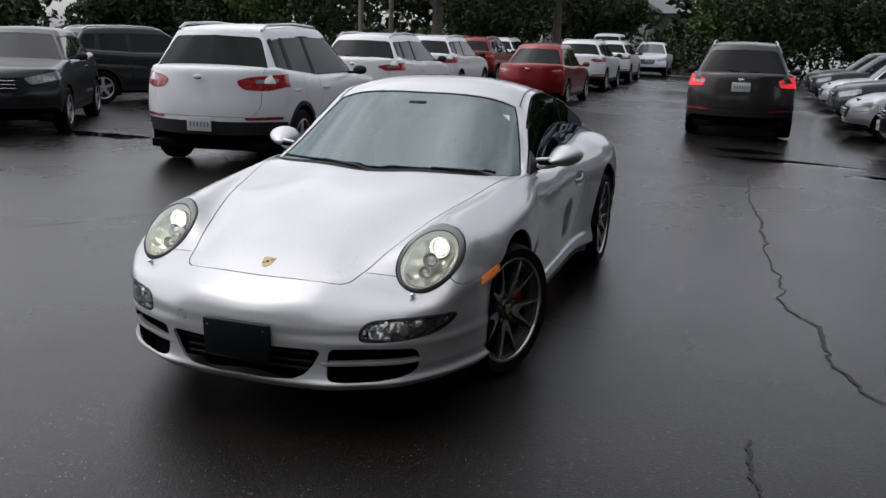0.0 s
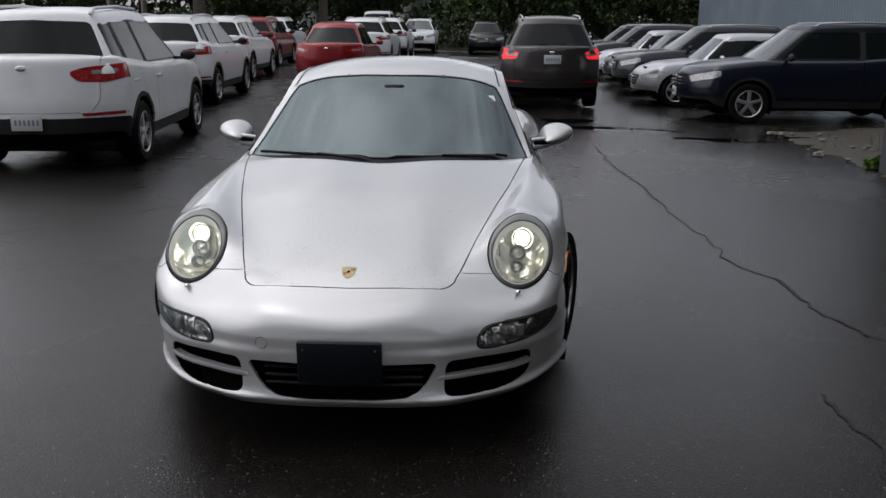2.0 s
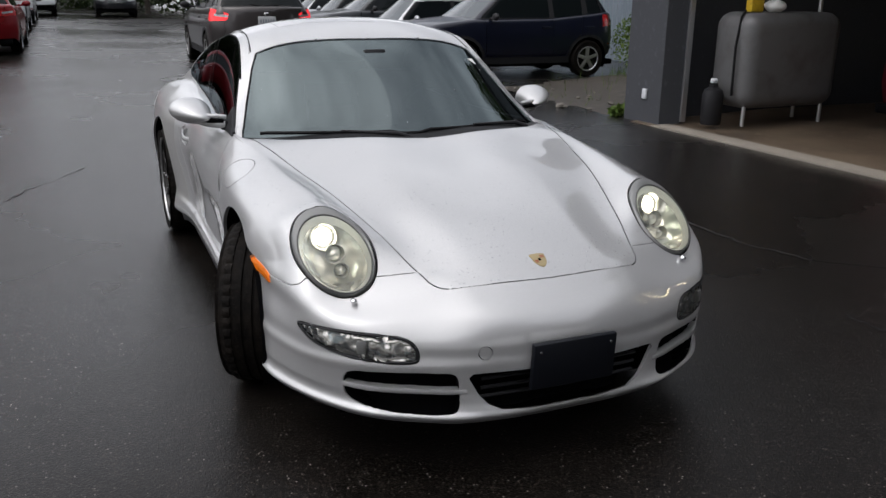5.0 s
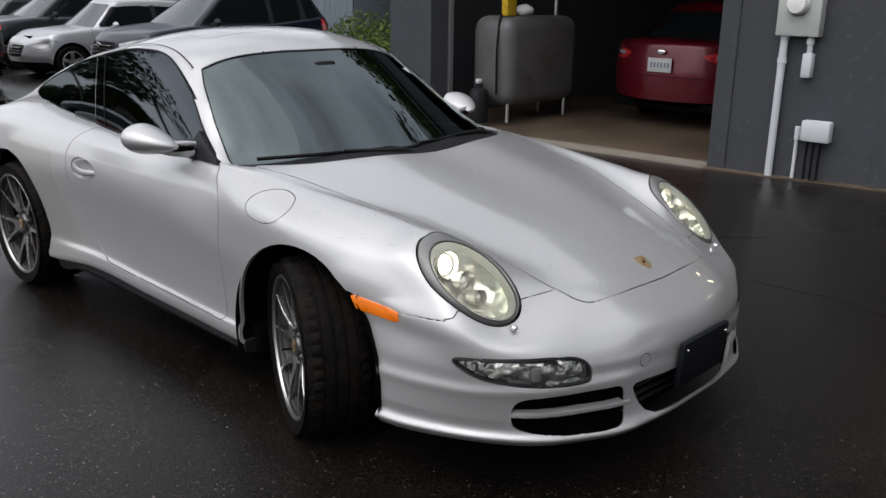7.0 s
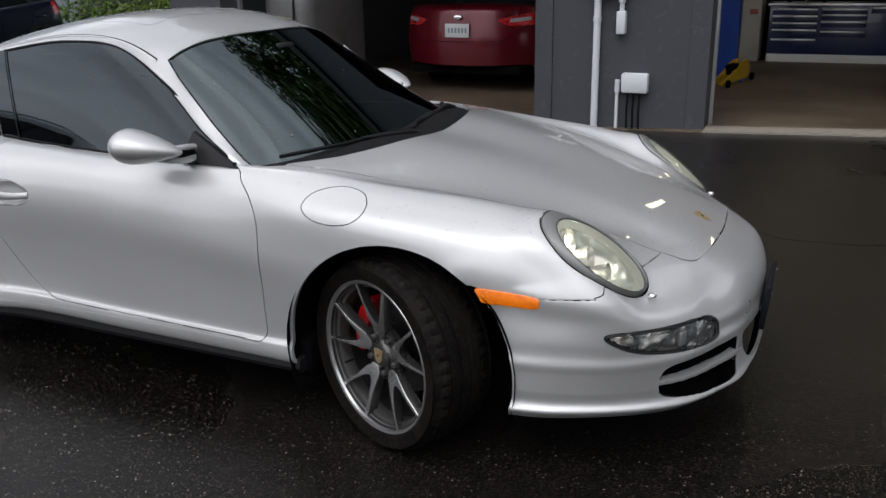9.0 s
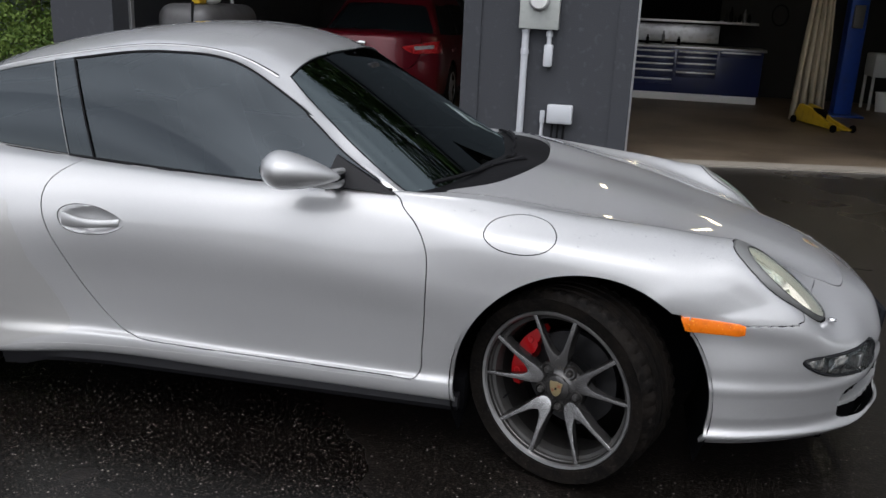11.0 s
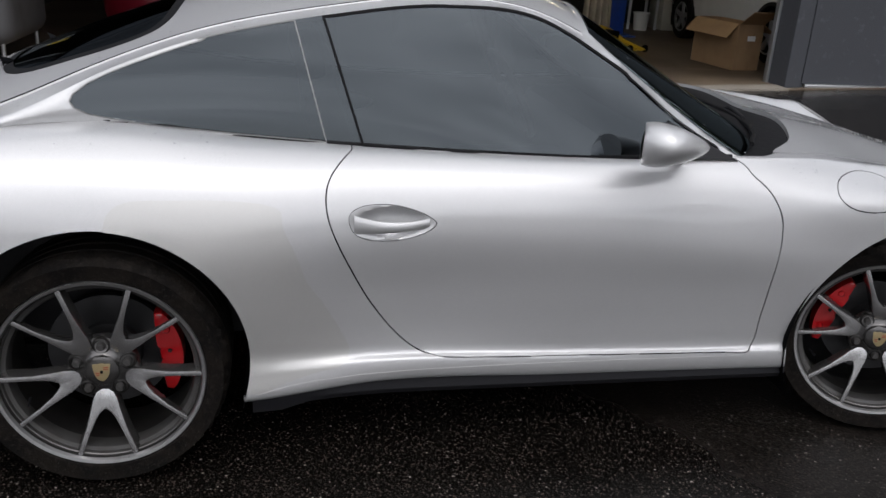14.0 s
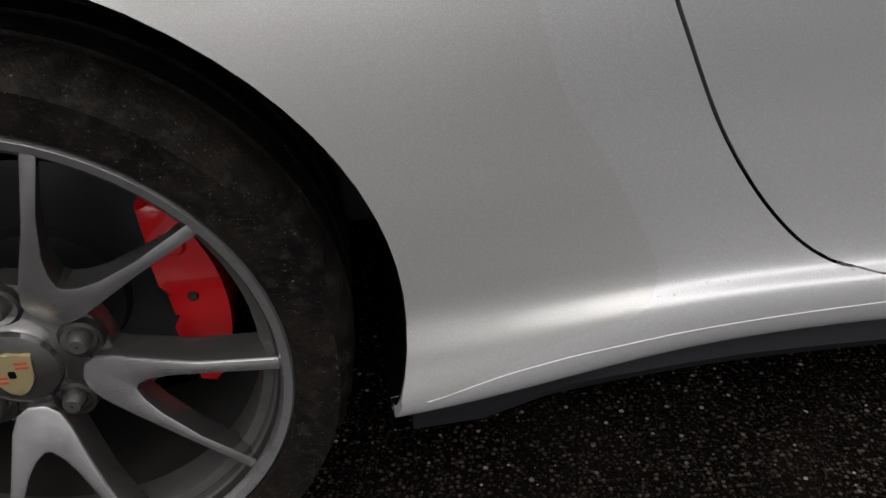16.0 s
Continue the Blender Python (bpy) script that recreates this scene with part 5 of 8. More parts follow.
    for y in np.linspace(-0.86, 0.79, 22):
        o = 0.030 * smooth01((y - 0.35) / 0.4)
        sag = 0.03 * smooth01((y - 0.60) / 0.15)
        pts = [(0.845 + o, 0.245), (0.850 + o, 0.215), (0.838 + o, 0.196 - sag), (0.79 + o, 0.190 - sag), (0.78, 0.245)]
        ring = [bm.verts.new((x * s, y, z)) for x, z in pts]
        if prev:
            for i in range(5):
                bm.faces.new((prev[i], prev[(i + 1) % 5], ring[(i + 1) % 5], ring[i]))
        else:
            bm.faces.new(ring)
        prev = ring
    bm.faces.new(prev[::-1])
    part("rocker_panel", bm, M_PLASTIC, coupe, "black lower sill")
    # the edge of the clear film along the sill
    bm = bmesh.new()
    tube(bm, [(s * (side_x(y, z) + 0.0004), y, z) for y in np.linspace(-0.70, 0.776, 60) for z in [float(np.interp(y, [-0.7, 0.0, 0.36, 0.49, 0.62, 0.69, 0.776], [0.287, 0.288, 0.284, 0.281, 0.274, 0.266, 0.247]))]], 0.0007, 6)
    part("sill_line", bm, M_FILM, coupe, "fine pale edge of clear film")
    # wheel housings
    for cy, cz, rad in (ARCH_F, ARCH_R):
        bm = bmesh.new()
        rr = rad + 0.012
        prev = None
        for a in np.linspace(-25, 205, 40):
            ca, sa = math.cos(radians(a)), math.sin(radians(a))
            ring = [bm.verts.new((x * s, cy + rr * ca, cz + rr * sa)) for x in (0.87, 0.46)]
            if prev:
                bm.faces.new((prev[0], prev[1], ring[1], ring[0]))
            prev = ring
        bm.verts.ensure_lookup_table()
        bmesh.ops.delete(bm, geom=[q for q in bm.verts if not q.link_faces], context="VERTS")
        box(bm, (min(0.455 * s, 0.465 * s), cy - rr, 0.2), (max(0.455 * s, 0.465 * s), cy + rr, cz + rr * 0.6))
        part("wheel_housing", bm, M_SHELL, coupe, "black wheel housing")
    # seats
    seat = thing_part("seat", coupe, Matrix())
    bm = bmesh.new()
    box(bm, (0.37 * s - 0.24, -0.05, 0.42), (0.37 * s + 0.24, 0.42, 0.58), 0.06)
    part("cushion", bm, M_LEATHER, seat)
    bm = bmesh.new()
    box(bm, (-0.23, -0.07, 0), (0.23, 0.07, 0.52), 0.06, pose(0.37 * s, 0.44, 0.55, -18))
    box(bm, (-0.13, -0.05, 0.50), (0.13, 0.05, 0.68), 0.05, pose(0.37 * s, 0.44, 0.55, -18))
    part("seat_back", bm, M_LEATHER, seat)

mg = thing_part("centre_intake", coupe, Matrix())
v, f = half_mesh(sheet, [MID_GRILLE], 0.0, 0.0, -0.085)
piece("back_panel", v, f, M_SHELL, mg)
for z, y in ((0.275, 0.05), (0.308, 0.045), (0.342, 0.04)):
    bm = bmesh.new()
    tube(bm, [(-0.29, -2.262 + y, z), (0, -2.278 + y, z), (0.29, -2.262 + y, z)], 0.006, 6)
    part("grille_bar", bm, M_PLASTIC, mg)
holder = thing_part("plate_holder", coupe, pose(0, -2.296, 0.390, 4, 0, 0))
bm = bmesh.new()
box(bm, (-0.152, -0.010, -0.080), (0.152, 0.012, 0.079), 0.006)
part("blank_plate", bm, M_PLATE_BLACK, holder, "blank black plate holder")
for x in (-0.128, 0.128):
    bm = bmesh.new()
    turned(bm, [(0.005, 0.0), (0.004, 0.003), (0.0005, 0.0035)], 10, Matrix.Translation((x, -0.0105, 0.052)) @ pose(0, 0, 0, 90))
    part("screw", bm, M_CHROME, holder)
crest_n = Vector((0, -0.43, 0.90)).normalized()
crest_mark(0.030, Matrix.Translation((0, -2.047, 0.649)) @ Matrix((Vector((1, 0, 0)), crest_n.cross(Vector((1, 0, 0))), crest_n)).transposed().to_4x4(), coupe)
# wipers
for x0, x1 in ((-0.02, -0.66), (0.62, -0.03)):
    wp = thing_part("wiper", coupe, Matrix())

    def on_screen(x, up):
        i = np.argmin((top.v[:, 0] - abs(x)) ** 2 + (top.v[:, 2] - (0.885 + up)) ** 2 + 9 * (top.v[:, 1] > -0.3))
        return Vector((x, top.v[i, 1], top.v[i, 2])) + Vector((0, -0.012, 0.016))
    bm = bmesh.new()
    tube(bm, [on_screen(x0 + (x1 - x0) * t, 0.006 + 0.008 * math.sin(math.pi * t)) for t in np.linspace(0, 1, 14)], 0.008, 6)
    part("blade", bm, M_RUBBER, wp)
    bm = bmesh.new()
    pivot = Vector((x0 - 0.02, -0.955 + 0.22 * abs(x0), 0.89))
    tube(bm, [pivot, pivot + Vector((-0.06, 0.01, 0.022)), on_screen(x0 + (x1 - x0) * 0.5, 0.012) + Vector((0, -0.008, 0.008))], [0.014, 0.010, 0.006], 8)
    part("arm", bm, M_PLASTIC, wp)
# cabin inside
bm = bmesh.new()
box(bm, (-0.66, -0.80, 0.62), (0.66, -0.34, 0.865), 0.06)
box(bm, (-0.10, -0.50, 0.40), (0.10, 0.10, 0.72), 0.04)
part("dashboard", bm, M_LEATHER, coupe)
bm = bmesh.new()
ring = [(0.185 * math.cos(a), 0.185 * math.sin(a), 0) for a in np.linspace(0, 2 * math.pi, 33)]
tube(bm, ring, 0.016, 8, cap=False)
for a in (0, 120, 240):
    tube(bm, [(0, 0, -0.02), (0.18 * math.sin(radians(a)), -0.18 * math.cos(radians(a)), 0)], 0.016, 6)
turned(bm, [(0.001, 0.01), (0.05, 0.005), (0.06, -0.03)], 16)
bmesh.ops.transform(bm, matrix=pose(0.37, -0.22, 0.86, 62, 0, 0), verts=bm.verts)
part("steering_wheel", bm, M_LEATHER, coupe)
bm = bmesh.new()
box(bm, (-0.06, -0.03, -0.02), (0.06, 0.0, 0.02), 0.015, pose(0, -0.30, 1.205, -20))
part("rear_view_mirror", bm, M_PLASTIC, coupe)
bm = bmesh.new()
box(bm, (-0.80, -0.88, 0.165), (0.80, 0.80, 0.30), 0.02)
box(bm, (-0.45, -2.08, 0.185), (0.45, 2.02, 0.55), 0.02)
box(bm, (-0.70, -2.02, 0.19), (0.70, -1.66, 0.24), 0.02)
part("underbody", bm, M_SHELL, coupe, "black floor of the car")
bm = bmesh.new()
box(bm, (-0.66, 0.50, 0.30), (0.66, 1.60, 0.86), 0.05)
part("rear_bulkhead", bm, M_LEATHER, coupe)
bm = bmesh.new()
box(bm, (-0.765, 1.96, 0.26), (0.765, 2.19, 0.70), 0.09, seg=4)
part("rear_bumper", bm, M_SILVER, coupe)
# a service sticker inside the screen
bm = bmesh.new()
c = Vector((0.53, -0.30, 1.155))
box(bm, (-0.03, -0.001, -0.022), (0.03, 0.001, 0.022), 0, Matrix.Translation(c) @ pose(0, 0, 0, -48, 0, 22))
part("sticker", bm, M_WHITE, coupe, "small white service sticker")


# ---- the lot ----
def ground_z(x, y):
    """The lot falls a little across the yard."""
    z = 0.004 * max(0.0, y - 2.0) * smooth01((1.0 - x) / 5.0) * (1.0 - smooth01((y - 60) / 40))
    z += 0.034 * min(6.0, max(0.0, -y - 0.2)) * smooth01((x - 1.6) / 3.0)
    z -= 0.009 * min(12.0, max(0.0, y)) * smooth01((x - 1.6) / 3.0)
    return z


def grid_ground():
    bm = bmesh.new()
    xs = [-400, -150, -60, -30] + list(np.arange(-20, 12.1, 0.5)) + [16, 24, 40, 80, 160, 400]
    ys = [-400, -150, -60, -30, -16] + list(np.arange(-10, 32.1, 0.5)) + [40, 55, 70, 90, 120, 180, 400]
    # the lot's sheet dips under the garage floor
    vs = [[bm.verts.new((x, y, ground_z(x, y) - (0.5 if 5.4 < x < 12.2 and -8.8 < y < 4.2 else 0.0))) for y in ys] for x in xs]
    for i in range(len(xs) - 1):
        for j in range(len(ys) - 1):
            bm.faces.new((vs[i][j], vs[i + 1][j], vs[i + 1][j + 1], vs[i][j + 1]))
    return tagged(part("ground", bm, M_ASPHALT, None, "wet dark asphalt of a car lot", angle=60), category="ground", kind="structure")


grid_ground()
WALL_X = 4.98
OP1, OP2, CORNER, WALL_H = (0.22, 3.94), (-4.36, -1.40), 4.66, 4.2


def wall_block(name, lo, hi, material=M_WALL, label="grey painted garage wall"):
    bm = bmesh.new()
    box(bm, lo, hi, 0.006)
    return tagged(part(name, bm, material, None, label, smooth=False), category="wall", kind="structure")


wall_block("wall_corner_pier", (WALL_X, OP1[1], -0.25), (WALL_X + 0.35, CORNER, WALL_H))
wall_block("wall_middle_pier", (WALL_X, OP2[1], -0.25), (WALL_X + 0.35, OP1[0], WALL_H))
wall_block("wall_end", (WALL_X, -9.0, -0.25), (WALL_X + 0.35, OP2[0], WALL_H))
wall_block("wall_header", (WALL_X, OP2[0], 3.05), (WALL_X + 0.35, OP2[1], WALL_H))
wall_block("wall_header_2", (WALL_X, OP1[0], 3.05), (WALL_X + 0.35, OP1[1], WALL_H))
wall_block("wall_side", (WALL_X + 0.35, CORNER - 0.3, -0.25), (12.6, CORNER, WALL_H))
wall_block("wall_back", (12.6, -9.0, -0.25), (12.9, CORNER, WALL_H), M_WALL_IN, "back wall of the garage, its shade put into the colour")
wall_block("wall_far_side", (WALL_X + 0.35, -9.0, -0.25), (12.6, -8.7, WALL_H), M_WALL_IN, "inner wall of the garage, its shade put into the colour")
bm = bmesh.new()
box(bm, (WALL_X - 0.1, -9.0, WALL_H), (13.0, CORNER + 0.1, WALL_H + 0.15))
tagged(part("ceiling", bm, M_WALL_IN, None, "garage ceiling, its shade put into the colour", smooth=False), category="ceiling", kind="structure")
bm = bmesh.new()
n = 14
prev = None
for k in range(n + 1):
    y = -8.7 + (CORNER - 0.3 + 8.7) * k / n
    z = ground_z(WALL_X - 0.1, y) + 0.012
    a = [bm.verts.new((WALL_X - 0.10, y, z - 0.2)), bm.verts.new((WALL_X - 0.10, y, z)), bm.verts.new((WALL_X + 0.5, y, z)), bm.verts.new((7.0, y, 0.03)), bm.verts.new((12.6, y, 0.03))]
    if prev:
        for i in range(4):
            bm.faces.new((prev[i], prev[i + 1], a[i + 1], a[i]))
    prev = a
tagged(part("floor", bm, M_CONCRETE, None, "stained concrete garage floor", smooth=False), category="floor", kind="structure")
M_SILL = shader("pale_concrete_edge", (0.25, 0.225, 0.19), 0.6, spots=((3, 5, 0.5, 0.75, (0.22, 0.195, 0.165)), (25, 4, 0.6, 0.8, (0.15, 0.13, 0.11))), bumps=((60, 4, 0.002),))
for a_, b_ in (OP1, OP2):
    # the pale edge of the floor in the opening of each bay
    bm = bmesh.new()
    ends = [[bm.verts.new((x, y, ground_z(WALL_X - 0.1, y) + dz)) for x, dz in ((WALL_X - 0.104, -0.2), (WALL_X - 0.104, 0.017), (WALL_X + 0.16, 0.017), (WALL_X + 0.17, 0.005))] for y in np.linspace(a_ + 0.002, b_ - 0.002, 9)]
    for e0, e1 in zip(ends, ends[1:]):
        for i in range(3):
            bm.faces.new((e0[i], e0[i + 1], e1[i + 1], e1[i]))
    tagged(part("threshold", bm, M_SILL, None, "pale worn concrete edge of the garage floor", smooth=False), category="threshold", kind="structure")


def trim(name, lo, hi, material, label, bevel=0.004):
    bm = bmesh.new()
    box(bm, lo, hi, bevel)
    return tagged(part(name, bm, material, None, label, smooth=False), category="trim", kind="structure")


M_ALU = shader("bare_aluminium", (0.55, 0.56, 0.57), 0.35, 0.9)
for y0, y1 in ((OP1[0] - 0.17, OP1[0] + 0.004), (OP2[1] - 0.004, OP2[1] + 0.17), (OP2[0] - 0.17, OP2[0] + 0.004)):
    trim("trim", (WALL_X - 0.018, y0, -0.2), (WALL_X + 0.02, y1, 3.2), M_WALL, "grey painted trim board beside the garage door")
for y0, y1 in ((OP1[1] - 0.03, OP1[1]), (OP1[0], OP1[0] + 0.012), (OP2[1] - 0.03, OP2[1]), (OP2[0], OP2[0] + 0.03)):
    trim("door_track", (WALL_X + 0.30, y0, 0.0), (WALL_X + 0.37, y1, 3.1), M_ALU, "bare metal track of the roll-up door")

# ---- on the garage wall ----
x0 = WALL_X
box_th = thing("electric_meter", "grey electric meter cabinet with a round glass dial", "meter")
bm = bmesh.new()
box(bm, (x0 - 0.11, -0.69, 1.235), (x0, -0.32, 1.66), 0.012)
part("cabinet", bm, M_METERBOX, box_th)
bm = bmesh.new()
turned(bm, [(0.088, 0.0), (0.088, 0.05), (0.075, 0.075), (0.001, 0.085)], 28, Matrix.Translation((x0 - 0.11, -0.50, 1.50)) @ pose(0, 0, 0, 0, -90, 0))
part("dial_glass", bm, M_WHITE, box_th, "pale meter dial")
bm = bmesh.new()
turned(bm, [(0.10, 0.0), (0.10, 0.02), (0.088, 0.024)], 28, Matrix.Translation((x0 - 0.11, -0.50, 1.50)) @ pose(0, 0, 0, 0, -90, 0))
part("dial_ring", bm, M_ALU, box_th)


def pipe(points, r, label, material=M_PVC, name="conduit", bands=()):
    c = thing(name, label, "conduit")
    bm = bmesh.new()
    tube(bm, points, r, 14)
    part("pipe", bm, material, c)
    for z, h, k in bands:
        bm = bmesh.new()
        p = points[0]
        turned(bm, [(r, 0), (r * k, 0.004), (r * k, h - 0.004), (r, h)], 16, Matrix.Translation((p[0], p[1], z)))
        part("coupling", bm, material, c)
    return c


pipe([(x0 - 0.045, -0.385, 0.0), (x0 - 0.045, -0.385, 1.245)], 0.033, "grey plastic conduit down the wall to the ground", bands=((1.0, 0.05, 1.2), (1.20, 0.04, 1.15)))
pipe([(x0 - 0.045, -0.61, 1.06), (x0 - 0.045, -0.61, 1.245)], 0.022, "short grey conduit under the meter", bands=((1.17, 0.05, 1.5),))
bm = bmesh.new()
box(bm, (x0 - 0.085, -0.652, 0.895), (x0, -0.568, 1.10), 0.014)
tagged(part("conduit_fitting", bm, M_PVC, None, "grey conduit fitting under the meter"), category="fitting")
jb = thing("junction_box", "grey plastic junction box with black cables", "junction box")
bm = bmesh.new()
box(bm, (x0 - 0.10, -0.885, 0.365), (x0, -0.64, 0.545), 0.018)
part("case", bm, M_PVC, jb)
for k in range(3):
    bm = bmesh.new()
    y = -0.70 - 0.055 * k
    tube(bm, [(x0 - 0.05, y, 0.37), (x0 - 0.05, y + 0.006, 0.2), (x0 - 0.05, y, -0.02)], 0.011, 8)
    part("cable", bm, M_RUBBER, jb, "black cable")
pipe([(x0 - 0.035, -0.595, 0.0), (x0 - 0.035, -0.595, 0.47)], 0.016, "thin grey conduit beside the junction box", bands=((0.36, 0.12, 1.5),))
bm = bmesh.new()
box(bm, (x0 - 0.03, 4.20, 0.255), (x0, 4.28, 0.375), 0.008)
tagged(part("wall_outlet", bm, M_PVC, None, "small pale outlet cover on the grey wall"), category="outlet")
dr = thing("door_1", "grey steel door with a bright threshold", "door", kind="structure")
bm = bmesh.new()
box(bm, (x0 - 0.02, -5.50, 0.20), (x0, -4.54, 2.28), 0.006)
part("leaf", bm, M_WALL, dr, smooth=False)
bm = bmesh.new()
box(bm, (x0 - 0.06, -5.52, 0.165), (x0, -4.56, 0.20), 0.006)
part("threshold", bm, M_ALU, dr)
bm = bmesh.new()
tube(bm, [(x0 - 0.06, -4.65, 1.16), (x0 - 0.06, -4.78, 1.16)], 0.012, 8)
tube(bm, [(x0, -4.65, 1.16), (x0 - 0.06, -4.65, 1.16)], 0.014, 8)
part("door_handle", bm, M_ALU, dr)

# ---- inside the garage ----
FZ = 0.03
M_TANK = shader("grey_painted_tank", (0.12, 0.12, 0.123), 0.5, 0.3, spots=((4, 5, 0.45, 0.7, (0.085, 0.082, 0.08)),), bumps=((30, 3, 0.001),))
tank = thing("oil_tank", "grey steel oil tank on short pipe legs", "tank")
bm = bmesh.new()
vs = box(bm, (5.50, 3.12, FZ + 0.20), (6.90, 3.78, FZ + 1.27), 0.17, seg=6)
part("shell", bm, M_TANK, tank)
for x in (5.62, 6.78):
    for y in (3.24, 3.66):
        bm = bmesh.new()
        tube(bm, [(x, y, FZ), (x, y, FZ + 0.45)], 0.022, 8)
        part("leg", bm, M_ALU, tank)
bm = bmesh.new()
tube(bm, [(5.47, 3.30, FZ + 0.35), (5.46, 3.30, FZ + 0.9), (5.52, 3.32, FZ + 1.22), (5.7, 3.4, FZ + 1.36)], 0.014, 8)
part("pipe", bm, M_RUBBER, tank, "black pipe up the tank's end")
bm = bmesh.new()
tube(bm, [(6.8, 3.45, FZ + 1.2), (6.8, 3.45, FZ + 1.55)], 0.025, 8)
part("vent", bm, M_ALU, tank)
M_YELLOW = shader("yellow_paint", (0.55, 0.36, 0.02), 0.45, spots=((12, 4, 0.5, 0.75, (0.30, 0.19, 0.02)),))
bm = bmesh.new()
box(bm, (5.60, 3.27, FZ + 1.27), (5.78, 3.37, FZ + 1.72), 0.02)
tagged(part("jerrycan", bm, M_YELLOW, None, "yellow plastic can standing on the tank"), category="can")
bm = bmesh.new()
bmesh.ops.create_icosphere(bm, subdivisions=3, radius=0.11, matrix=Matrix.Translation((5.98, 3.32, FZ + 1.335)) @ Matrix.Diagonal((1.2, 1.0, 0.62, 1)))
for q in bm.verts:
    q.co += Vector((0, 0, 0.03)) * noise.noise(q.co * 14)
tagged(part("rag", bm, M_WHITE, None, "crumpled white rag lying on the tank"), category="rag")
comp = thing("gas_cylinder", "small dark cylinder with a pale valve", "cylinder", pose(5.38, 3.50, FZ))
bm = bmesh.new()
turned(bm, [(0.001, 0.0), (0.11, 0.0), (0.12, 0.02), (0.12, 0.34), (0.10, 0.40), (0.05, 0.43), (0.05, 0.47)], 24)
part("vessel", bm, M_PLASTIC, comp)
bm = bmesh.new()
box(bm, (-0.04, -0.03, 0.47), (0.04, 0.03, 0.53), 0.02)
part("valve", bm, M_PVC, comp)

M_NAVY = shader("navy_enamel", (0.010, 0.018, 0.075), 0.3, coat=0.4, spots=((5, 4, 0.5, 0.8, (0.014, 0.022, 0.06)),))
M_STEEL = shader("worn_stainless", (0.50, 0.50, 0.50), 0.35, 0.9, spots=((12, 4, 0.5, 0.75, (0.36, 0.35, 0.33)),))
chest = thing("tool_chest", "navy tool chest with bright drawer pulls and a steel worktop", "tool chest")
bm = bmesh.new()
box(bm, (11.12, -3.50, FZ + 0.12), (11.77, -1.46, FZ + 0.82), 0.01)
part("body", bm, M_NAVY, chest)
bm = bmesh.new()
box(bm, (11.15, -3.48, FZ), (11.72, -1.46, FZ + 0.12), 0.004)
part("plinth", bm, M_WHITE, chest, "scuffed white plinth")
bm = bmesh.new()
box(bm, (11.08, -3.54, FZ + 0.82), (11.78, -1.43, FZ + 0.86), 0.008)
part("worktop", bm, M_STEEL, chest)
for y0, y1, rows in ((-2.14, -1.50, (0.26, 0.40, 0.50, 0.60, 0.70)), (-2.80, -2.18, (0.38, 0.52, 0.62, 0.70)), (-3.46, -2.84, (0.72,))):
    for z in rows:
        bm = bmesh.new()
        box(bm, (11.095, y0, FZ + z), (11.125, y1, FZ + z + 0.10 if len(rows) == 1 else FZ + z + 0.088), 0.006)
        d = part("drawer", bm, M_NAVY, chest)
        bm = bmesh.new()
        box(bm, (11.072, y0 + 0.01, FZ + z + 0.06), (11.10, y1 - 0.01, FZ + z + 0.084), 0.005)
        part("drawer_pull", bm, M_STEEL, d)
bm = bmesh.new()
box(bm, (11.72, -2.85, FZ + 0.90), (11.75, -1.45, FZ + 1.19), 0.004)
tagged(part("splashback", bm, M_STEEL, None, "bright steel sheet behind the worktop"), category="splashback", kind="structure")
bm = bmesh.new()
box(bm, (11.37, -3.4, FZ + 1.22), (12.6, -0.8, FZ + 1.26), 0.006)
tagged(part("wall_shelf", bm, M_STEEL, None, "long steel shelf above the bench"), category="shelf", kind="structure")
bm = bmesh.new()
box(bm, (11.42, -2.8, FZ + 1.26), (11.77, -1.3, FZ + 1.85), 0.01)
tagged(part("wall_cabinet", bm, M_SHELL, None, "dark wall cabinet above the tool chest"), category="cabinet")
rng_g = random.Random(4)
for k in range(9):
    y, on = -3.25 + 0.07 * k if k < 6 else -1.7 - 0.25 * (k - 6), FZ + (1.26 if k < 6 else 0.86)
    b = thing("bottle", "small dark bottle on the workshop shelf", "bottle", pose(11.47, y, on), "bottles on the shelf")
    bm = bmesh.new()
    h = rng_g.uniform(0.10, 0.24)
    turned(bm, [(0.001, 0), (0.028, 0), (0.028, h * 0.65), (0.012, h * 0.8), (0.012, h), (0.001, h)], 14)
    part("flask", bm, rng_g.choice((M_SHELL, M_TANK, M_RUBBER)), b)
cab_w = thing("white_cabinet", "white workshop cabinet with a small red mark", "cabinet")
bm = bmesh.new()
box(bm, (11.07, -1.35, FZ), (11.82, -0.10, FZ + 0.92), 0.02)
# white enamel darkened to grey, so the colour holds the bay's shade
part("body", bm, shader("shaded_white_cabinet", (0.33, 0.32, 0.30), 0.45, spots=((4, 4, 0.5, 0.8, (0.26, 0.25, 0.23)),)), cab_w)
bm = bmesh.new()
box(bm, (11.063, -1.30, FZ + 0.70), (11.073, -1.18, FZ + 0.78), 0.003)
part("mark", bm, M_BADGE_RED, cab_w, "plain red mark")
M_BLUE = shader("blue_lift_paint", (0.012, 0.05, 0.28), 0.4, spots=((6, 4, 0.5, 0.8, (0.02, 0.04, 0.17)),))
lift = thing("car_lift_post", "blue steel post of a car lift", "car lift")
bm = bmesh.new()
box(bm, (10.32, -4.72, FZ), (10.62, -4.48, 3.9), 0.01)
part("column", bm, M_BLUE, lift)
bm = bmesh.new()
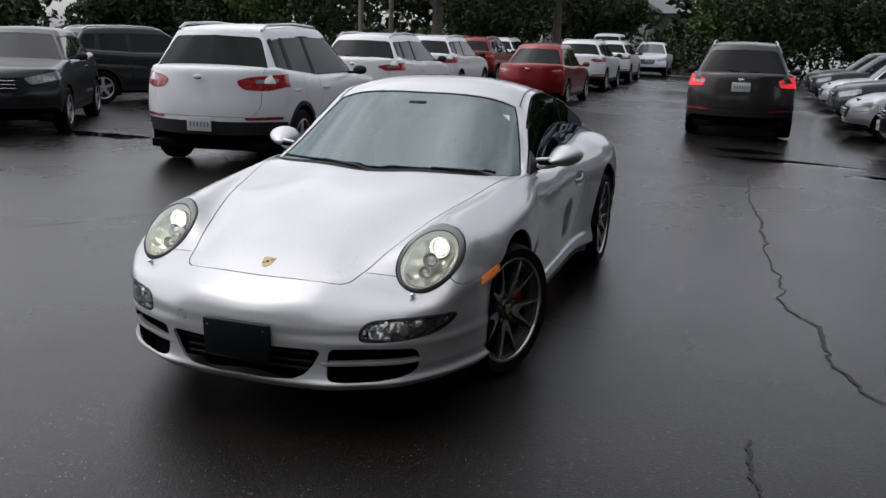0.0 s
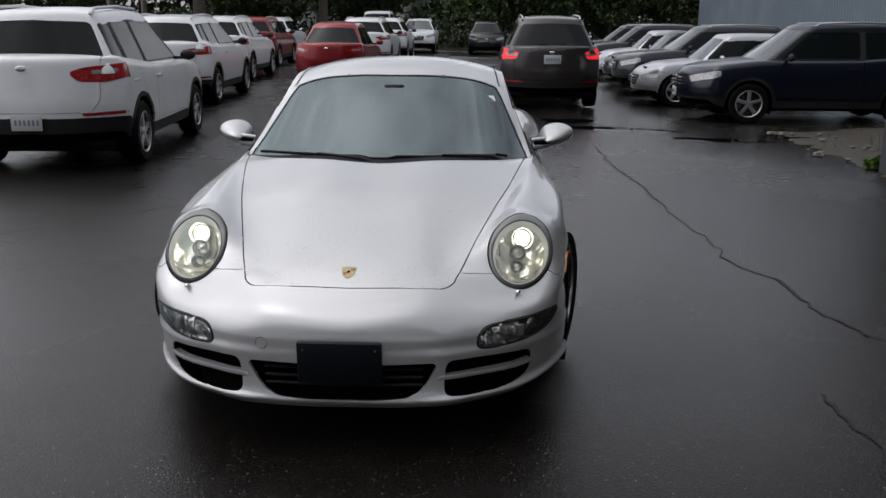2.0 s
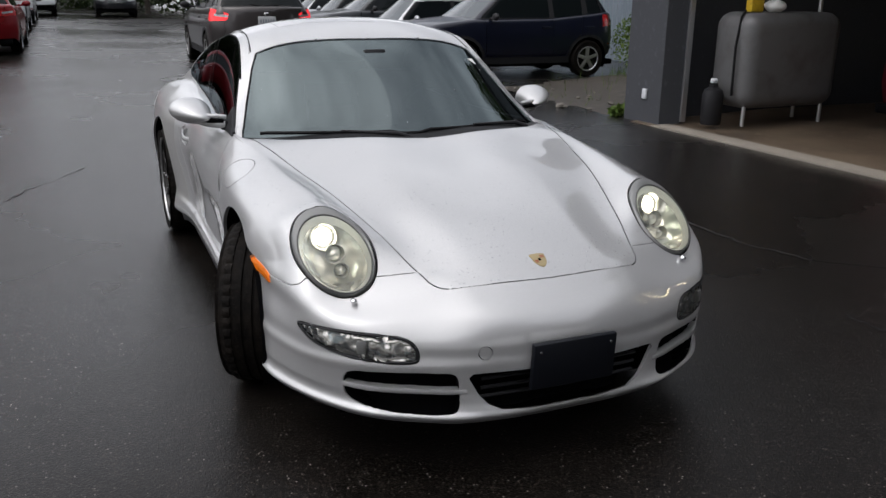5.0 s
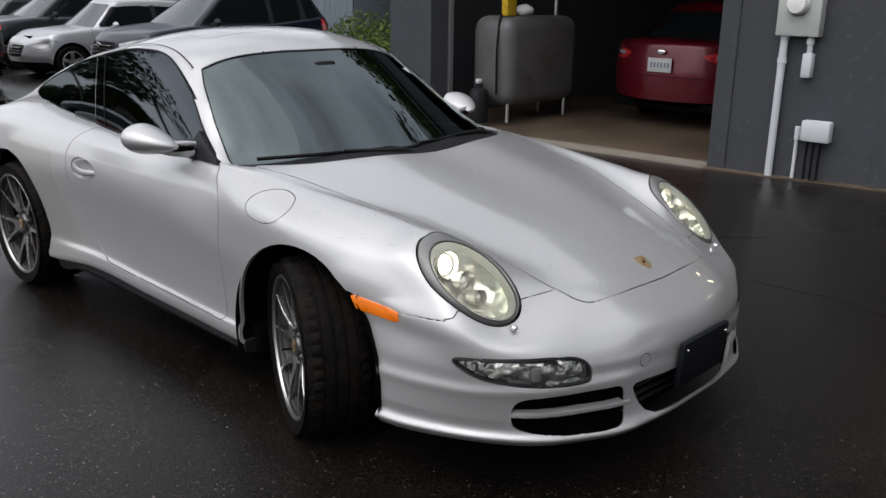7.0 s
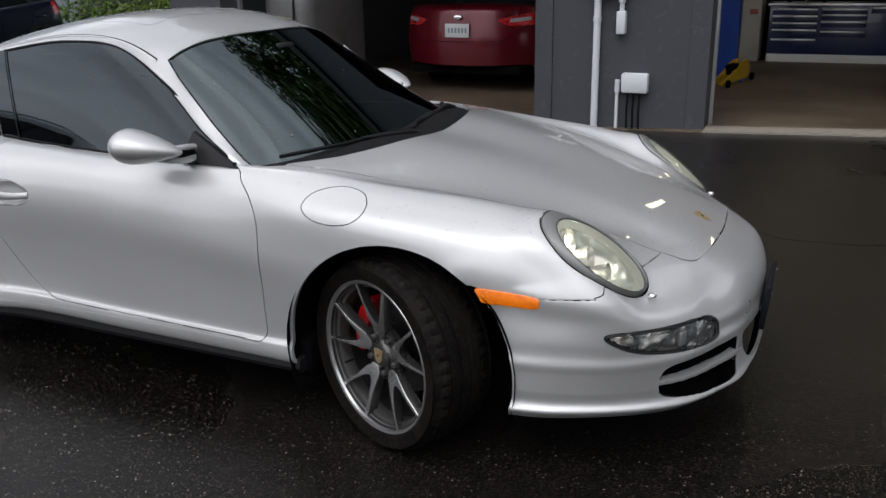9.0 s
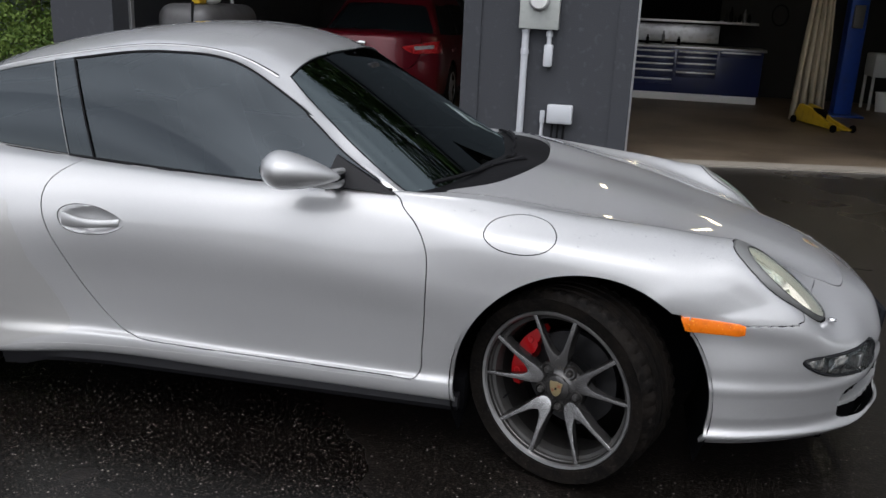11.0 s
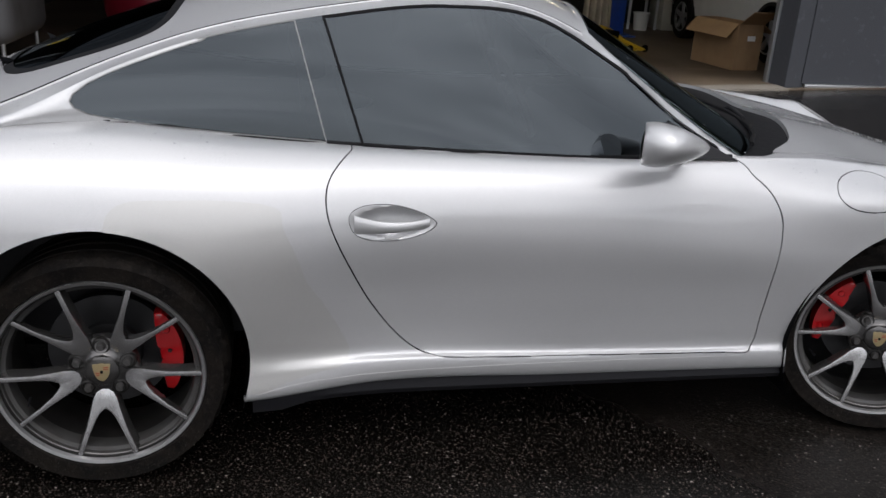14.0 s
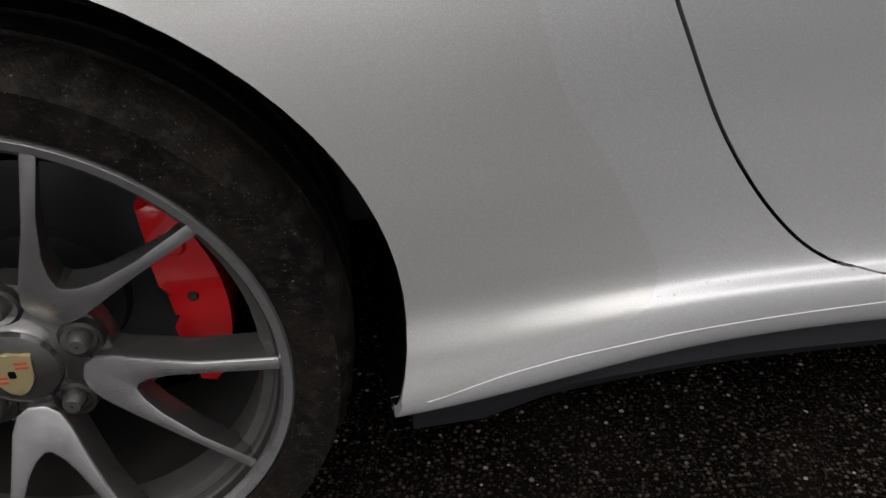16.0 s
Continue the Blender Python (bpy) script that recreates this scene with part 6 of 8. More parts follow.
box(bm, (10.12, -4.86, FZ), (10.82, -4.36, FZ + 0.03), 0.006)
part("base_plate", bm, M_BLUE, lift)
bm = bmesh.new()
box(bm, (10.24, -4.66, 1.30), (10.32, -4.52, 1.62), 0.01)
part("control_box", bm, M_TANK, lift)
copy_thing(lift, pose(-1.52, 3.46, 0))
jack = thing("floor_jack", "yellow trolley jack on the garage floor", "jack", pose(9.25, -3.82, FZ, 0, 0, 200.8))
for y in (-0.08, 0.05):
    bm = bmesh.new()
    prism(bm, rounded([(-0.02, 0.03), (0.98, 0.02), (1.05, 0.05), (0.62, 0.13), (0.30, 0.24), (0.06, 0.27), (-0.05, 0.15)], 0.03), 0.03, Matrix.Translation((0, y + 0.03, 0)) @ pose(0, 0, 0, 90), 0.006)
    part("side_plate", bm, M_YELLOW, jack)
bm = bmesh.new()
box(bm, (0.22, -0.07, 0.10), (0.50, 0.07, 0.23), 0.02)
part("lift_arm", bm, M_SHELL, jack, "black arm between the plates")
for x in (0.04, 0.96):
    for y in (-0.16, 0.12):
        bm = bmesh.new()
        turned(bm, [(0.001, 0), (0.045, 0), (0.05, 0.008), (0.05, 0.032), (0.045, 0.04), (0.001, 0.04)], 16, Matrix.Translation((x, y, 0.05)) @ pose(0, 0, 0, -90))
        part("wheel", bm, M_SHELL, jack)
copy_thing(jack, pose(8.90, -1.34, FZ, 0, 0, 168))
M_TUBE = shader("warm_tube_lamp", (1.0, 0.95, 0.8), 0.4, emit=(1.0, 0.86, 0.55), emit_power=7.0)
for y in (-2.2, -4.4):
    cl = thing("ceiling_lamp", "lit warm fluorescent batten under the garage ceiling", "lamp", pose(8.4, y, 0), "battens in the garage")
    bm = bmesh.new()
    box(bm, (-1.25, -0.06, 3.92), (1.25, 0.06, 4.2), 0.01)
    part("housing", bm, M_WHITE, cl)
    for o in (-0.03, 0.03):
        bm = bmesh.new()
        tube(bm, [(-1.2, o, 3.90), (1.2, o, 3.90)], 0.016, 8)
        part("tube", bm, M_TUBE, cl, "lit tube")
M_CLOTH = shader("cream_canvas", (0.50, 0.44, 0.33), 0.85, spots=((5, 4, 0.45, 0.75, (0.38, 0.33, 0.24)),), bumps=((25, 4, 0.01),))
bm = bmesh.new()
prev = None
for k in range(33):
    t = k / 32
    y = -4.09 + 0.34 * t
    ring = []
    for z, sp in ((0.034, 1.30), (0.9, 1.1), (1.6, 0.85), (2.4, 0.6), (2.9, 0.5)):
        ring.append(bm.verts.new((9.43 + 0.05 * math.sin(t * 26) * sp, -3.92 + (y + 3.92) * sp, z)))
    if prev:
        for i in range(4):
            bm.faces.new((prev[i], ring[i], ring[i + 1], prev[i + 1]))
    prev = ring
cl = part("hanging_cover", bm, M_CLOTH, None, "cream canvas cover hanging beside the lift post")
cl.modifiers.new("thick", "SOLIDIFY").thickness = 0.012
tagged(cl, category="cover")
sink = thing("utility_sink", "grey plastic utility sink on legs", "sink")
bm = bmesh.new()
box(bm, (11.42, -5.78, FZ + 0.52), (11.97, -5.22, FZ + 0.88), 0.03)
part("basin", bm, M_PVC, sink)
for x in (11.45, 11.93):
    for y in (-5.75, -5.25):
        bm = bmesh.new()
        box(bm, (x - 0.02, y - 0.02, FZ), (x + 0.02, y + 0.02, FZ + 0.55), 0.004)
        part("leg", bm, M_PVC, sink)
bk = thing("bucket", "white plastic bucket under the sink", "bucket", pose(11.36, -5.44, FZ))
bm = bmesh.new()
turned(bm, [(0.001, 0.0), (0.11, 0.0), (0.14, 0.28), (0.148, 0.285), (0.148, 0.30), (0.135, 0.30), (0.105, 0.02), (0.001, 0.02)], 28)
part("pail", bm, M_WHITE, bk)
M_CREAM = shader("cream_enamel", (0.55, 0.53, 0.46), 0.4, spots=((4, 4, 0.5, 0.8, (0.46, 0.43, 0.36)),))
wash = thing("washing_machine", "cream enamelled machine with a raised control panel", "appliance")
bm = bmesh.new()
box(bm, (11.45, -6.50, FZ), (12.05, -5.86, FZ + 0.92), 0.02)
part("body", bm, M_CREAM, wash)
bm = bmesh.new()
box(bm, (11.90, -6.50, FZ + 0.92), (12.05, -5.86, FZ + 1.08), 0.015)
part("control_panel", bm, M_WHITE, wash)
bm = bmesh.new()
ring = [(12.585, -3.90 + 0.13 * math.cos(a), 1.42 + 0.17 * math.sin(a)) for a in np.linspace(0, 6.283, 30)]
tube(bm, ring, 0.012, 6, cap=False)
tagged(part("hose_loop", bm, M_RUBBER, None, "black hose hung in a loop on the wall"), category="hose")
M_CARD = shader("brown_cardboard", (0.30, 0.19, 0.10), 0.8, spots=((5, 4, 0.45, 0.75, (0.25, 0.155, 0.08)),), bumps=((60, 2, 0.0008),))
cb = thing("cardboard_box", "open brown cardboard box with spread flaps", "box", pose(7.26, -4.88, 0.045, 0, 0, -83) @ Matrix.Diagonal((0.60, 1.22, 1.0, 1)))
for lo, hi in (((-0.30, -0.38, 0), (-0.29, 0.38, 0.56)), ((0.29, -0.38, 0), (0.30, 0.38, 0.56)), ((-0.29, -0.38, 0), (0.29, -0.37, 0.56)), ((-0.29, 0.37, 0), (0.29, 0.38, 0.56)), ((-0.29, -0.37, 0.0), (0.29, 0.37, 0.012))):
    bm = bmesh.new()
    box(bm, lo, hi)
    part("panel", bm, M_CARD, cb, smooth=False)
for x, y, a, b, w, l in ((-0.30, 0, 0, -62, 0.30, 0.74), (0.30, 0, 180, -40, 0.30, 0.74), (0, 0.38, -90, -75, 0.26, 0.58), (0, -0.38, 90, 70, 0.26, 0.58)):
    bm = bmesh.new()
    box(bm, (-w, -l / 2, -0.004), (0, l / 2, 0.004), 0, Matrix.Translation((x, y, 0.56)) @ pose(0, 0, 0, 0, 0, a) @ pose(0, 0, 0, 0, b * 0.55, 0))
    part("flap", bm, M_CARD, cb, smooth=False)
bm = bmesh.new()
box(bm, (-0.06, -0.388, 0.36), (0.12, -0.381, 0.42))
part("shipping_label", bm, M_WHITE, cb, "small white label")


# ---- parked vehicles ----
def paint(name, color, metal=0.3):
    return shader(name, color, 0.32, metal, 0.5, 0.05, spots=((3.0, 4, 0.45, 0.8, tuple(c * 0.9 for c in color)),))


M_WHITE_PAINT = paint("white_car_paint", (0.74, 0.75, 0.76), 0.0)
M_RED_PAINT = paint("red_car_paint", (0.21, 0.005, 0.009), 0.35)
M_GREY_PAINT = paint("charcoal_car_paint", (0.034, 0.029, 0.029), 0.4)
M_BLACK_PAINT = paint("black_car_paint", (0.010, 0.011, 0.014), 0.3)
M_NAVY_PAINT = paint("navy_car_paint", (0.003, 0.005, 0.016), 0.3)
M_SLATE_PAINT = paint("slate_car_paint", (0.020, 0.024, 0.029), 0.4)
M_SILVER_PAINT = paint("silver_car_paint", (0.46, 0.47, 0.49), 0.5)
M_MAROON_PAINT = paint("dark_red_car_paint", (0.10, 0.003, 0.009), 0.35)
M_CLADDING = shader("grey_black_cladding", (0.016, 0.016, 0.0175), 0.6, spec=0.3, bumps=((250, 2, 0.0005),))
M_TAIL = shader("red_lamp_lens", (0.34, 0.010, 0.014), 0.2, coat=0.8, spots=((18, 2, 0.48, 0.62, (0.16, 0.006, 0.008)), (60, 2, 0.5, 0.7, (0.55, 0.06, 0.06))))
M_TAIL_LIT = shader("lit_red_lamp", (0.6, 0.02, 0.02), 0.2, emit=(1.0, 0.04, 0.05), emit_power=0.45, spots=((22, 2, 0.45, 0.6, (0.22, 0.01, 0.012)),))
M_HEAD = shader("headlamp_glass", (0.38, 0.39, 0.40), 0.22, 0.3, coat=0.7, spots=((35, 3, 0.45, 0.7, (0.18, 0.18, 0.19)),))
M_CAR_GLASS = shader("dark_car_glass", (0.006, 0.008, 0.009), 0.03, 0.0, 0.0, spec=0.2)
# windscreen glass with the sky's reflection lightened into its base colour
M_CAR_GLASS_SHEEN = shader("car_glass_painted_sheen", (0.07, 0.08, 0.085), 0.05, 0.0, 0.0, spec=0.8)
M_NUMBER = shader("number_plate", (0.46, 0.47, 0.48), 0.5)
M_NUMBER_BAR = shader("plate_marking", (0.15, 0.17, 0.21), 0.5)
M_ALLOY = shader("silver_alloy_wheel", (0.50, 0.50, 0.51), 0.3, 0.85)
BODY_P, GLASS_S, GLASS_F, GLASS_B, LOWER_P, HEAD_P, TAIL_P, GRILLE_P, ARCH_P, BRIGHT_P, DOOR_F, DOOR_B, GATE_P, REVERSE_P, PILLAR_P, MARK_P = range(40, 56)


def box_sheet(nx, ny, nz, shape, rounds, bottom=False):
    """A half box of quads (x 0..1, y -1..1, z 0..1), bent by shape and eased by some rounds of smoothing."""
    x, y, z = np.linspace(0, 1, nx), np.linspace(-1, 1, ny), np.linspace(0, 1, nz)
    g = []
    Y, Z = np.meshgrid(y, z, indexing="ij")
    g.append(np.stack([np.ones_like(Y), Y, Z], -1))
    X, Y = np.meshgrid(x, y, indexing="ij")
    g.append(np.stack([X, Y, np.ones_like(X)], -1))
    X, Z = np.meshgrid(x, z, indexing="ij")
    g.append(np.stack([X, -np.ones_like(X), Z], -1))
    g.append(np.stack([X, np.ones_like(X), Z], -1)[::-1])
    out = []
    for k in g:
        p = k.reshape(-1, 3)
        out.append(np.stack(shape(p[:, 0], p[:, 1], p[:, 2]), -1).reshape(k.shape))
    sh = Sheet(out)
    e = np.concatenate([sh.f[:, [i, (i + 1) % 4]] for i in range(4)])
    e = np.unique(np.sort(e, 1), axis=0)
    count = np.zeros(len(sh.v))
    np.add.at(count, e[:, 0], 1)
    np.add.at(count, e[:, 1], 1)
    low = sh.v[:, 2].min() + 1e-4
    hold = sh.v[:, 2] <= low + 1e-3
    for _ in range(rounds):
        acc = np.zeros_like(sh.v)
        np.add.at(acc, e[:, 0], sh.v[e[:, 1]])
        np.add.at(acc, e[:, 1], sh.v[e[:, 0]])
        new_v = 0.5 * sh.v + 0.5 * acc / count[:, None]
        new_v[sh.fixed, 0] = 0
        new_v[hold, 2] = sh.v[hold, 2]
        sh.v = new_v
    sh.normals()
    return sh


def far_wheel(radius, width, m, parent, spokes=5):
    w = new("wheel")
    w.parent, w.matrix_basis = parent, m
    h, rim = width / 2, radius * 0.66
    bm = bmesh.new()
    turned(bm, [(rim, -h), (radius - 0.03, -h - 0.004), (radius, -h + 0.03), (radius, h - 0.03), (radius - 0.03, h + 0.004), (rim, h)], 32)
    part("tyre", bm, M_TYRE, w)
    bm = bmesh.new()
    turned(bm, [(rim, h - 0.004), (rim - 0.015, h - 0.008), (rim - 0.025, h - 0.04), (rim - 0.03, -h * 0.2), (0.001, -h * 0.2)], 32)
    r = part("rim", bm, M_RIM_DARK, w)
    bm = bmesh.new()
    turned(bm, [(rim + 0.004, h), (rim - 0.006, h + 0.003), (rim - 0.018, h - 0.006)], 32)
    for k in range(spokes):
        box(bm, (0.03, -0.032, h - 0.045), (rim - 0.008, 0.032, h - 0.012), 0.006, Matrix.Rotation(2 * math.pi * k / spokes + math.pi / 2, 4, "Z"))
    turned(bm, [(0.001, h - 0.006), (0.055, h - 0.010), (0.065, h - 0.04)], 20)
    part("spoke_star", bm, M_ALLOY, w)
    return w


def vehicle(name, label, m, length=4.45, width=1.85, height=1.66, base=2.64, front=0.92, paint_m=None, hood_z=1.02, belt_z=1.08, nose_z=0.78,
            cowl=0.62, roof_front=0.05, roof_back=0.86, tail_rake=0.30, tail_top=None, wheel_r=0.345, clad=True, rails=True, lit=False,
            tail_form="wedge", grille="bars", plate=(True, False), glass=None, plate_z=None, clad_back=0.50, group="parked cars", boot=0.0, top_w=0.63, category="car"):
    """A parked vehicle that faces -y; the origin lies on the ground midway between the axles."""
    car = thing(name, label, category, m, group)
    glass = glass or M_CAR_GLASS
    y_nose, y_tail = -base / 2 - front, length - base / 2 - front
    y_cowl = y_nose + cowl * 2
    y_mid, half = (y_nose + y_tail) / 2, length / 2
    z_low = 0.28 if clad else 0.20
    tail_z = tail_top or belt_z + 0.02
    prof_y = [y_nose, y_nose + 0.12, y_nose + 0.55, y_cowl, 0.5, y_tail - 0.35, y_tail]
    prof_z = [nose_z - 0.04, nose_z + 0.05, hood_z - 0.05, belt_z - 0.01, belt_z, tail_z, tail_z - 0.03]

    def low_shape(x, y, z):
        yy = y_mid + y * half
        ztop = np.interp(yy, prof_y, prof_z)
        end = np.clip((np.abs(y) - 0.70) / 0.30, 0, 1)
        bow = 0.38 * x**2.4 * end**1.4
        yy = yy - np.sign(y) * bow
        yy = yy - np.sign(y) * end**3 * (0.05 * np.abs(z - 0.42) ** 1.3 * 2)
        w = width / 2 * (1 - 0.13 * np.clip(z - 0.62, 0, 1) ** 1.5 * 2.2 - 0.05 * np.clip(0.30 - z, 0, 1) / 0.30)
        w = w * (1 - 0.045 * end**2)
        low = z_low + 0.11 * end**2
        zz = low + (ztop - low) * z + 0.03 * (1 - x**2) * z**4
        return x * w, yy, zz

    sh = box_sheet(30, 104, 30, low_shape, 11)
    sh.label[:] = BODY_P
    y_f, y_r = -base / 2, base / 2
    for cy in (y_f, y_r):
        ra = wheel_r + 0.055
        sh.cut([(cy + ra * math.cos(a), wheel_r + ra * math.sin(a)) for a in (2 * math.pi * k / 40 for k in range(40))], (1, 2), ARCH_P, where=lambda q: q[:, 0] > width * 0.36)
    if clad:
        sh.cut([(y_nose - 1, 0.0), (y_tail + 1, 0.0), (y_tail + 1, clad_back), (y_r + 0.43, clad_back - 0.01), (y_r + 0.40, 0.40), (y_f - 0.40, 0.40), (y_f - 0.43, 0.46), (y_nose - 1, 0.44)], (1, 2), LOWER_P, of=[BODY_P])
        for cy in (y_f, y_r):
            ra = wheel_r + 0.105
            sh.cut([(cy + ra * math.cos(a), wheel_r + ra * math.sin(a)) for a in (2 * math.pi * k / 40 for k in range(40))], (1, 2), LOWER_P, of=[BODY_P], where=lambda q: q[:, 0] > width * 0.36)
    else:
        sh.cut([(y_nose - 1, 0.0), (y_tail + 1, 0.0), (y_tail + 1, 0.29), (y_nose - 1, 0.27)], (1, 2), LOWER_P, of=[BODY_P])
    w2 = width / 2
    at_tail, at_nose = (lambda q: q[:, 1] > y_tail - 0.55), (lambda q: q[:, 1] < y_nose + 0.55)
    if tail_form == "wedge":
        tail = [(w2 * 0.45, tail_z - 0.16), (w2 * 0.60, tail_z - 0.115), (w2 * 1.02, tail_z - 0.07), (w2 * 1.02, tail_z - 0.21), (w2 * 0.80, tail_z - 0.265), (w2 * 0.55, tail_z - 0.25)]
    elif tail_form == "round":
        tail = [(w2 * 0.64, tail_z - 0.13), (w2 * 0.84, tail_z - 0.06), (w2 * 1.02, tail_z - 0.03), (w2 * 1.02, tail_z - 0.25), (w2 * 0.70, tail_z - 0.235)]
    else:
        tail = [(w2 * 0.50, tail_z - 0.15), (w2 * 0.80, tail_z - 0.10), (w2 * 1.02, tail_z - 0.07), (w2 * 1.02, tail_z - 0.22), (w2 * 0.66, tail_z - 0.23)]
    # doors and tailgate, each with its gap
    low_z = 0.43 if clad else 0.31
    pil_d = (2 * y_cowl - 0.20 + (cowl * 1.05 if boot or not clad else 0.85)) / 2 + (y_tail - 0.06 - boot - y_cowl) * 0.42
    on_side = lambda q: q[:, 0] > width * 0.33
    sh.cut([(y_f + wheel_r + 0.13, low_z), (pil_d, low_z), (pil_d, 2.0), (y_f + wheel_r + 0.10, 2.0)], (1, 2), DOOR_F, of=[BODY_P], where=on_side)
    sh.cut([(pil_d, low_z), (y_r - wheel_r - 0.14, low_z), (y_r - wheel_r - 0.06, 0.60), (y_r - 0.16, 0.82), (y_r - 0.05, 2.0), (pil_d, 2.0)], (1, 2), DOOR_B, of=[BODY_P], where=on_side)
    gate_z = (clad_back + 0.05 if clad else 0.62)
    sh.cut(rounded([(-0.3, gate_z), (w2 * 0.64, gate_z), (w2 * 0.74, gate_z + 0.12), (w2 * 0.76, 2.0), (-0.3, 2.0)], 0.05), (0, 2), GATE_P, of=[BODY_P], where=at_tail)
    sh.cut(rounded(tail, 0.04), (0, 2), TAIL_P, of=[BODY_P, GATE_P, DOOR_B], where=at_tail)
    inner = [(w2 * 0.66, tail_z - 0.145), (w2 * 0.90, tail_z - 0.125), (w2 * 0.90, tail_z - 0.165), (w2 * 0.68, tail_z - 0.185)]
    sh.cut(rounded(inner, 0.01), (0, 2), REVERSE_P, of=[TAIL_P], where=at_tail)
    if clad:
        sh.cut(rounded([(w2 * 0.56, clad_back + 0.012), (w2 * 0.97, clad_back + 0.022), (w2 * 0.97, clad_back + 0.052), (w2 * 0.56, clad_back + 0.042)], 0.008), (0, 2), MARK_P, of=[BODY_P, GATE_P], where=at_tail)
    head = [(w2 * 0.48, nose_z - 0.075), (w2 * 0.98, nose_z + 0.04), (w2 * 0.98, nose_z - 0.09), (w2 * 0.60, nose_z - 0.17)]
    sh.cut(rounded(head, 0.03), (0, 2), HEAD_P, of=[BODY_P], where=at_nose)
    sh.cut(rounded([(-0.1, nose_z - 0.06), (w2 * 0.45, nose_z - 0.07), (w2 * 0.38, nose_z - 0.27), (-0.1, nose_z - 0.30)], 0.03), (0, 2), GRILLE_P, of=[BODY_P, LOWER_P], where=at_nose)

    def sheet_of(nm, labels, mat, lab="", lift=0.0, sides=(1, -1), src=None, gap=0.0, lip=0.0):
        v, f = half_mesh(src or sh, labels, gap, lip, lift, sides)
        return piece(nm, v, f, mat, car, lab) if len(v) else None

    sheet_of("body", [BODY_P], paint_m, gap=0.003, lip=0.02)
    sheet_of("tailgate", [GATE_P], paint_m, gap=0.004, lip=0.02)
    for s in (1, -1):
        sheet_of("front_door", [DOOR_F], paint_m, sides=(s,), gap=0.004, lip=0.02)
        sheet_of("rear_door", [DOOR_B], paint_m, sides=(s,), gap=0.004, lip=0.02)
        sheet_of("reversing_lamp", [REVERSE_P], M_HEAD, "pale lens in the tail lamp", 0.007, (s,))
    sheet_of("inner_body", [BODY_P, GATE_P, DOOR_F, DOOR_B], M_SHELL, "", -0.024)
    sheet_of("lower_cladding", [LOWER_P], M_CLADDING, "unpainted dark lower trim", 0.004 if clad else 0.0)
    for s in (1, -1):
        sheet_of("tail_lamp", [TAIL_P], M_TAIL_LIT if lit else M_TAIL, "lit red tail lamp" if lit else "red tail lamp", 0.006, (s,), lip=0.01)
        sheet_of("bumper_reflector", [MARK_P], M_TAIL, "narrow red reflector", 0.005, (s,), lip=0.006)
        sheet_of("headlamp", [HEAD_P], M_HEAD, "clear headlamp", 0.004, (s,), lip=0.01)
    sheet_of("grille", [GRILLE_P], M_CLADDING, "dark grille", -0.02)
    if grille == "bars":
        for k in range(3):
            bm = bmesh.new()
            z = nose_z - 0.105 - 0.055 * k
            box(bm, (-w2 * 0.40, y_nose - 0.012, z - 0.008), (w2 * 0.40, y_nose + 0.06, z + 0.008), 0.004)
            part("grille_bar", bm, M_CHROME, car)
    bm = bmesh.new()
    bmesh.ops.create_uvsphere(bm, u_segments=16, v_segments=8, radius=1.0, matrix=Matrix.Translation((0, y_nose + 0.0, nose_z - 0.10)) @ Matrix.Diagonal((0.075, 0.012, 0.038, 1)))
    part("badge", bm, M_CHROME, car)
    bm = bmesh.new()
    bmesh.ops.create_uvsphere(bm, u_segments=16, v_segments=8, radius=1.0, matrix=Matrix.Translation((0, y_tail + 0.004, tail_z - 0.12)) @ Matrix.Diagonal((0.055, 0.007, 0.028, 1)))
    part("badge", bm, M_CHROME, car)
    for there, y, z, s in ((plate[0], y_tail + 0.012, plate_z or (0.54 if clad else tail_z - 0.27), 1), (plate[1], y_nose - 0.018, 0.50, -1)):
        if there:
            bm = bmesh.new()
            box(bm, (-0.155, y - 0.006, z - 0.08), (0.155, y + 0.006, z + 0.08), 0.004)
            np_ = part("number_plate", bm, M_NUMBER, car, "white number plate")
            bm = bmesh.new()
            for k in range(6):
                box(bm, (-0.125 + 0.044 * k, y - 0.008, z - 0.028), (-0.103 + 0.044 * k, y + 0.008, z + 0.03))
            part("plate_marking", bm, M_NUMBER_BAR, np_, "plain dark bars")
    # cabin
    b0, b1 = y_cowl - 0.10, y_tail - 0.16 - boot
    t0, t1 = b0 + (cowl * 1.05 if boot or not clad else 0.85), b1 - tail_rake
    roof_z = height - (0.04 if rails else 0.0)

    def cab_shape(x, y, z):
        s = (y + 1) / 2
        yy = (b0 + (b1 - b0) * s) * (1 - z) + (t0 + (t1 - t0) * s) * z
        end = np.clip((np.abs(y) - 0.80) / 0.20, 0, 1)
        w = (w2 * 0.91) * (1 - z) + w2 * top_w * z
        w = w * (1 - 0.05 * end**2)
        yy = yy - np.sign(y) * 0.10 * x**2 * end
        base_z = belt_z - 0.06
        arc = 0.055 * (1 - ((s - 0.42) / 0.58) ** 2) - 0.05
        zz = base_z + (roof_z + arc * 1.0 - base_z) * z + 0.035 * (1 - x**2) * z
        return x * w, yy, zz

    cab = box_sheet(24, 70, 22, cab_shape, 8)
    cab.label[:] = BODY_P
    rise = roof_z - belt_z
    zb, zt = belt_z + 0.02, roof_z - 0.13

    def along(s, z):
        k = (z - belt_z + 0.06) / (roof_z - belt_z + 0.06)
        return (b0 + (b1 - b0) * s) * (1 - k) + (t0 + (t1 - t0) * s) * k

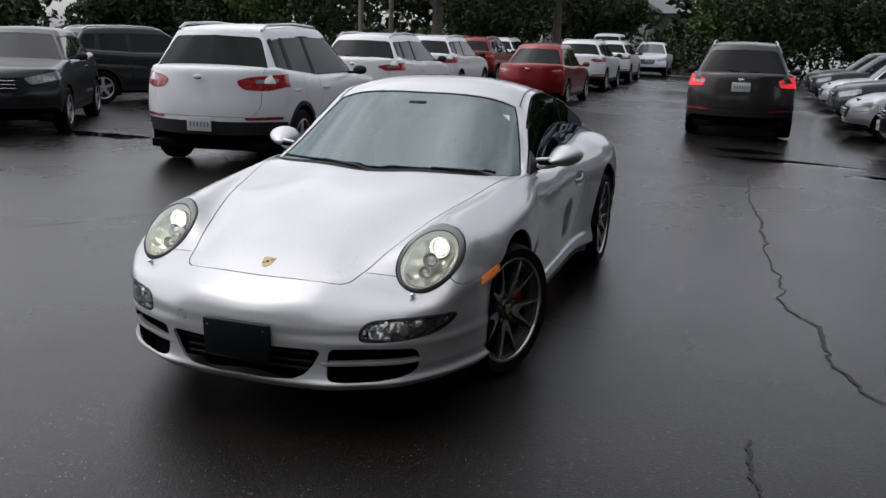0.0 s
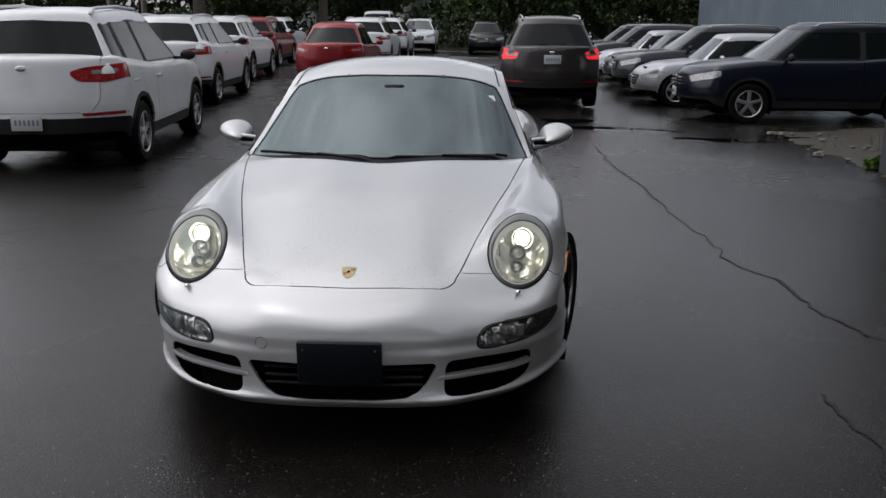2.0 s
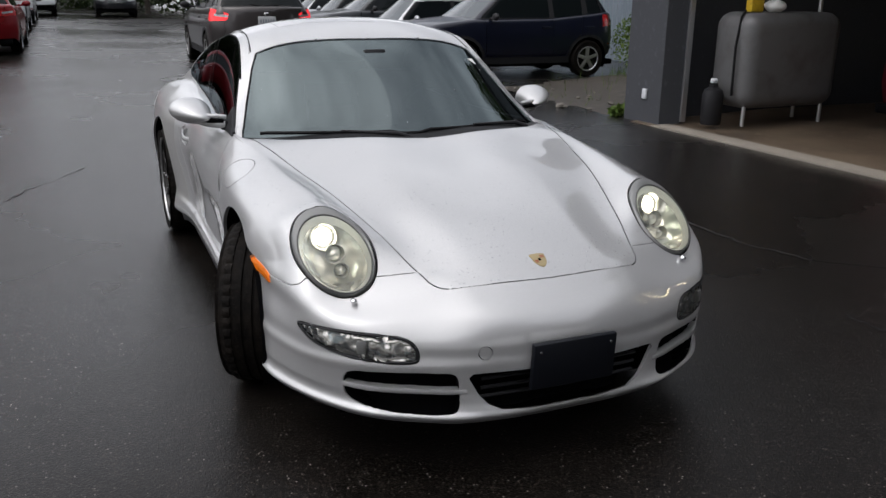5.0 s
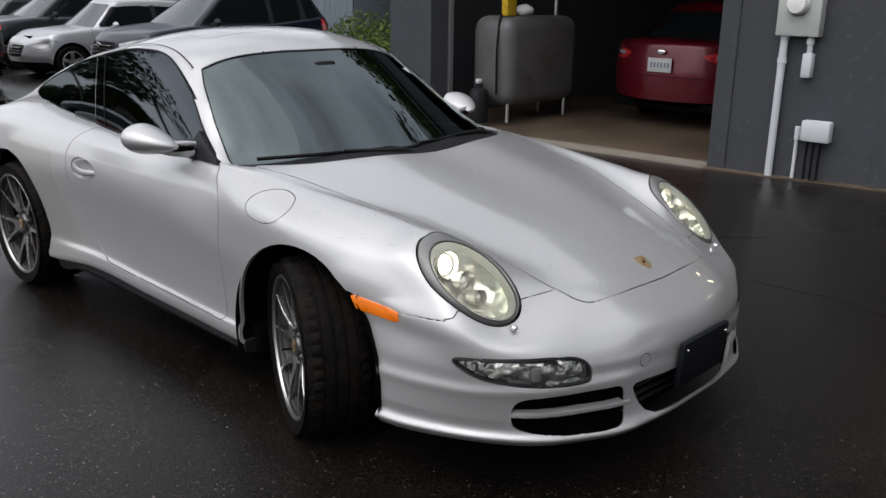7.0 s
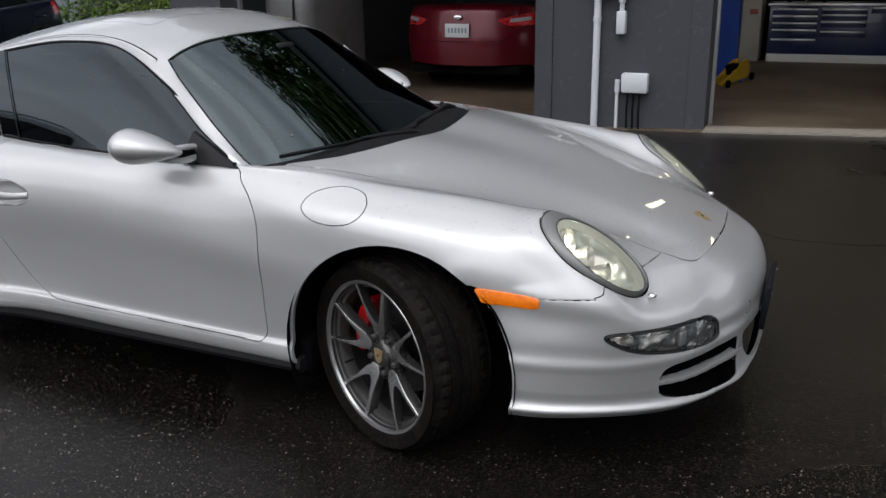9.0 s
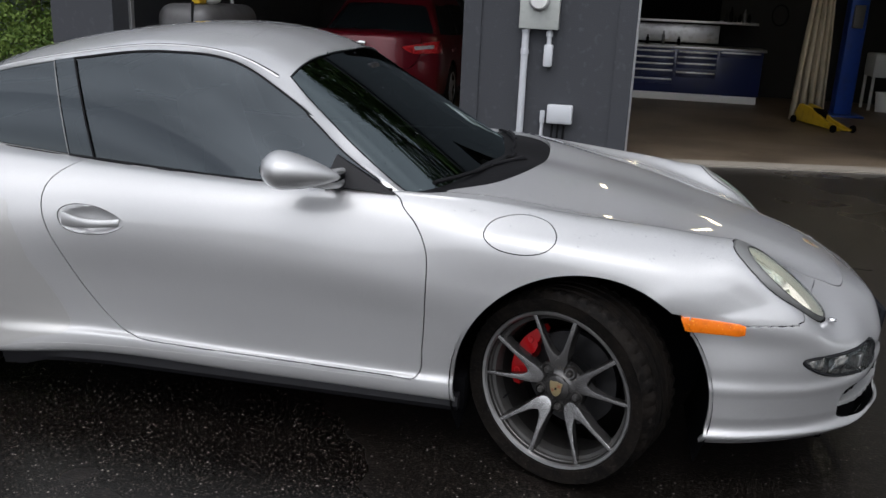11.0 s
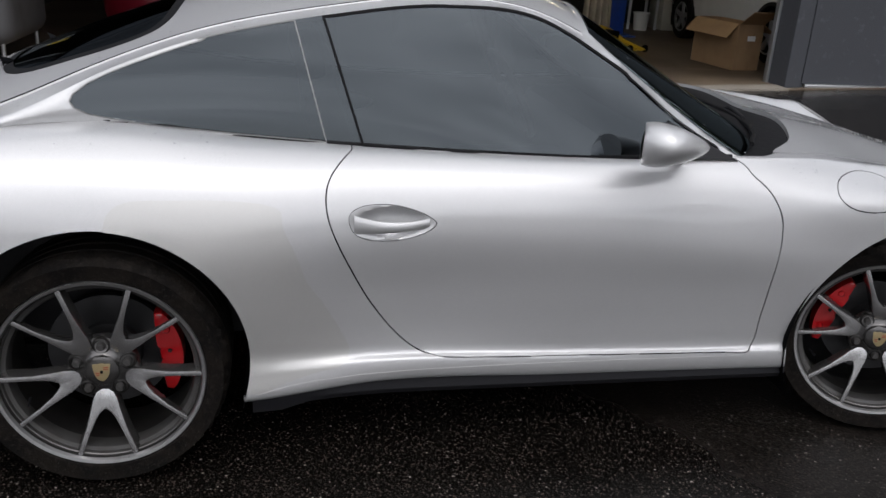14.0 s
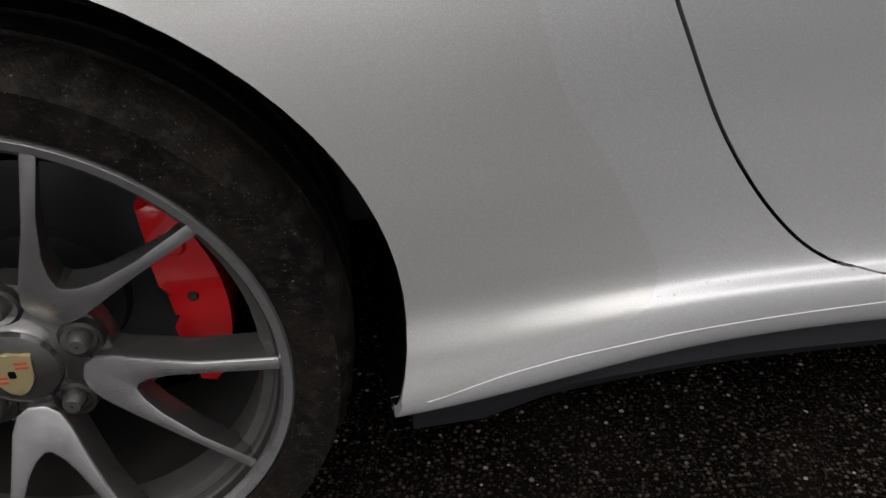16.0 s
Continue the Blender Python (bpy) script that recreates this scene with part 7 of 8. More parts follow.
    pil = (b0 + t0) / 2 + (b1 - b0) * 0.42
    wins = [[(along(0.06, zb) + 0.02, zb), (along(0.085, zt), zt), (pil - 0.04, zt + 0.015), (pil - 0.04, zb)],
            [(pil + 0.05, zb), (pil + 0.05, zt + 0.015), (along(0.78 if not boot else 0.86, zt), zt - 0.005), (along(0.76 if not boot else 0.90, zb), zb + 0.01)]]
    if not boot:
        wins.append([(along(0.80, zb), zb + 0.03), (along(0.82, zt), zt - 0.01), (along(0.93, zt), zt - 0.03), (along(0.90, zb), zb + 0.09)])
    hull = [(wins[0][0][0] - 0.03, zb - 0.015), (wins[0][1][0] - 0.03, zt + 0.012), (pil, zt + 0.03), (wins[-1][2][0] + 0.03, wins[-1][2][1] + 0.018), (wins[-1][3][0] + 0.04, wins[-1][3][1] - 0.015), (pil, zb - 0.015)]
    cab.cut(rounded(hull, 0.05), (1, 2), PILLAR_P, of=[BODY_P], where=lambda q: q[:, 0] > w2 * 0.5)
    for k, wn_ in enumerate(wins):
        cab.cut(rounded(wn_, 0.04), (1, 2), 60 + k, of=[BODY_P, PILLAR_P], where=lambda q: q[:, 0] > w2 * 0.5)
    front_w = [(-0.1, zb - 0.08), (w2 * 0.86, zb - 0.08), (w2 * (top_w - 0.06), zt + 0.045), (-0.1, zt + 0.065)]
    cab.cut(rounded(front_w, 0.05), (0, 2), GLASS_F, of=[BODY_P], where=lambda q: q[:, 1] < (t0 + b0) / 2 + 0.5)
    back_w = [(-0.1, zb + 0.02), (w2 * 0.80, zb + 0.03), (w2 * (top_w - 0.04), zt + 0.0), (-0.1, zt + 0.02)]
    cab.cut(rounded(back_w, 0.06), (0, 2), GLASS_B, of=[BODY_P], where=lambda q: q[:, 1] > (t1 + b1) / 2 - 0.42)
    sheet_of("roof", [BODY_P], paint_m, src=cab)
    for s in (1, -1):
        sheet_of("pillar_trim", [PILLAR_P], M_CLADDING, "black trim between the side windows", -0.002, (s,), cab)
    for s in (1, -1):
        for k in range(len(wins)):
            sheet_of("side_window", [60 + k], M_CAR_GLASS, "", -0.006, (s,), cab)
    sheet_of("windscreen", [GLASS_F], glass, "", -0.004, src=cab)
    sheet_of("rear_window", [GLASS_B], M_CAR_GLASS, "", -0.004, src=cab)
    if not boot:
        bm = bmesh.new()
        yw = along(1.0, zb) + 0.01
        tube(bm, [(-0.26, yw - 0.01, zb + 0.075), (0.0, yw + 0.012, zb + 0.055), (0.24, yw - 0.01, zb + 0.085)], 0.012, 6)
        part("rear_wiper", bm, M_RUBBER, car)
    if rails:
        for s in (1, -1):
            bm = bmesh.new()
            x = w2 * (top_w - 0.05) * s
            pts = [(x, t0 + 0.18, roof_z - 0.03), (x, t0 + 0.28, roof_z + 0.022), (x, (t0 + t1) / 2, roof_z + 0.042), (x, t1 - 0.22, roof_z + 0.012), (x, t1 - 0.08, roof_z - 0.05)]
            tube(bm, pts, 0.018, 8)
            part("roof_rail", bm, M_ALLOY if rails is True else M_CLADDING, car)
    for s in (1, -1):
        bm = bmesh.new()
        bmesh.ops.create_uvsphere(bm, u_segments=14, v_segments=10, radius=1.0, matrix=Matrix.Translation(((w2 + 0.09) * s, b0 + 0.52, belt_z + 0.045)) @ Matrix.Diagonal((0.10, 0.055, 0.065, 1)))
        box(bm, (min(s * (w2 - 0.1), s * (w2 + 0.05)), b0 + 0.48, belt_z - 0.01), (max(s * (w2 - 0.1), s * (w2 + 0.05)), b0 + 0.54, belt_z + 0.03), 0.01)
        part("door_mirror", bm, M_CLADDING if clad else paint_m, car)
        for k, yh in enumerate((pil - 0.16, pil + 0.78)):
            if yh < y_r + 0.2:
                bm = bmesh.new()
                xh = w2 * 0.965
                box(bm, (min(xh * s, (xh + 0.03) * s), yh - 0.10, belt_z - 0.17), (max(xh * s, (xh + 0.03) * s), yh + 0.10, belt_z - 0.135), 0.01)
                part("door_handle", bm, paint_m, car)
        for cy in (y_f, y_r):
            far_wheel(wheel_r, 0.225, axle((w2 - 0.115) * s, cy, wheel_r, 0, s), car)
            bm = bmesh.new()
            prev = None
            ra = wheel_r + 0.06
            for a in np.linspace(-25, 205, 24):
                ring = [bm.verts.new((x * s, cy + ra * math.cos(radians(a)), wheel_r + ra * math.sin(radians(a)))) for x in (w2 - 0.02, w2 - 0.40)]
                if prev:
                    bm.faces.new((prev[0], prev[1], ring[1], ring[0]))
                prev = ring
            part("wheel_housing", bm, M_SHELL, car)
    bm = bmesh.new()
    box(bm, (-w2 * 0.82, y_nose + 0.25, 0.22), (w2 * 0.82, y_tail - 0.2, 0.32), 0.02)
    box(bm, (-w2 * 0.5, y_nose + 0.2, 0.25), (w2 * 0.5, y_tail - 0.2, 0.8), 0.02)
    part("underbody", bm, M_SHELL, car)
    return car


def at(x, y, turn, z=None):
    """A pose on the lot; turn 0 faces -y, 180 faces +y, 90 faces +x, -90 faces -x."""
    return pose(x, y, ground_z(x, y) if z is None else z, 0, 0, turn)


SUV_A = dict(length=4.44, width=1.86, height=1.66, base=2.64, front=0.90, hood_z=1.04, belt_z=1.08, nose_z=0.86, tail_rake=0.34, paint_m=M_WHITE_PAINT, tail_form="wedge", tail_top=1.20, clad_back=0.58)
SUV_B = dict(length=4.48, width=1.85, height=1.66, base=2.67, front=0.90, hood_z=1.05, belt_z=1.10, nose_z=0.88, tail_rake=0.42, paint_m=M_WHITE_PAINT, tail_form="slim", tail_top=1.17)
SEDAN = dict(length=4.40, width=1.73, height=1.46, base=2.60, front=0.86, hood_z=0.92, belt_z=0.95, nose_z=0.70, tail_rake=0.55, boot=0.42, clad=False, rails=False, wheel_r=0.315, tail_form="slim", top_w=0.62, tail_top=1.02)
vehicle("suv", "white compact suv with red tail lamps and black bumper", at(-4.38, 5.60, 186), **{**SUV_A, "height": 1.71})
vehicle("suv", "white crossover suv parked in a row behind another", at(-5.55, 12.4, 184), **SUV_B)
vehicle("suv", "white crossover suv parked in a row behind another", at(-6.5, 18.6, 183), **SUV_B)
vehicle("suv", "red crossover suv far down the row", at(-7.4, 25.5, 182), **{**SUV_B, "paint_m": M_RED_PAINT})
vehicle("suv", "white crossover suv far down the row", at(-8.2, 31.5, 182), **SUV_B)
vehicle("sedan", "red four-door sedan with its boot towards the yard", at(-3.28, 17.9, 180), **{**SEDAN, "paint_m": M_RED_PAINT, "height": 1.50, "plate": (False, False)})
vehicle("suv", "white crossover suv behind the red sedan", at(-3.5, 25.2, 180), **SUV_B)
vehicle("suv", "white crossover suv behind the red sedan", at(-3.5, 31.4, 180), **SUV_B)
vehicle("van", "white van far down the row", at(-4.6, 38.0, 180), **{**SUV_B, "height": 1.95, "rails": False})
vehicle("suv", "white crossover suv facing the yard in front of the trees", at(-2.9, 40.5, 0), **{**SUV_B, "glass": M_CAR_GLASS_SHEEN})
vehicle("suv", "black crossover suv facing the yard in front of the trees", at(0.6, 41.5, 0), **{**SUV_B, "paint_m": M_BLACK_PAINT})
vehicle("suv", "dark grey suv with lit red tail lamps and roof rails", at(1.74, 13.2, 180), **{**SUV_B, "paint_m": M_GREY_PAINT, "length": 4.65, "base": 2.69, "height": 1.72, "plate_z": 0.93, "tail_form": "round", "clad": True, "lit": True})
vehicle("suv", "navy blue suv with roof rails parked across the yard", at(6.35, 10.75, -90), **{**SUV_A, "paint_m": M_NAVY_PAINT, "length": 4.55, "base": 2.63, "front": 1.06, "height": 1.70, "tail_form": "round", "plate": (True, True), "glass": M_CAR_GLASS_SHEEN})
vehicle("hatchback", "silver hatchback parked nose to the yard", at(5.75, 13.9, -90), **{**SEDAN, "boot": 0.0, "length": 4.05, "base": 2.5, "front": 0.80, "paint_m": M_SILVER_PAINT, "tail_rake": 0.4, "glass": M_CAR_GLASS_SHEEN})
vehicle("suv", "dark slate suv parked nose to the yard", at(5.9, 16.7, -90), **{**SUV_A, "paint_m": M_SLATE_PAINT, "glass": M_CAR_GLASS_SHEEN})
vehicle("sedan", "dark grey sedan parked nose to the yard", at(6.0, 19.6, -90), **{**SEDAN, "paint_m": M_SLATE_PAINT, "glass": M_CAR_GLASS_SHEEN})
vehicle("sedan", "silver sedan parked nose to the yard", at(6.0, 22.4, -90), **{**SEDAN, "paint_m": M_SILVER_PAINT, "glass": M_CAR_GLASS_SHEEN})
vehicle("suv", "black suv parked nose to the yard", at(6.0, 25.6, -90), **{**SUV_A, "paint_m": M_BLACK_PAINT})
vehicle("suv", "black suv with a roof rack parked nose to the yard", at(6.0, 29.0, -90), **{**SUV_A, "paint_m": M_BLACK_PAINT})
vehicle("suv", "black small suv with a hexagonal dark grille", at(-9.75, 6.45, 32), **{**SUV_B, "length": 4.2, "base": 2.6, "paint_m": M_BLACK_PAINT, "height": 1.57, "rails": False, "nose_z": 0.92})
vehicle("suv", "black crossover suv parked side-on at the lot's edge", at(-11.4, 11.7, 150), **{**SUV_B, "paint_m": M_BLACK_PAINT})
vehicle("suv", "white suv parked side-on at the lot's edge", at(-15.6, 14.2, -50), **{**SUV_B, "paint_m": M_WHITE_PAINT})
vehicle("sedan", "dark red sedan inside the garage bay", pose(9.15, 1.72, 0.03, 0, 0, 90), **{**SEDAN, "paint_m": M_MAROON_PAINT, "length": 4.85, "base": 2.78, "width": 1.77, "height": 1.47})
vehicle("suv", "white suv inside the second garage bay", pose(9.0, -6.6, 0.03, 0, 0, -90), **{**SUV_B, "group": ""})


# ---- trees, grass, far buildings ----
def leaf_material(name, a, b):
    m = bpy.data.materials.new(name)
    m.use_nodes = True
    n, l = m.node_tree.nodes, m.node_tree.links
    p = n["Principled BSDF"]
    geo = n.new("ShaderNodeNewGeometry")
    mx = n.new("ShaderNodeMix")
    mx.data_type = "RGBA"
    l.new(geo.outputs["Random Per Island"], mx.inputs[0])
    mx.inputs[6].default_value, mx.inputs[7].default_value = (*a, 1), (*b, 1)
    l.new(mx.outputs[2], p.inputs["Base Color"])
    p.inputs["Roughness"].default_value = 0.55
    p.inputs["Specular IOR Level"].default_value = 0.12
    return m


M_LEAF = leaf_material("leaf_green", (0.025, 0.050, 0.014), (0.075, 0.115, 0.030))
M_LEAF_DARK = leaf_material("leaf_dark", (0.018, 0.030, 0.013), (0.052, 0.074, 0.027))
M_GRASS = leaf_material("grass_blade", (0.045, 0.085, 0.016), (0.115, 0.165, 0.036))
M_BARK = shader("grey_brown_bark", (0.10, 0.085, 0.07), 0.85, spots=((9, 5, 0.45, 0.7, (0.05, 0.042, 0.035)),), bumps=((18, 5, 0.02),))
M_STONE = shader("field_stone", (0.16, 0.145, 0.125), 0.8, spots=((8, 4, 0.45, 0.7, (0.10, 0.09, 0.078)),), bumps=((20, 4, 0.01),))
M_SOIL = shader("wet_soil", (0.030, 0.024, 0.018), 0.6, spots=((5, 5, 0.45, 0.7, (0.055, 0.045, 0.034)),), bumps=((25, 5, 0.02),))
M_WOOD = shader("weathered_pole_wood", (0.17, 0.15, 0.125), 0.8, bumps=((30, 4, 0.006),))
M_ROOF = shader("grey_roof_shingle", (0.20, 0.20, 0.205), 0.8, spots=((6, 4, 0.45, 0.7, (0.15, 0.15, 0.155)),))
M_CLAP = shader("pale_clapboard", (0.42, 0.42, 0.41), 0.7, spots=((3, 4, 0.45, 0.7, (0.36, 0.36, 0.35)),))


def leaf_cloud(rng, centres, count, size):
    """Corners and faces of many small bent leaves about centres given as (place, radii)."""
    v, f = [], []
    for c, r in centres:
        p = rng.normal(size=(count, 3))
        p /= np.linalg.norm(p, axis=1, keepdims=True)
        p = c + p * np.array(r) * (0.55 + 0.5 * rng.random((count, 1)) ** 0.5)
        a = rng.normal(size=(count, 3))
        a /= np.linalg.norm(a, axis=1, keepdims=True)
        b = np.cross(a, rng.normal(size=(count, 3)))
        b /= np.linalg.norm(b, axis=1, keepdims=True)
        s = size * (0.6 + 0.8 * rng.random((count, 1)))
        base = len(v) * 1
        quad = np.stack([p - a * s, p + b * s * 0.45, p + a * s, p - b * s * 0.45], 1).reshape(-1, 3)
        start = sum(len(x) for x in v)
        v.append(quad)
        f += [(start + 4 * k, start + 4 * k + 1, start + 4 * k + 2, start + 4 * k + 3) for k in range(count)]
    return np.concatenate(v), f


def tree(seed, x, y, h, spread, leaf=M_LEAF, count=150, size=0.16, name="tree", label="leafy green tree beyond the lot, some added to block skylight", clumps=26):
    rng = np.random.default_rng(seed)
    z0 = ground_z(x, y)
    t = thing(name, label, "tree", pose(x, y, z0), "trees round the lot")
    bm = bmesh.new()
    lean = rng.normal(size=2) * 0.03 * h
    trunk = [(lean[0] * k**2, lean[1] * k**2, -0.2 + h * 0.72 * k) for k in np.linspace(0, 1, 7)]
    tube(bm, trunk, [0.028 * h * (1 - 0.8 * k) for k in np.linspace(0, 1, 7)], 8)
    tops = []
    for k in range(9):
        a, up = rng.random() * 6.28, 0.30 + 0.42 * rng.random()
        s = np.array((lean[0] * up**2, lean[1] * up**2, h * 0.72 * up))
        e = s + np.array((math.cos(a), math.sin(a), 0.75)) * spread * (0.5 + 0.35 * rng.random())
        tube(bm, [s, (s + e) / 2 + np.array((0, 0, 0.05 * h)), e], [0.010 * h, 0.006 * h, 0.002 * h], 6)
        tops.append(e)
    part("trunk", bm, M_BARK, t)
    cs = []
    for k in range(clumps):
        a, r = rng.random() * 6.28, rng.random() ** 0.5
        up = 0.30 + 0.68 * rng.random()
        wide = math.sin(math.pi * min(1, max(0.0, (up - 0.16) / 0.86))) ** 0.7
        c = np.array((math.cos(a) * spread * r * wide, math.sin(a) * spread * r * wide, h * up))
        q = spread * (0.26 + 0.22 * rng.random())
        cs.append((c, (q, q, q * 0.7)))
    for e in tops:
        cs.append((e, (spread * 0.28, spread * 0.28, spread * 0.2)))
    v, f = leaf_cloud(rng, cs, count, size)
    piece("crown", v, f, leaf, t, "dense green leaves", smooth=False, weld=False)
    return t


rng_t = random.Random(5)
k = 0
for x in np.arange(-46, 44, 5.2):
    y = 56 + rng_t.uniform(-3, 4) - 0.10 * abs(x)
    if not -14 < x < -4:
        tree(10 + k, x + rng_t.uniform(-1.5, 1.5), y, rng_t.uniform(6.5, 9.5), rng_t.uniform(3.4, 4.4), M_LEAF_DARK if k % 3 else M_LEAF, 260, 0.18)
    k += 1
for x in (-13, -6.5, 2.5, 8.0, 13.0):
    tree(60 + k, x, 47 + rng_t.uniform(-1, 1), rng_t.uniform(4.6, 6.2), 2.8, M_LEAF_DARK, 300, 0.14)
    k += 1
for y in np.arange(-48, 60, 8.0):
    tree(90 + k, -44 + rng_t.uniform(-3, 3), y, rng_t.uniform(3.2, 4.6), 3.4, M_LEAF_DARK, 120, 0.3)
    k += 1
# unseen row of tall trees, added to cut the sky light on the coupe's nose
for x in np.arange(-30, 34, 7.0):
    tree(130 + k, x, -24 + rng_t.uniform(-2, 2), rng_t.uniform(12, 16), 5.4, M_LEAF_DARK, 110, 0.36)
    k += 1
for x, y, h, wide in ((16.0, 1.5, 18.0, 4.6), (16.5, 7.5, 15.0, 4.4), (14.0, 11.5, 7.0, 3.6), (16.5, -4.0, 20.0, 5.0), (17.0, -10.0, 18.0, 5.0), (19.0, 12.5, 14.0, 4.4)):
    tree(170 + k, x, y, h, wide, M_LEAF, 420, 0.20, label="tall leafy tree behind the garage", clumps=44)
    k += 1

# two trees added to darken the sky mirrored in the coupe's quarter window
for x, y, h in ((-13.0, 36.0, 13.0), (-8.0, 41.0, 11.0)):
    tree(230 + k, x, y, h, 4.0, M_LEAF_DARK, 320, 0.16)
    k += 1

# undergrowth behind the parked row, one mass
rng_h = np.random.default_rng(3)
cs = []
for x in np.arange(-48, 16, 1.3):
    for y in (49.5, 51.0):
        cs.append((np.array((x + rng_h.normal() * 0.5, y + rng_h.normal() * 0.6, 0.9 + 0.5 * rng_h.random())), (1.1, 0.9, 1.1 + 0.5 * rng_h.random())))
v, f = leaf_cloud(rng_h, cs, 120, 0.17)
tagged(piece("hedge", v, f, M_LEAF_DARK, None, "dark green undergrowth along the lot's far edge", False, False), category="hedge", kind="stuff")
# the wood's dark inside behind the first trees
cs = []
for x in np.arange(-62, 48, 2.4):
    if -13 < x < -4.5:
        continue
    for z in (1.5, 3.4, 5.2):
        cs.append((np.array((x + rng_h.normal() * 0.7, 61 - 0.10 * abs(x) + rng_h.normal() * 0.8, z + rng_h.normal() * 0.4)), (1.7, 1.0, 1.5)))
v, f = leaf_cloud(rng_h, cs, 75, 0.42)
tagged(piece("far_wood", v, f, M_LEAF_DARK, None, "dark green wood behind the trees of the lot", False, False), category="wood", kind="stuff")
# bank of weeds beside the garage
cs = []
while len(cs) < 130:
    x, y = 8.0 + 9.0 * rng_h.random(), 6.5 + 9.0 * rng_h.random()
    if (x + 0.48) / (y + 4.86) > 0.62:
        tall = 0.3 + 1.5 * smooth01((x + y - 16) / 10)
        cs.append((np.array((x, y, 0.1 + tall * rng_h.random())), (0.55, 0.55, 0.45)))
cs.append((np.array((5.02, 4.86, 0.02)), (0.10, 0.12, 0.05)))
cs.append((np.array((5.2, 4.95, 0.02)), (0.14, 0.12, 0.06)))
v, f = leaf_cloud(rng_h, cs, 260, 0.042)
tagged(piece("weeds", v, f, M_GRASS, None, "bright green weeds on the bank by the garage", False, False), category="weeds", kind="stuff")
v, f = [], []
for k in range(4000):
    x, y = 5.05 + 6.0 * rng_h.random(), 4.85 + 4.2 * rng_h.random()
    if x < 7.5 and rng_h.random() < 0.93:
        continue
    z = ground_z(x, y) + 0.02 + 0.06 * max(0, x - 6)
    a, hgt, w = rng_h.random() * 6.28, 0.06 + 0.15 * rng_h.random() * min(1, (x - 4.8) / 1.5), 0.006
    tip = np.array((x + 0.05 * math.cos(a * 3), y + 0.05 * math.sin(a * 3), z + hgt))
    d = np.array((math.cos(a), math.sin(a), 0)) * w
    s = len(v)
    v += [np.array((x, y, z - 0.02)) - d, np.array((x, y, z - 0.02)) + d, tip]
    f.append((s, s + 1, s + 2))
tagged(piece("grass", np.array(v), f, M_GRASS, None, "short green grass at the foot of the wall", False, False), category="grass", kind="stuff")
bm = bmesh.new()
prev = None
for x in np.linspace(4.6, 12.0, 30):
    ring = []
    for y in np.linspace(4.62, 9.1, 22):
        rim = min(1.0, (x - 4.6) / 0.6, (9.1 - y) / 0.6)
        ring.append(bm.verts.new((x, y, ground_z(x, y) - 0.02 + 0.03 * rim + 0.06 * max(0.0, x - 6.0) + 0.012 * noise.noise((x * 3, y * 3, 0)))))
    if prev:
        for a in range(len(ring) - 1):
            bm.faces.new((prev[a], ring[a], ring[a + 1], prev[a + 1]))
    prev = ring
tagged(part("soil_bank", bm, M_SOIL, None, "wet brown soil bank beside the garage wall"), category="soil", kind="structure")
for k in range(22):
    bm = bmesh.new()
    r = 0.02 + 0.045 * rng_h.random() ** 2
    bmesh.ops.create_icosphere(bm, subdivisions=2, radius=r)
    for q in bm.verts:
        q.co *= 1 + 0.5 * noise.noise(q.co * 22 + Vector((k, 0, 0)))
        q.co.z *= 0.55
    x, y = 4.75 + 1.6 * rng_h.random(), 5.0 + 3.2 * rng_h.random()
    st = tagged(part("stone", bm, M_STONE, None, "grey field stone lying on the soil"), category="stone", group="stones by the wall")
    st.matrix_basis = pose(x, y, ground_z(x, y) + 0.03, 0, 0, 360 * rng_h.random())

# metal-clad building behind the right-hand row
side_b = thing("metal_building", "building clad in ribbed blue-grey metal sheets", "building")
for k in range(25):
    y0 = 12.0 + k
    bm = bmesh.new()
    prev = None
    for j in range(11):
        y = y0 + j * 0.1
        o = 0.0 if j % 2 else 0.03
        ring = [bm.verts.new((10.6 - o, y, -0.3)), bm.verts.new((10.6 - o, y, 4.6))]
        if prev:
            bm.faces.new((prev[0], ring[0], ring[1], prev[1]))
        prev = ring
    part("wall_sheet", bm, M_SIDING, side_b, smooth=False)
bm = bmesh.new()
box(bm, (10.62, 12.0, -0.3), (20, 37.0, 4.55), 0.02)
box(bm, (10.4, 11.8, 4.6), (20.2, 37.2, 4.8), 0.02)
part("shell", bm, M_SIDING, side_b, smooth=False)
# house beyond the trees
hs = thing("house", "pale clapboard house with a grey gabled roof", "house", pose(-9.5, 62, 0))
bm = bmesh.new()
box(bm, (-4, 0, 0), (4, 8, 4.6))
part("wall", bm, M_CLAP, hs, smooth=False)
bm = bmesh.new()
pts = [(-4.5, 4.3), (0, 7.4), (4.5, 4.3), (4.5, 4.05), (0, 7.1), (-4.5, 4.05)]
prism(bm, pts, 9.0, pose(0, 8.5, 0, 90))
part("roof", bm, M_ROOF, hs, smooth=False)
bm = bmesh.new()
prism(bm, [(-4, 4.3), (4, 4.3), (0, 7.1)], 0.2, pose(0, 0.2, 0, 90))
part("gable", bm, M_CLAP, hs, smooth=False)
for x in (-2, 1.2):
    bm = bmesh.new()
    box(bm, (x, -0.05, 2.6), (x + 0.9, 0.05, 3.9), 0.02)
    part("window", bm, M_CAR_GLASS, hs)
hs2 = thing("house", "long low house with a pale grey roof", "house", pose(-1.5, 66, 0))
bm = bmesh.new()
box(bm, (-5, 0, 0), (6, 8, 4.2))
part("wall", bm, M_CLAP, hs2, smooth=False)
bm = bmesh.new()
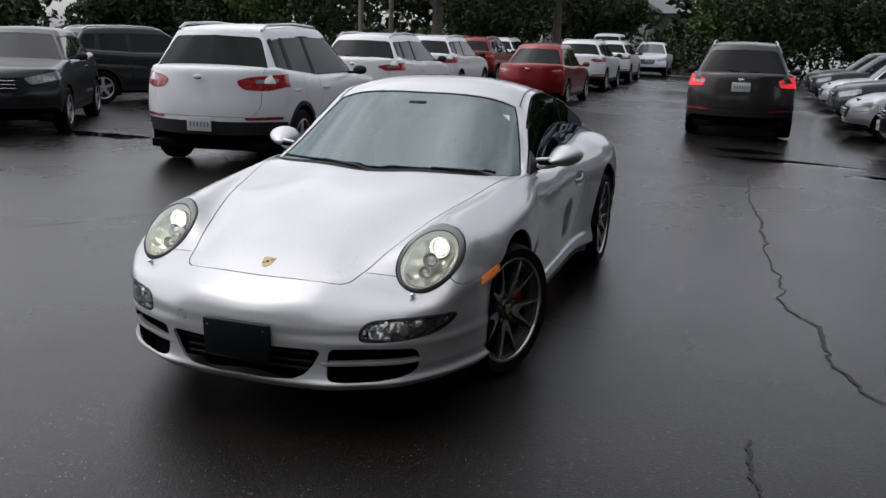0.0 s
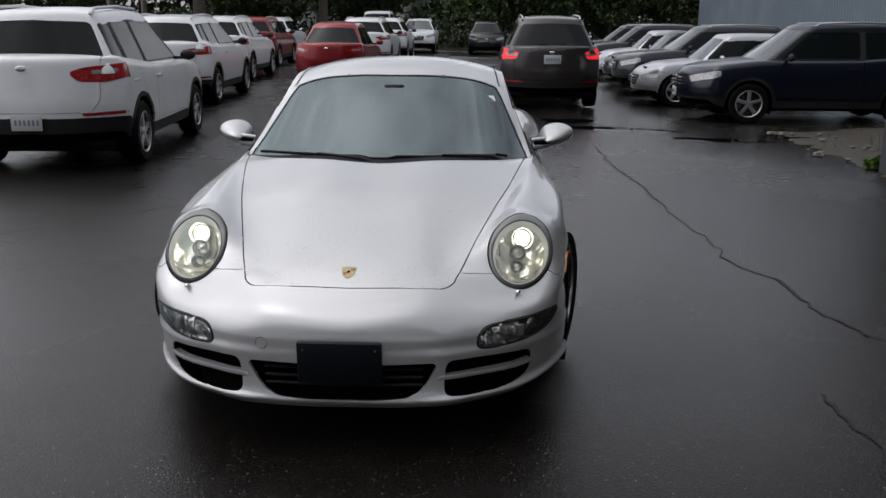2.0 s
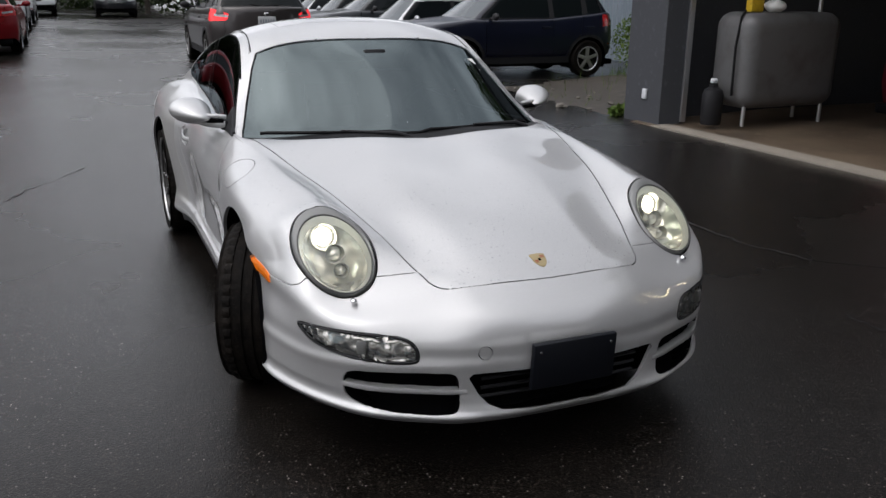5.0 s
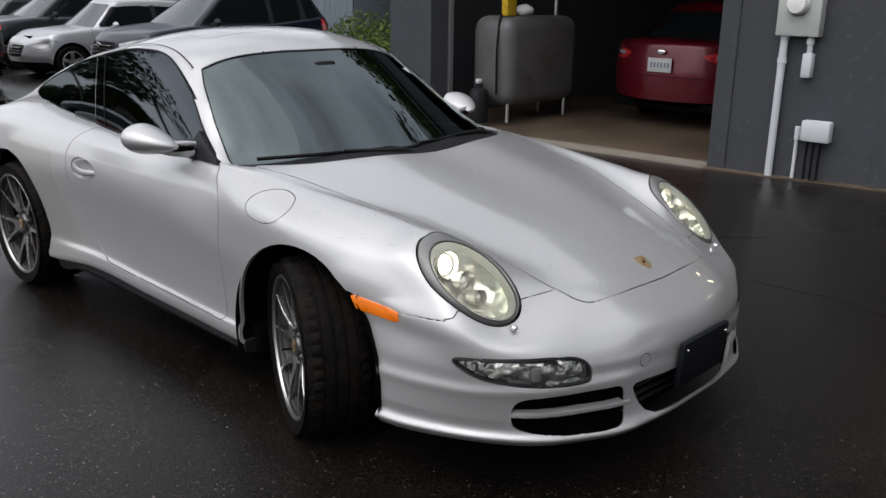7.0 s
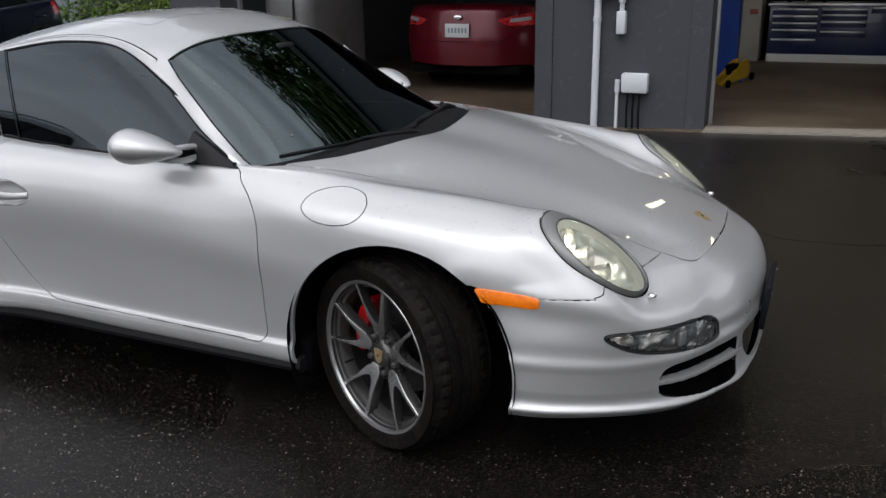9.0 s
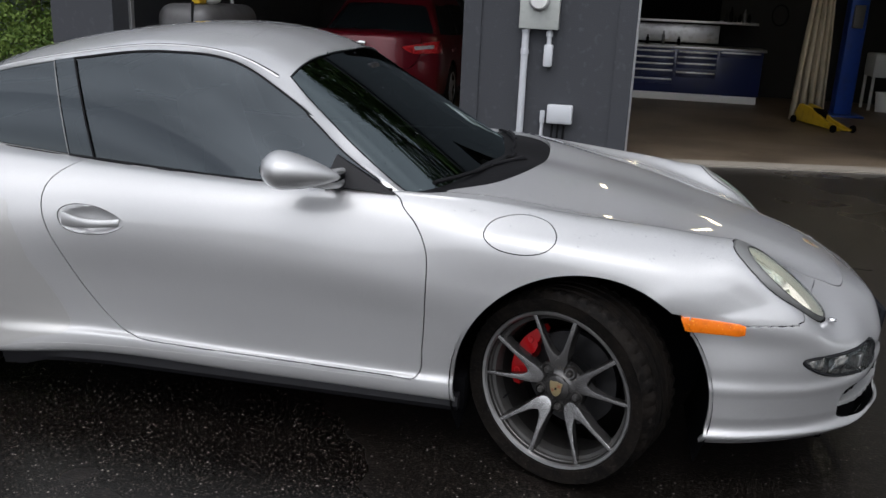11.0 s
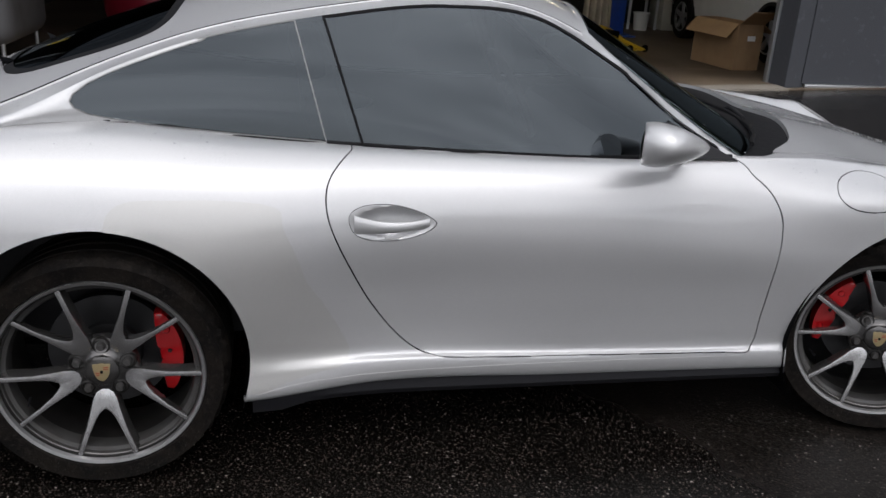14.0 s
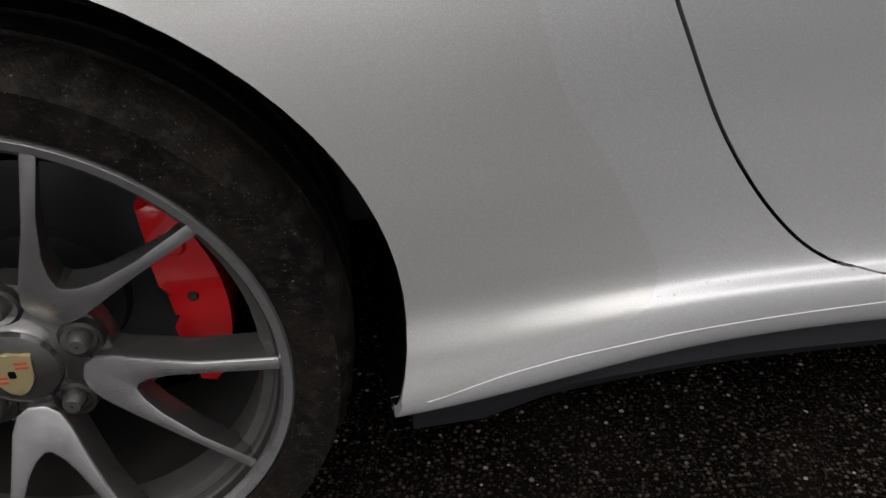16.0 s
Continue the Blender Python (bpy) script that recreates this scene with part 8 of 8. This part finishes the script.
prism(bm, [(-0.6, 4.1), (4, 7.2), (8.6, 4.1)], 12.0, pose(-5.5, 0, 0, 90, 0, 90))
part("roof", bm, M_ROOF, hs2, smooth=False)
for x, y, h in ((-19.0, 40, 9.0), (-18.0, 42, 8.5), (-9.6, 48, 9.5), (-11.6, 62, 10)):
    po = thing("utility_pole", "weathered wooden utility pole", "pole", pose(x, y, ground_z(x, y)), "utility poles")
    bm = bmesh.new()
    tube(bm, [(0, 0, -0.3), (0, 0, h)], [0.16, 0.11], 10)
    part("post", bm, M_WOOD, po)
    bm = bmesh.new()
    box(bm, (-1.1, -0.06, h - 0.8), (1.1, 0.06, h - 0.66), 0.01)
    part("crossarm", bm, M_WOOD, po)
# cracks in the asphalt
rng_c = random.Random(8)
for pts in ([(1.98, 6.5), (1.99, 4.5), (2.08, 3.4), (2.12, 2.15), (2.21, 0.92), (2.17, 0.62), (2.38, 0.02), (2.44, -0.5), (2.57, -0.92), (2.9, -1.3)], [(1.97, -1.6), (2.0, -2.05), (1.96, -2.4), (2.05, -2.9)], [(1.65, 8.3), (2.1, 8.05), (2.6, 8.2), (3.2, 8.1)], [(-3.6, 0.2), (-3.0, 1.1), (-2.2, 2.0), (-1.4, 3.4)]):
    bm = bmesh.new()
    fine = spline(np.array(pts), np.arange(len(pts)), np.linspace(0, len(pts) - 1, len(pts) * 22))
    prev = None
    seed = rng_c.uniform(0, 90)
    for i, (x, y) in enumerate(fine):
        x += 0.055 * noise.noise((x * 1.7 + seed, y * 2.3, 1.0)) + 0.035 * noise.noise((seed, y * 9.0, 2.0)) + rng_c.uniform(-0.006, 0.006)
        w = 0.0025 + 0.010 * max(0.0, 0.35 + noise.noise((seed, y * 3.1, 5.0))) + rng_c.uniform(0.0, 0.004)
        z = ground_z(x, y) + 0.004
        ring = [bm.verts.new((x - w, y, z)), bm.verts.new((x + w, y + 0.005, z))]
        if prev:
            bm.faces.new((prev[0], prev[1], ring[1], ring[0]))
        prev = ring
    tagged(part("asphalt_crack", bm, M_CRACK, None, "jagged dark crack across the wet asphalt", smooth=False), category="crack", kind="structure")


# ---- puddles and rain ----
M_PUDDLE = shader("standing_water", (0.004, 0.004, 0.004), 0.03, spec=0.4, bumps=((6, 2, 0.0004),))


def puddle(seed, x0, y0, rx, ry):
    """A shallow sheet of water with an uneven edge."""
    bm = bmesh.new()
    rings = []
    for k in (0.02, 0.5, 0.85, 1.0):
        ring = []
        for j in range(64):
            a = 2 * math.pi * j / 64
            edge = 1 + 0.55 * noise.noise((math.cos(a) * 1.6 + seed * 7.3, math.sin(a) * 1.6, seed)) + 0.25 * noise.noise((math.cos(a) * 5, math.sin(a) * 5, seed * 3.1))
            x, y = x0 + rx * k * edge * math.cos(a), y0 + ry * k * edge * math.sin(a)
            ring.append(bm.verts.new((x, y, ground_z(x, y) + (0.005 if k < 0.99 else 0.001))))
        rings.append(ring)
    for a, b in zip(rings, rings[1:]):
        for j in range(64):
            bm.faces.new((a[j], b[j], b[(j + 1) % 64], a[(j + 1) % 64]))
    bm.faces.new(rings[0])
    tagged(part("puddle", bm, M_PUDDLE, None, "shallow puddle on the asphalt"), category="puddle", kind="structure")


for k, (x, y, rx, ry) in enumerate(((2.6, 8.3, 0.95, 0.22), (1.9, 9.3, 0.6, 0.30), (4.0, 7.4, 0.7, 0.25), (5.2, 7.9, 0.5, 0.3), (-7.6, 5.6, 0.9, 0.35))):
    puddle(k + 1, x, y, rx, ry)

M_DROP = shader("rain_water", (0.75, 0.77, 0.78), 0.05, spec=0.5, transmission=0.9, ior=1.33)
rng_d = np.random.default_rng(8)
v, f = [], []
for sh, label_no, many in ((sheet, HOOD, 900), (top, ROOF_P, 700), (top, SUNROOF, 250), (top, SCREEN, 160), (sheet, BODY, 500)):
    quads = sh.f[sh.label == label_no]
    if label_no == BODY:
        quads = quads[sh.n[quads].mean(1)[:, 2] > 0.75]
    for q in quads[rng_d.integers(0, len(quads), many)]:
        a, b = rng_d.random(2)
        p = sh.v[q]
        c = (p[0] * (1 - a) + p[1] * a) * (1 - b) + (p[3] * (1 - a) + p[2] * a) * b
        up = sh.n[q].mean(0)
        up = up / np.linalg.norm(up)
        e1 = np.cross(up, (0.3, 1.0, 0.1))
        e1 /= np.linalg.norm(e1)
        e2 = np.cross(up, e1)
        r = 0.0014 + 0.0026 * rng_d.random() ** 2.5
        side_s = 1 if rng_d.random() < 0.5 else -1
        s0 = len(v)
        for k in range(6):
            t = k * math.pi / 3
            v.append((c + r * (e1 * math.cos(t) + e2 * math.sin(t)) + up * 0.0002) * (side_s, 1, 1))
        for k in range(6):
            t = k * math.pi / 3
            v.append((c + 0.62 * r * (e1 * math.cos(t) + e2 * math.sin(t)) + up * r * 0.38) * (side_s, 1, 1))
        for k in range(6):
            f.append((s0 + k, s0 + (k + 1) % 6, s0 + 6 + (k + 1) % 6, s0 + 6 + k)[::side_s])
        f.append(tuple(range(s0 + 6, s0 + 12))[::side_s])
piece("rain_bead", np.array(v), f, M_DROP, coupe, "fine rain beads on the paint and glass", True, False)
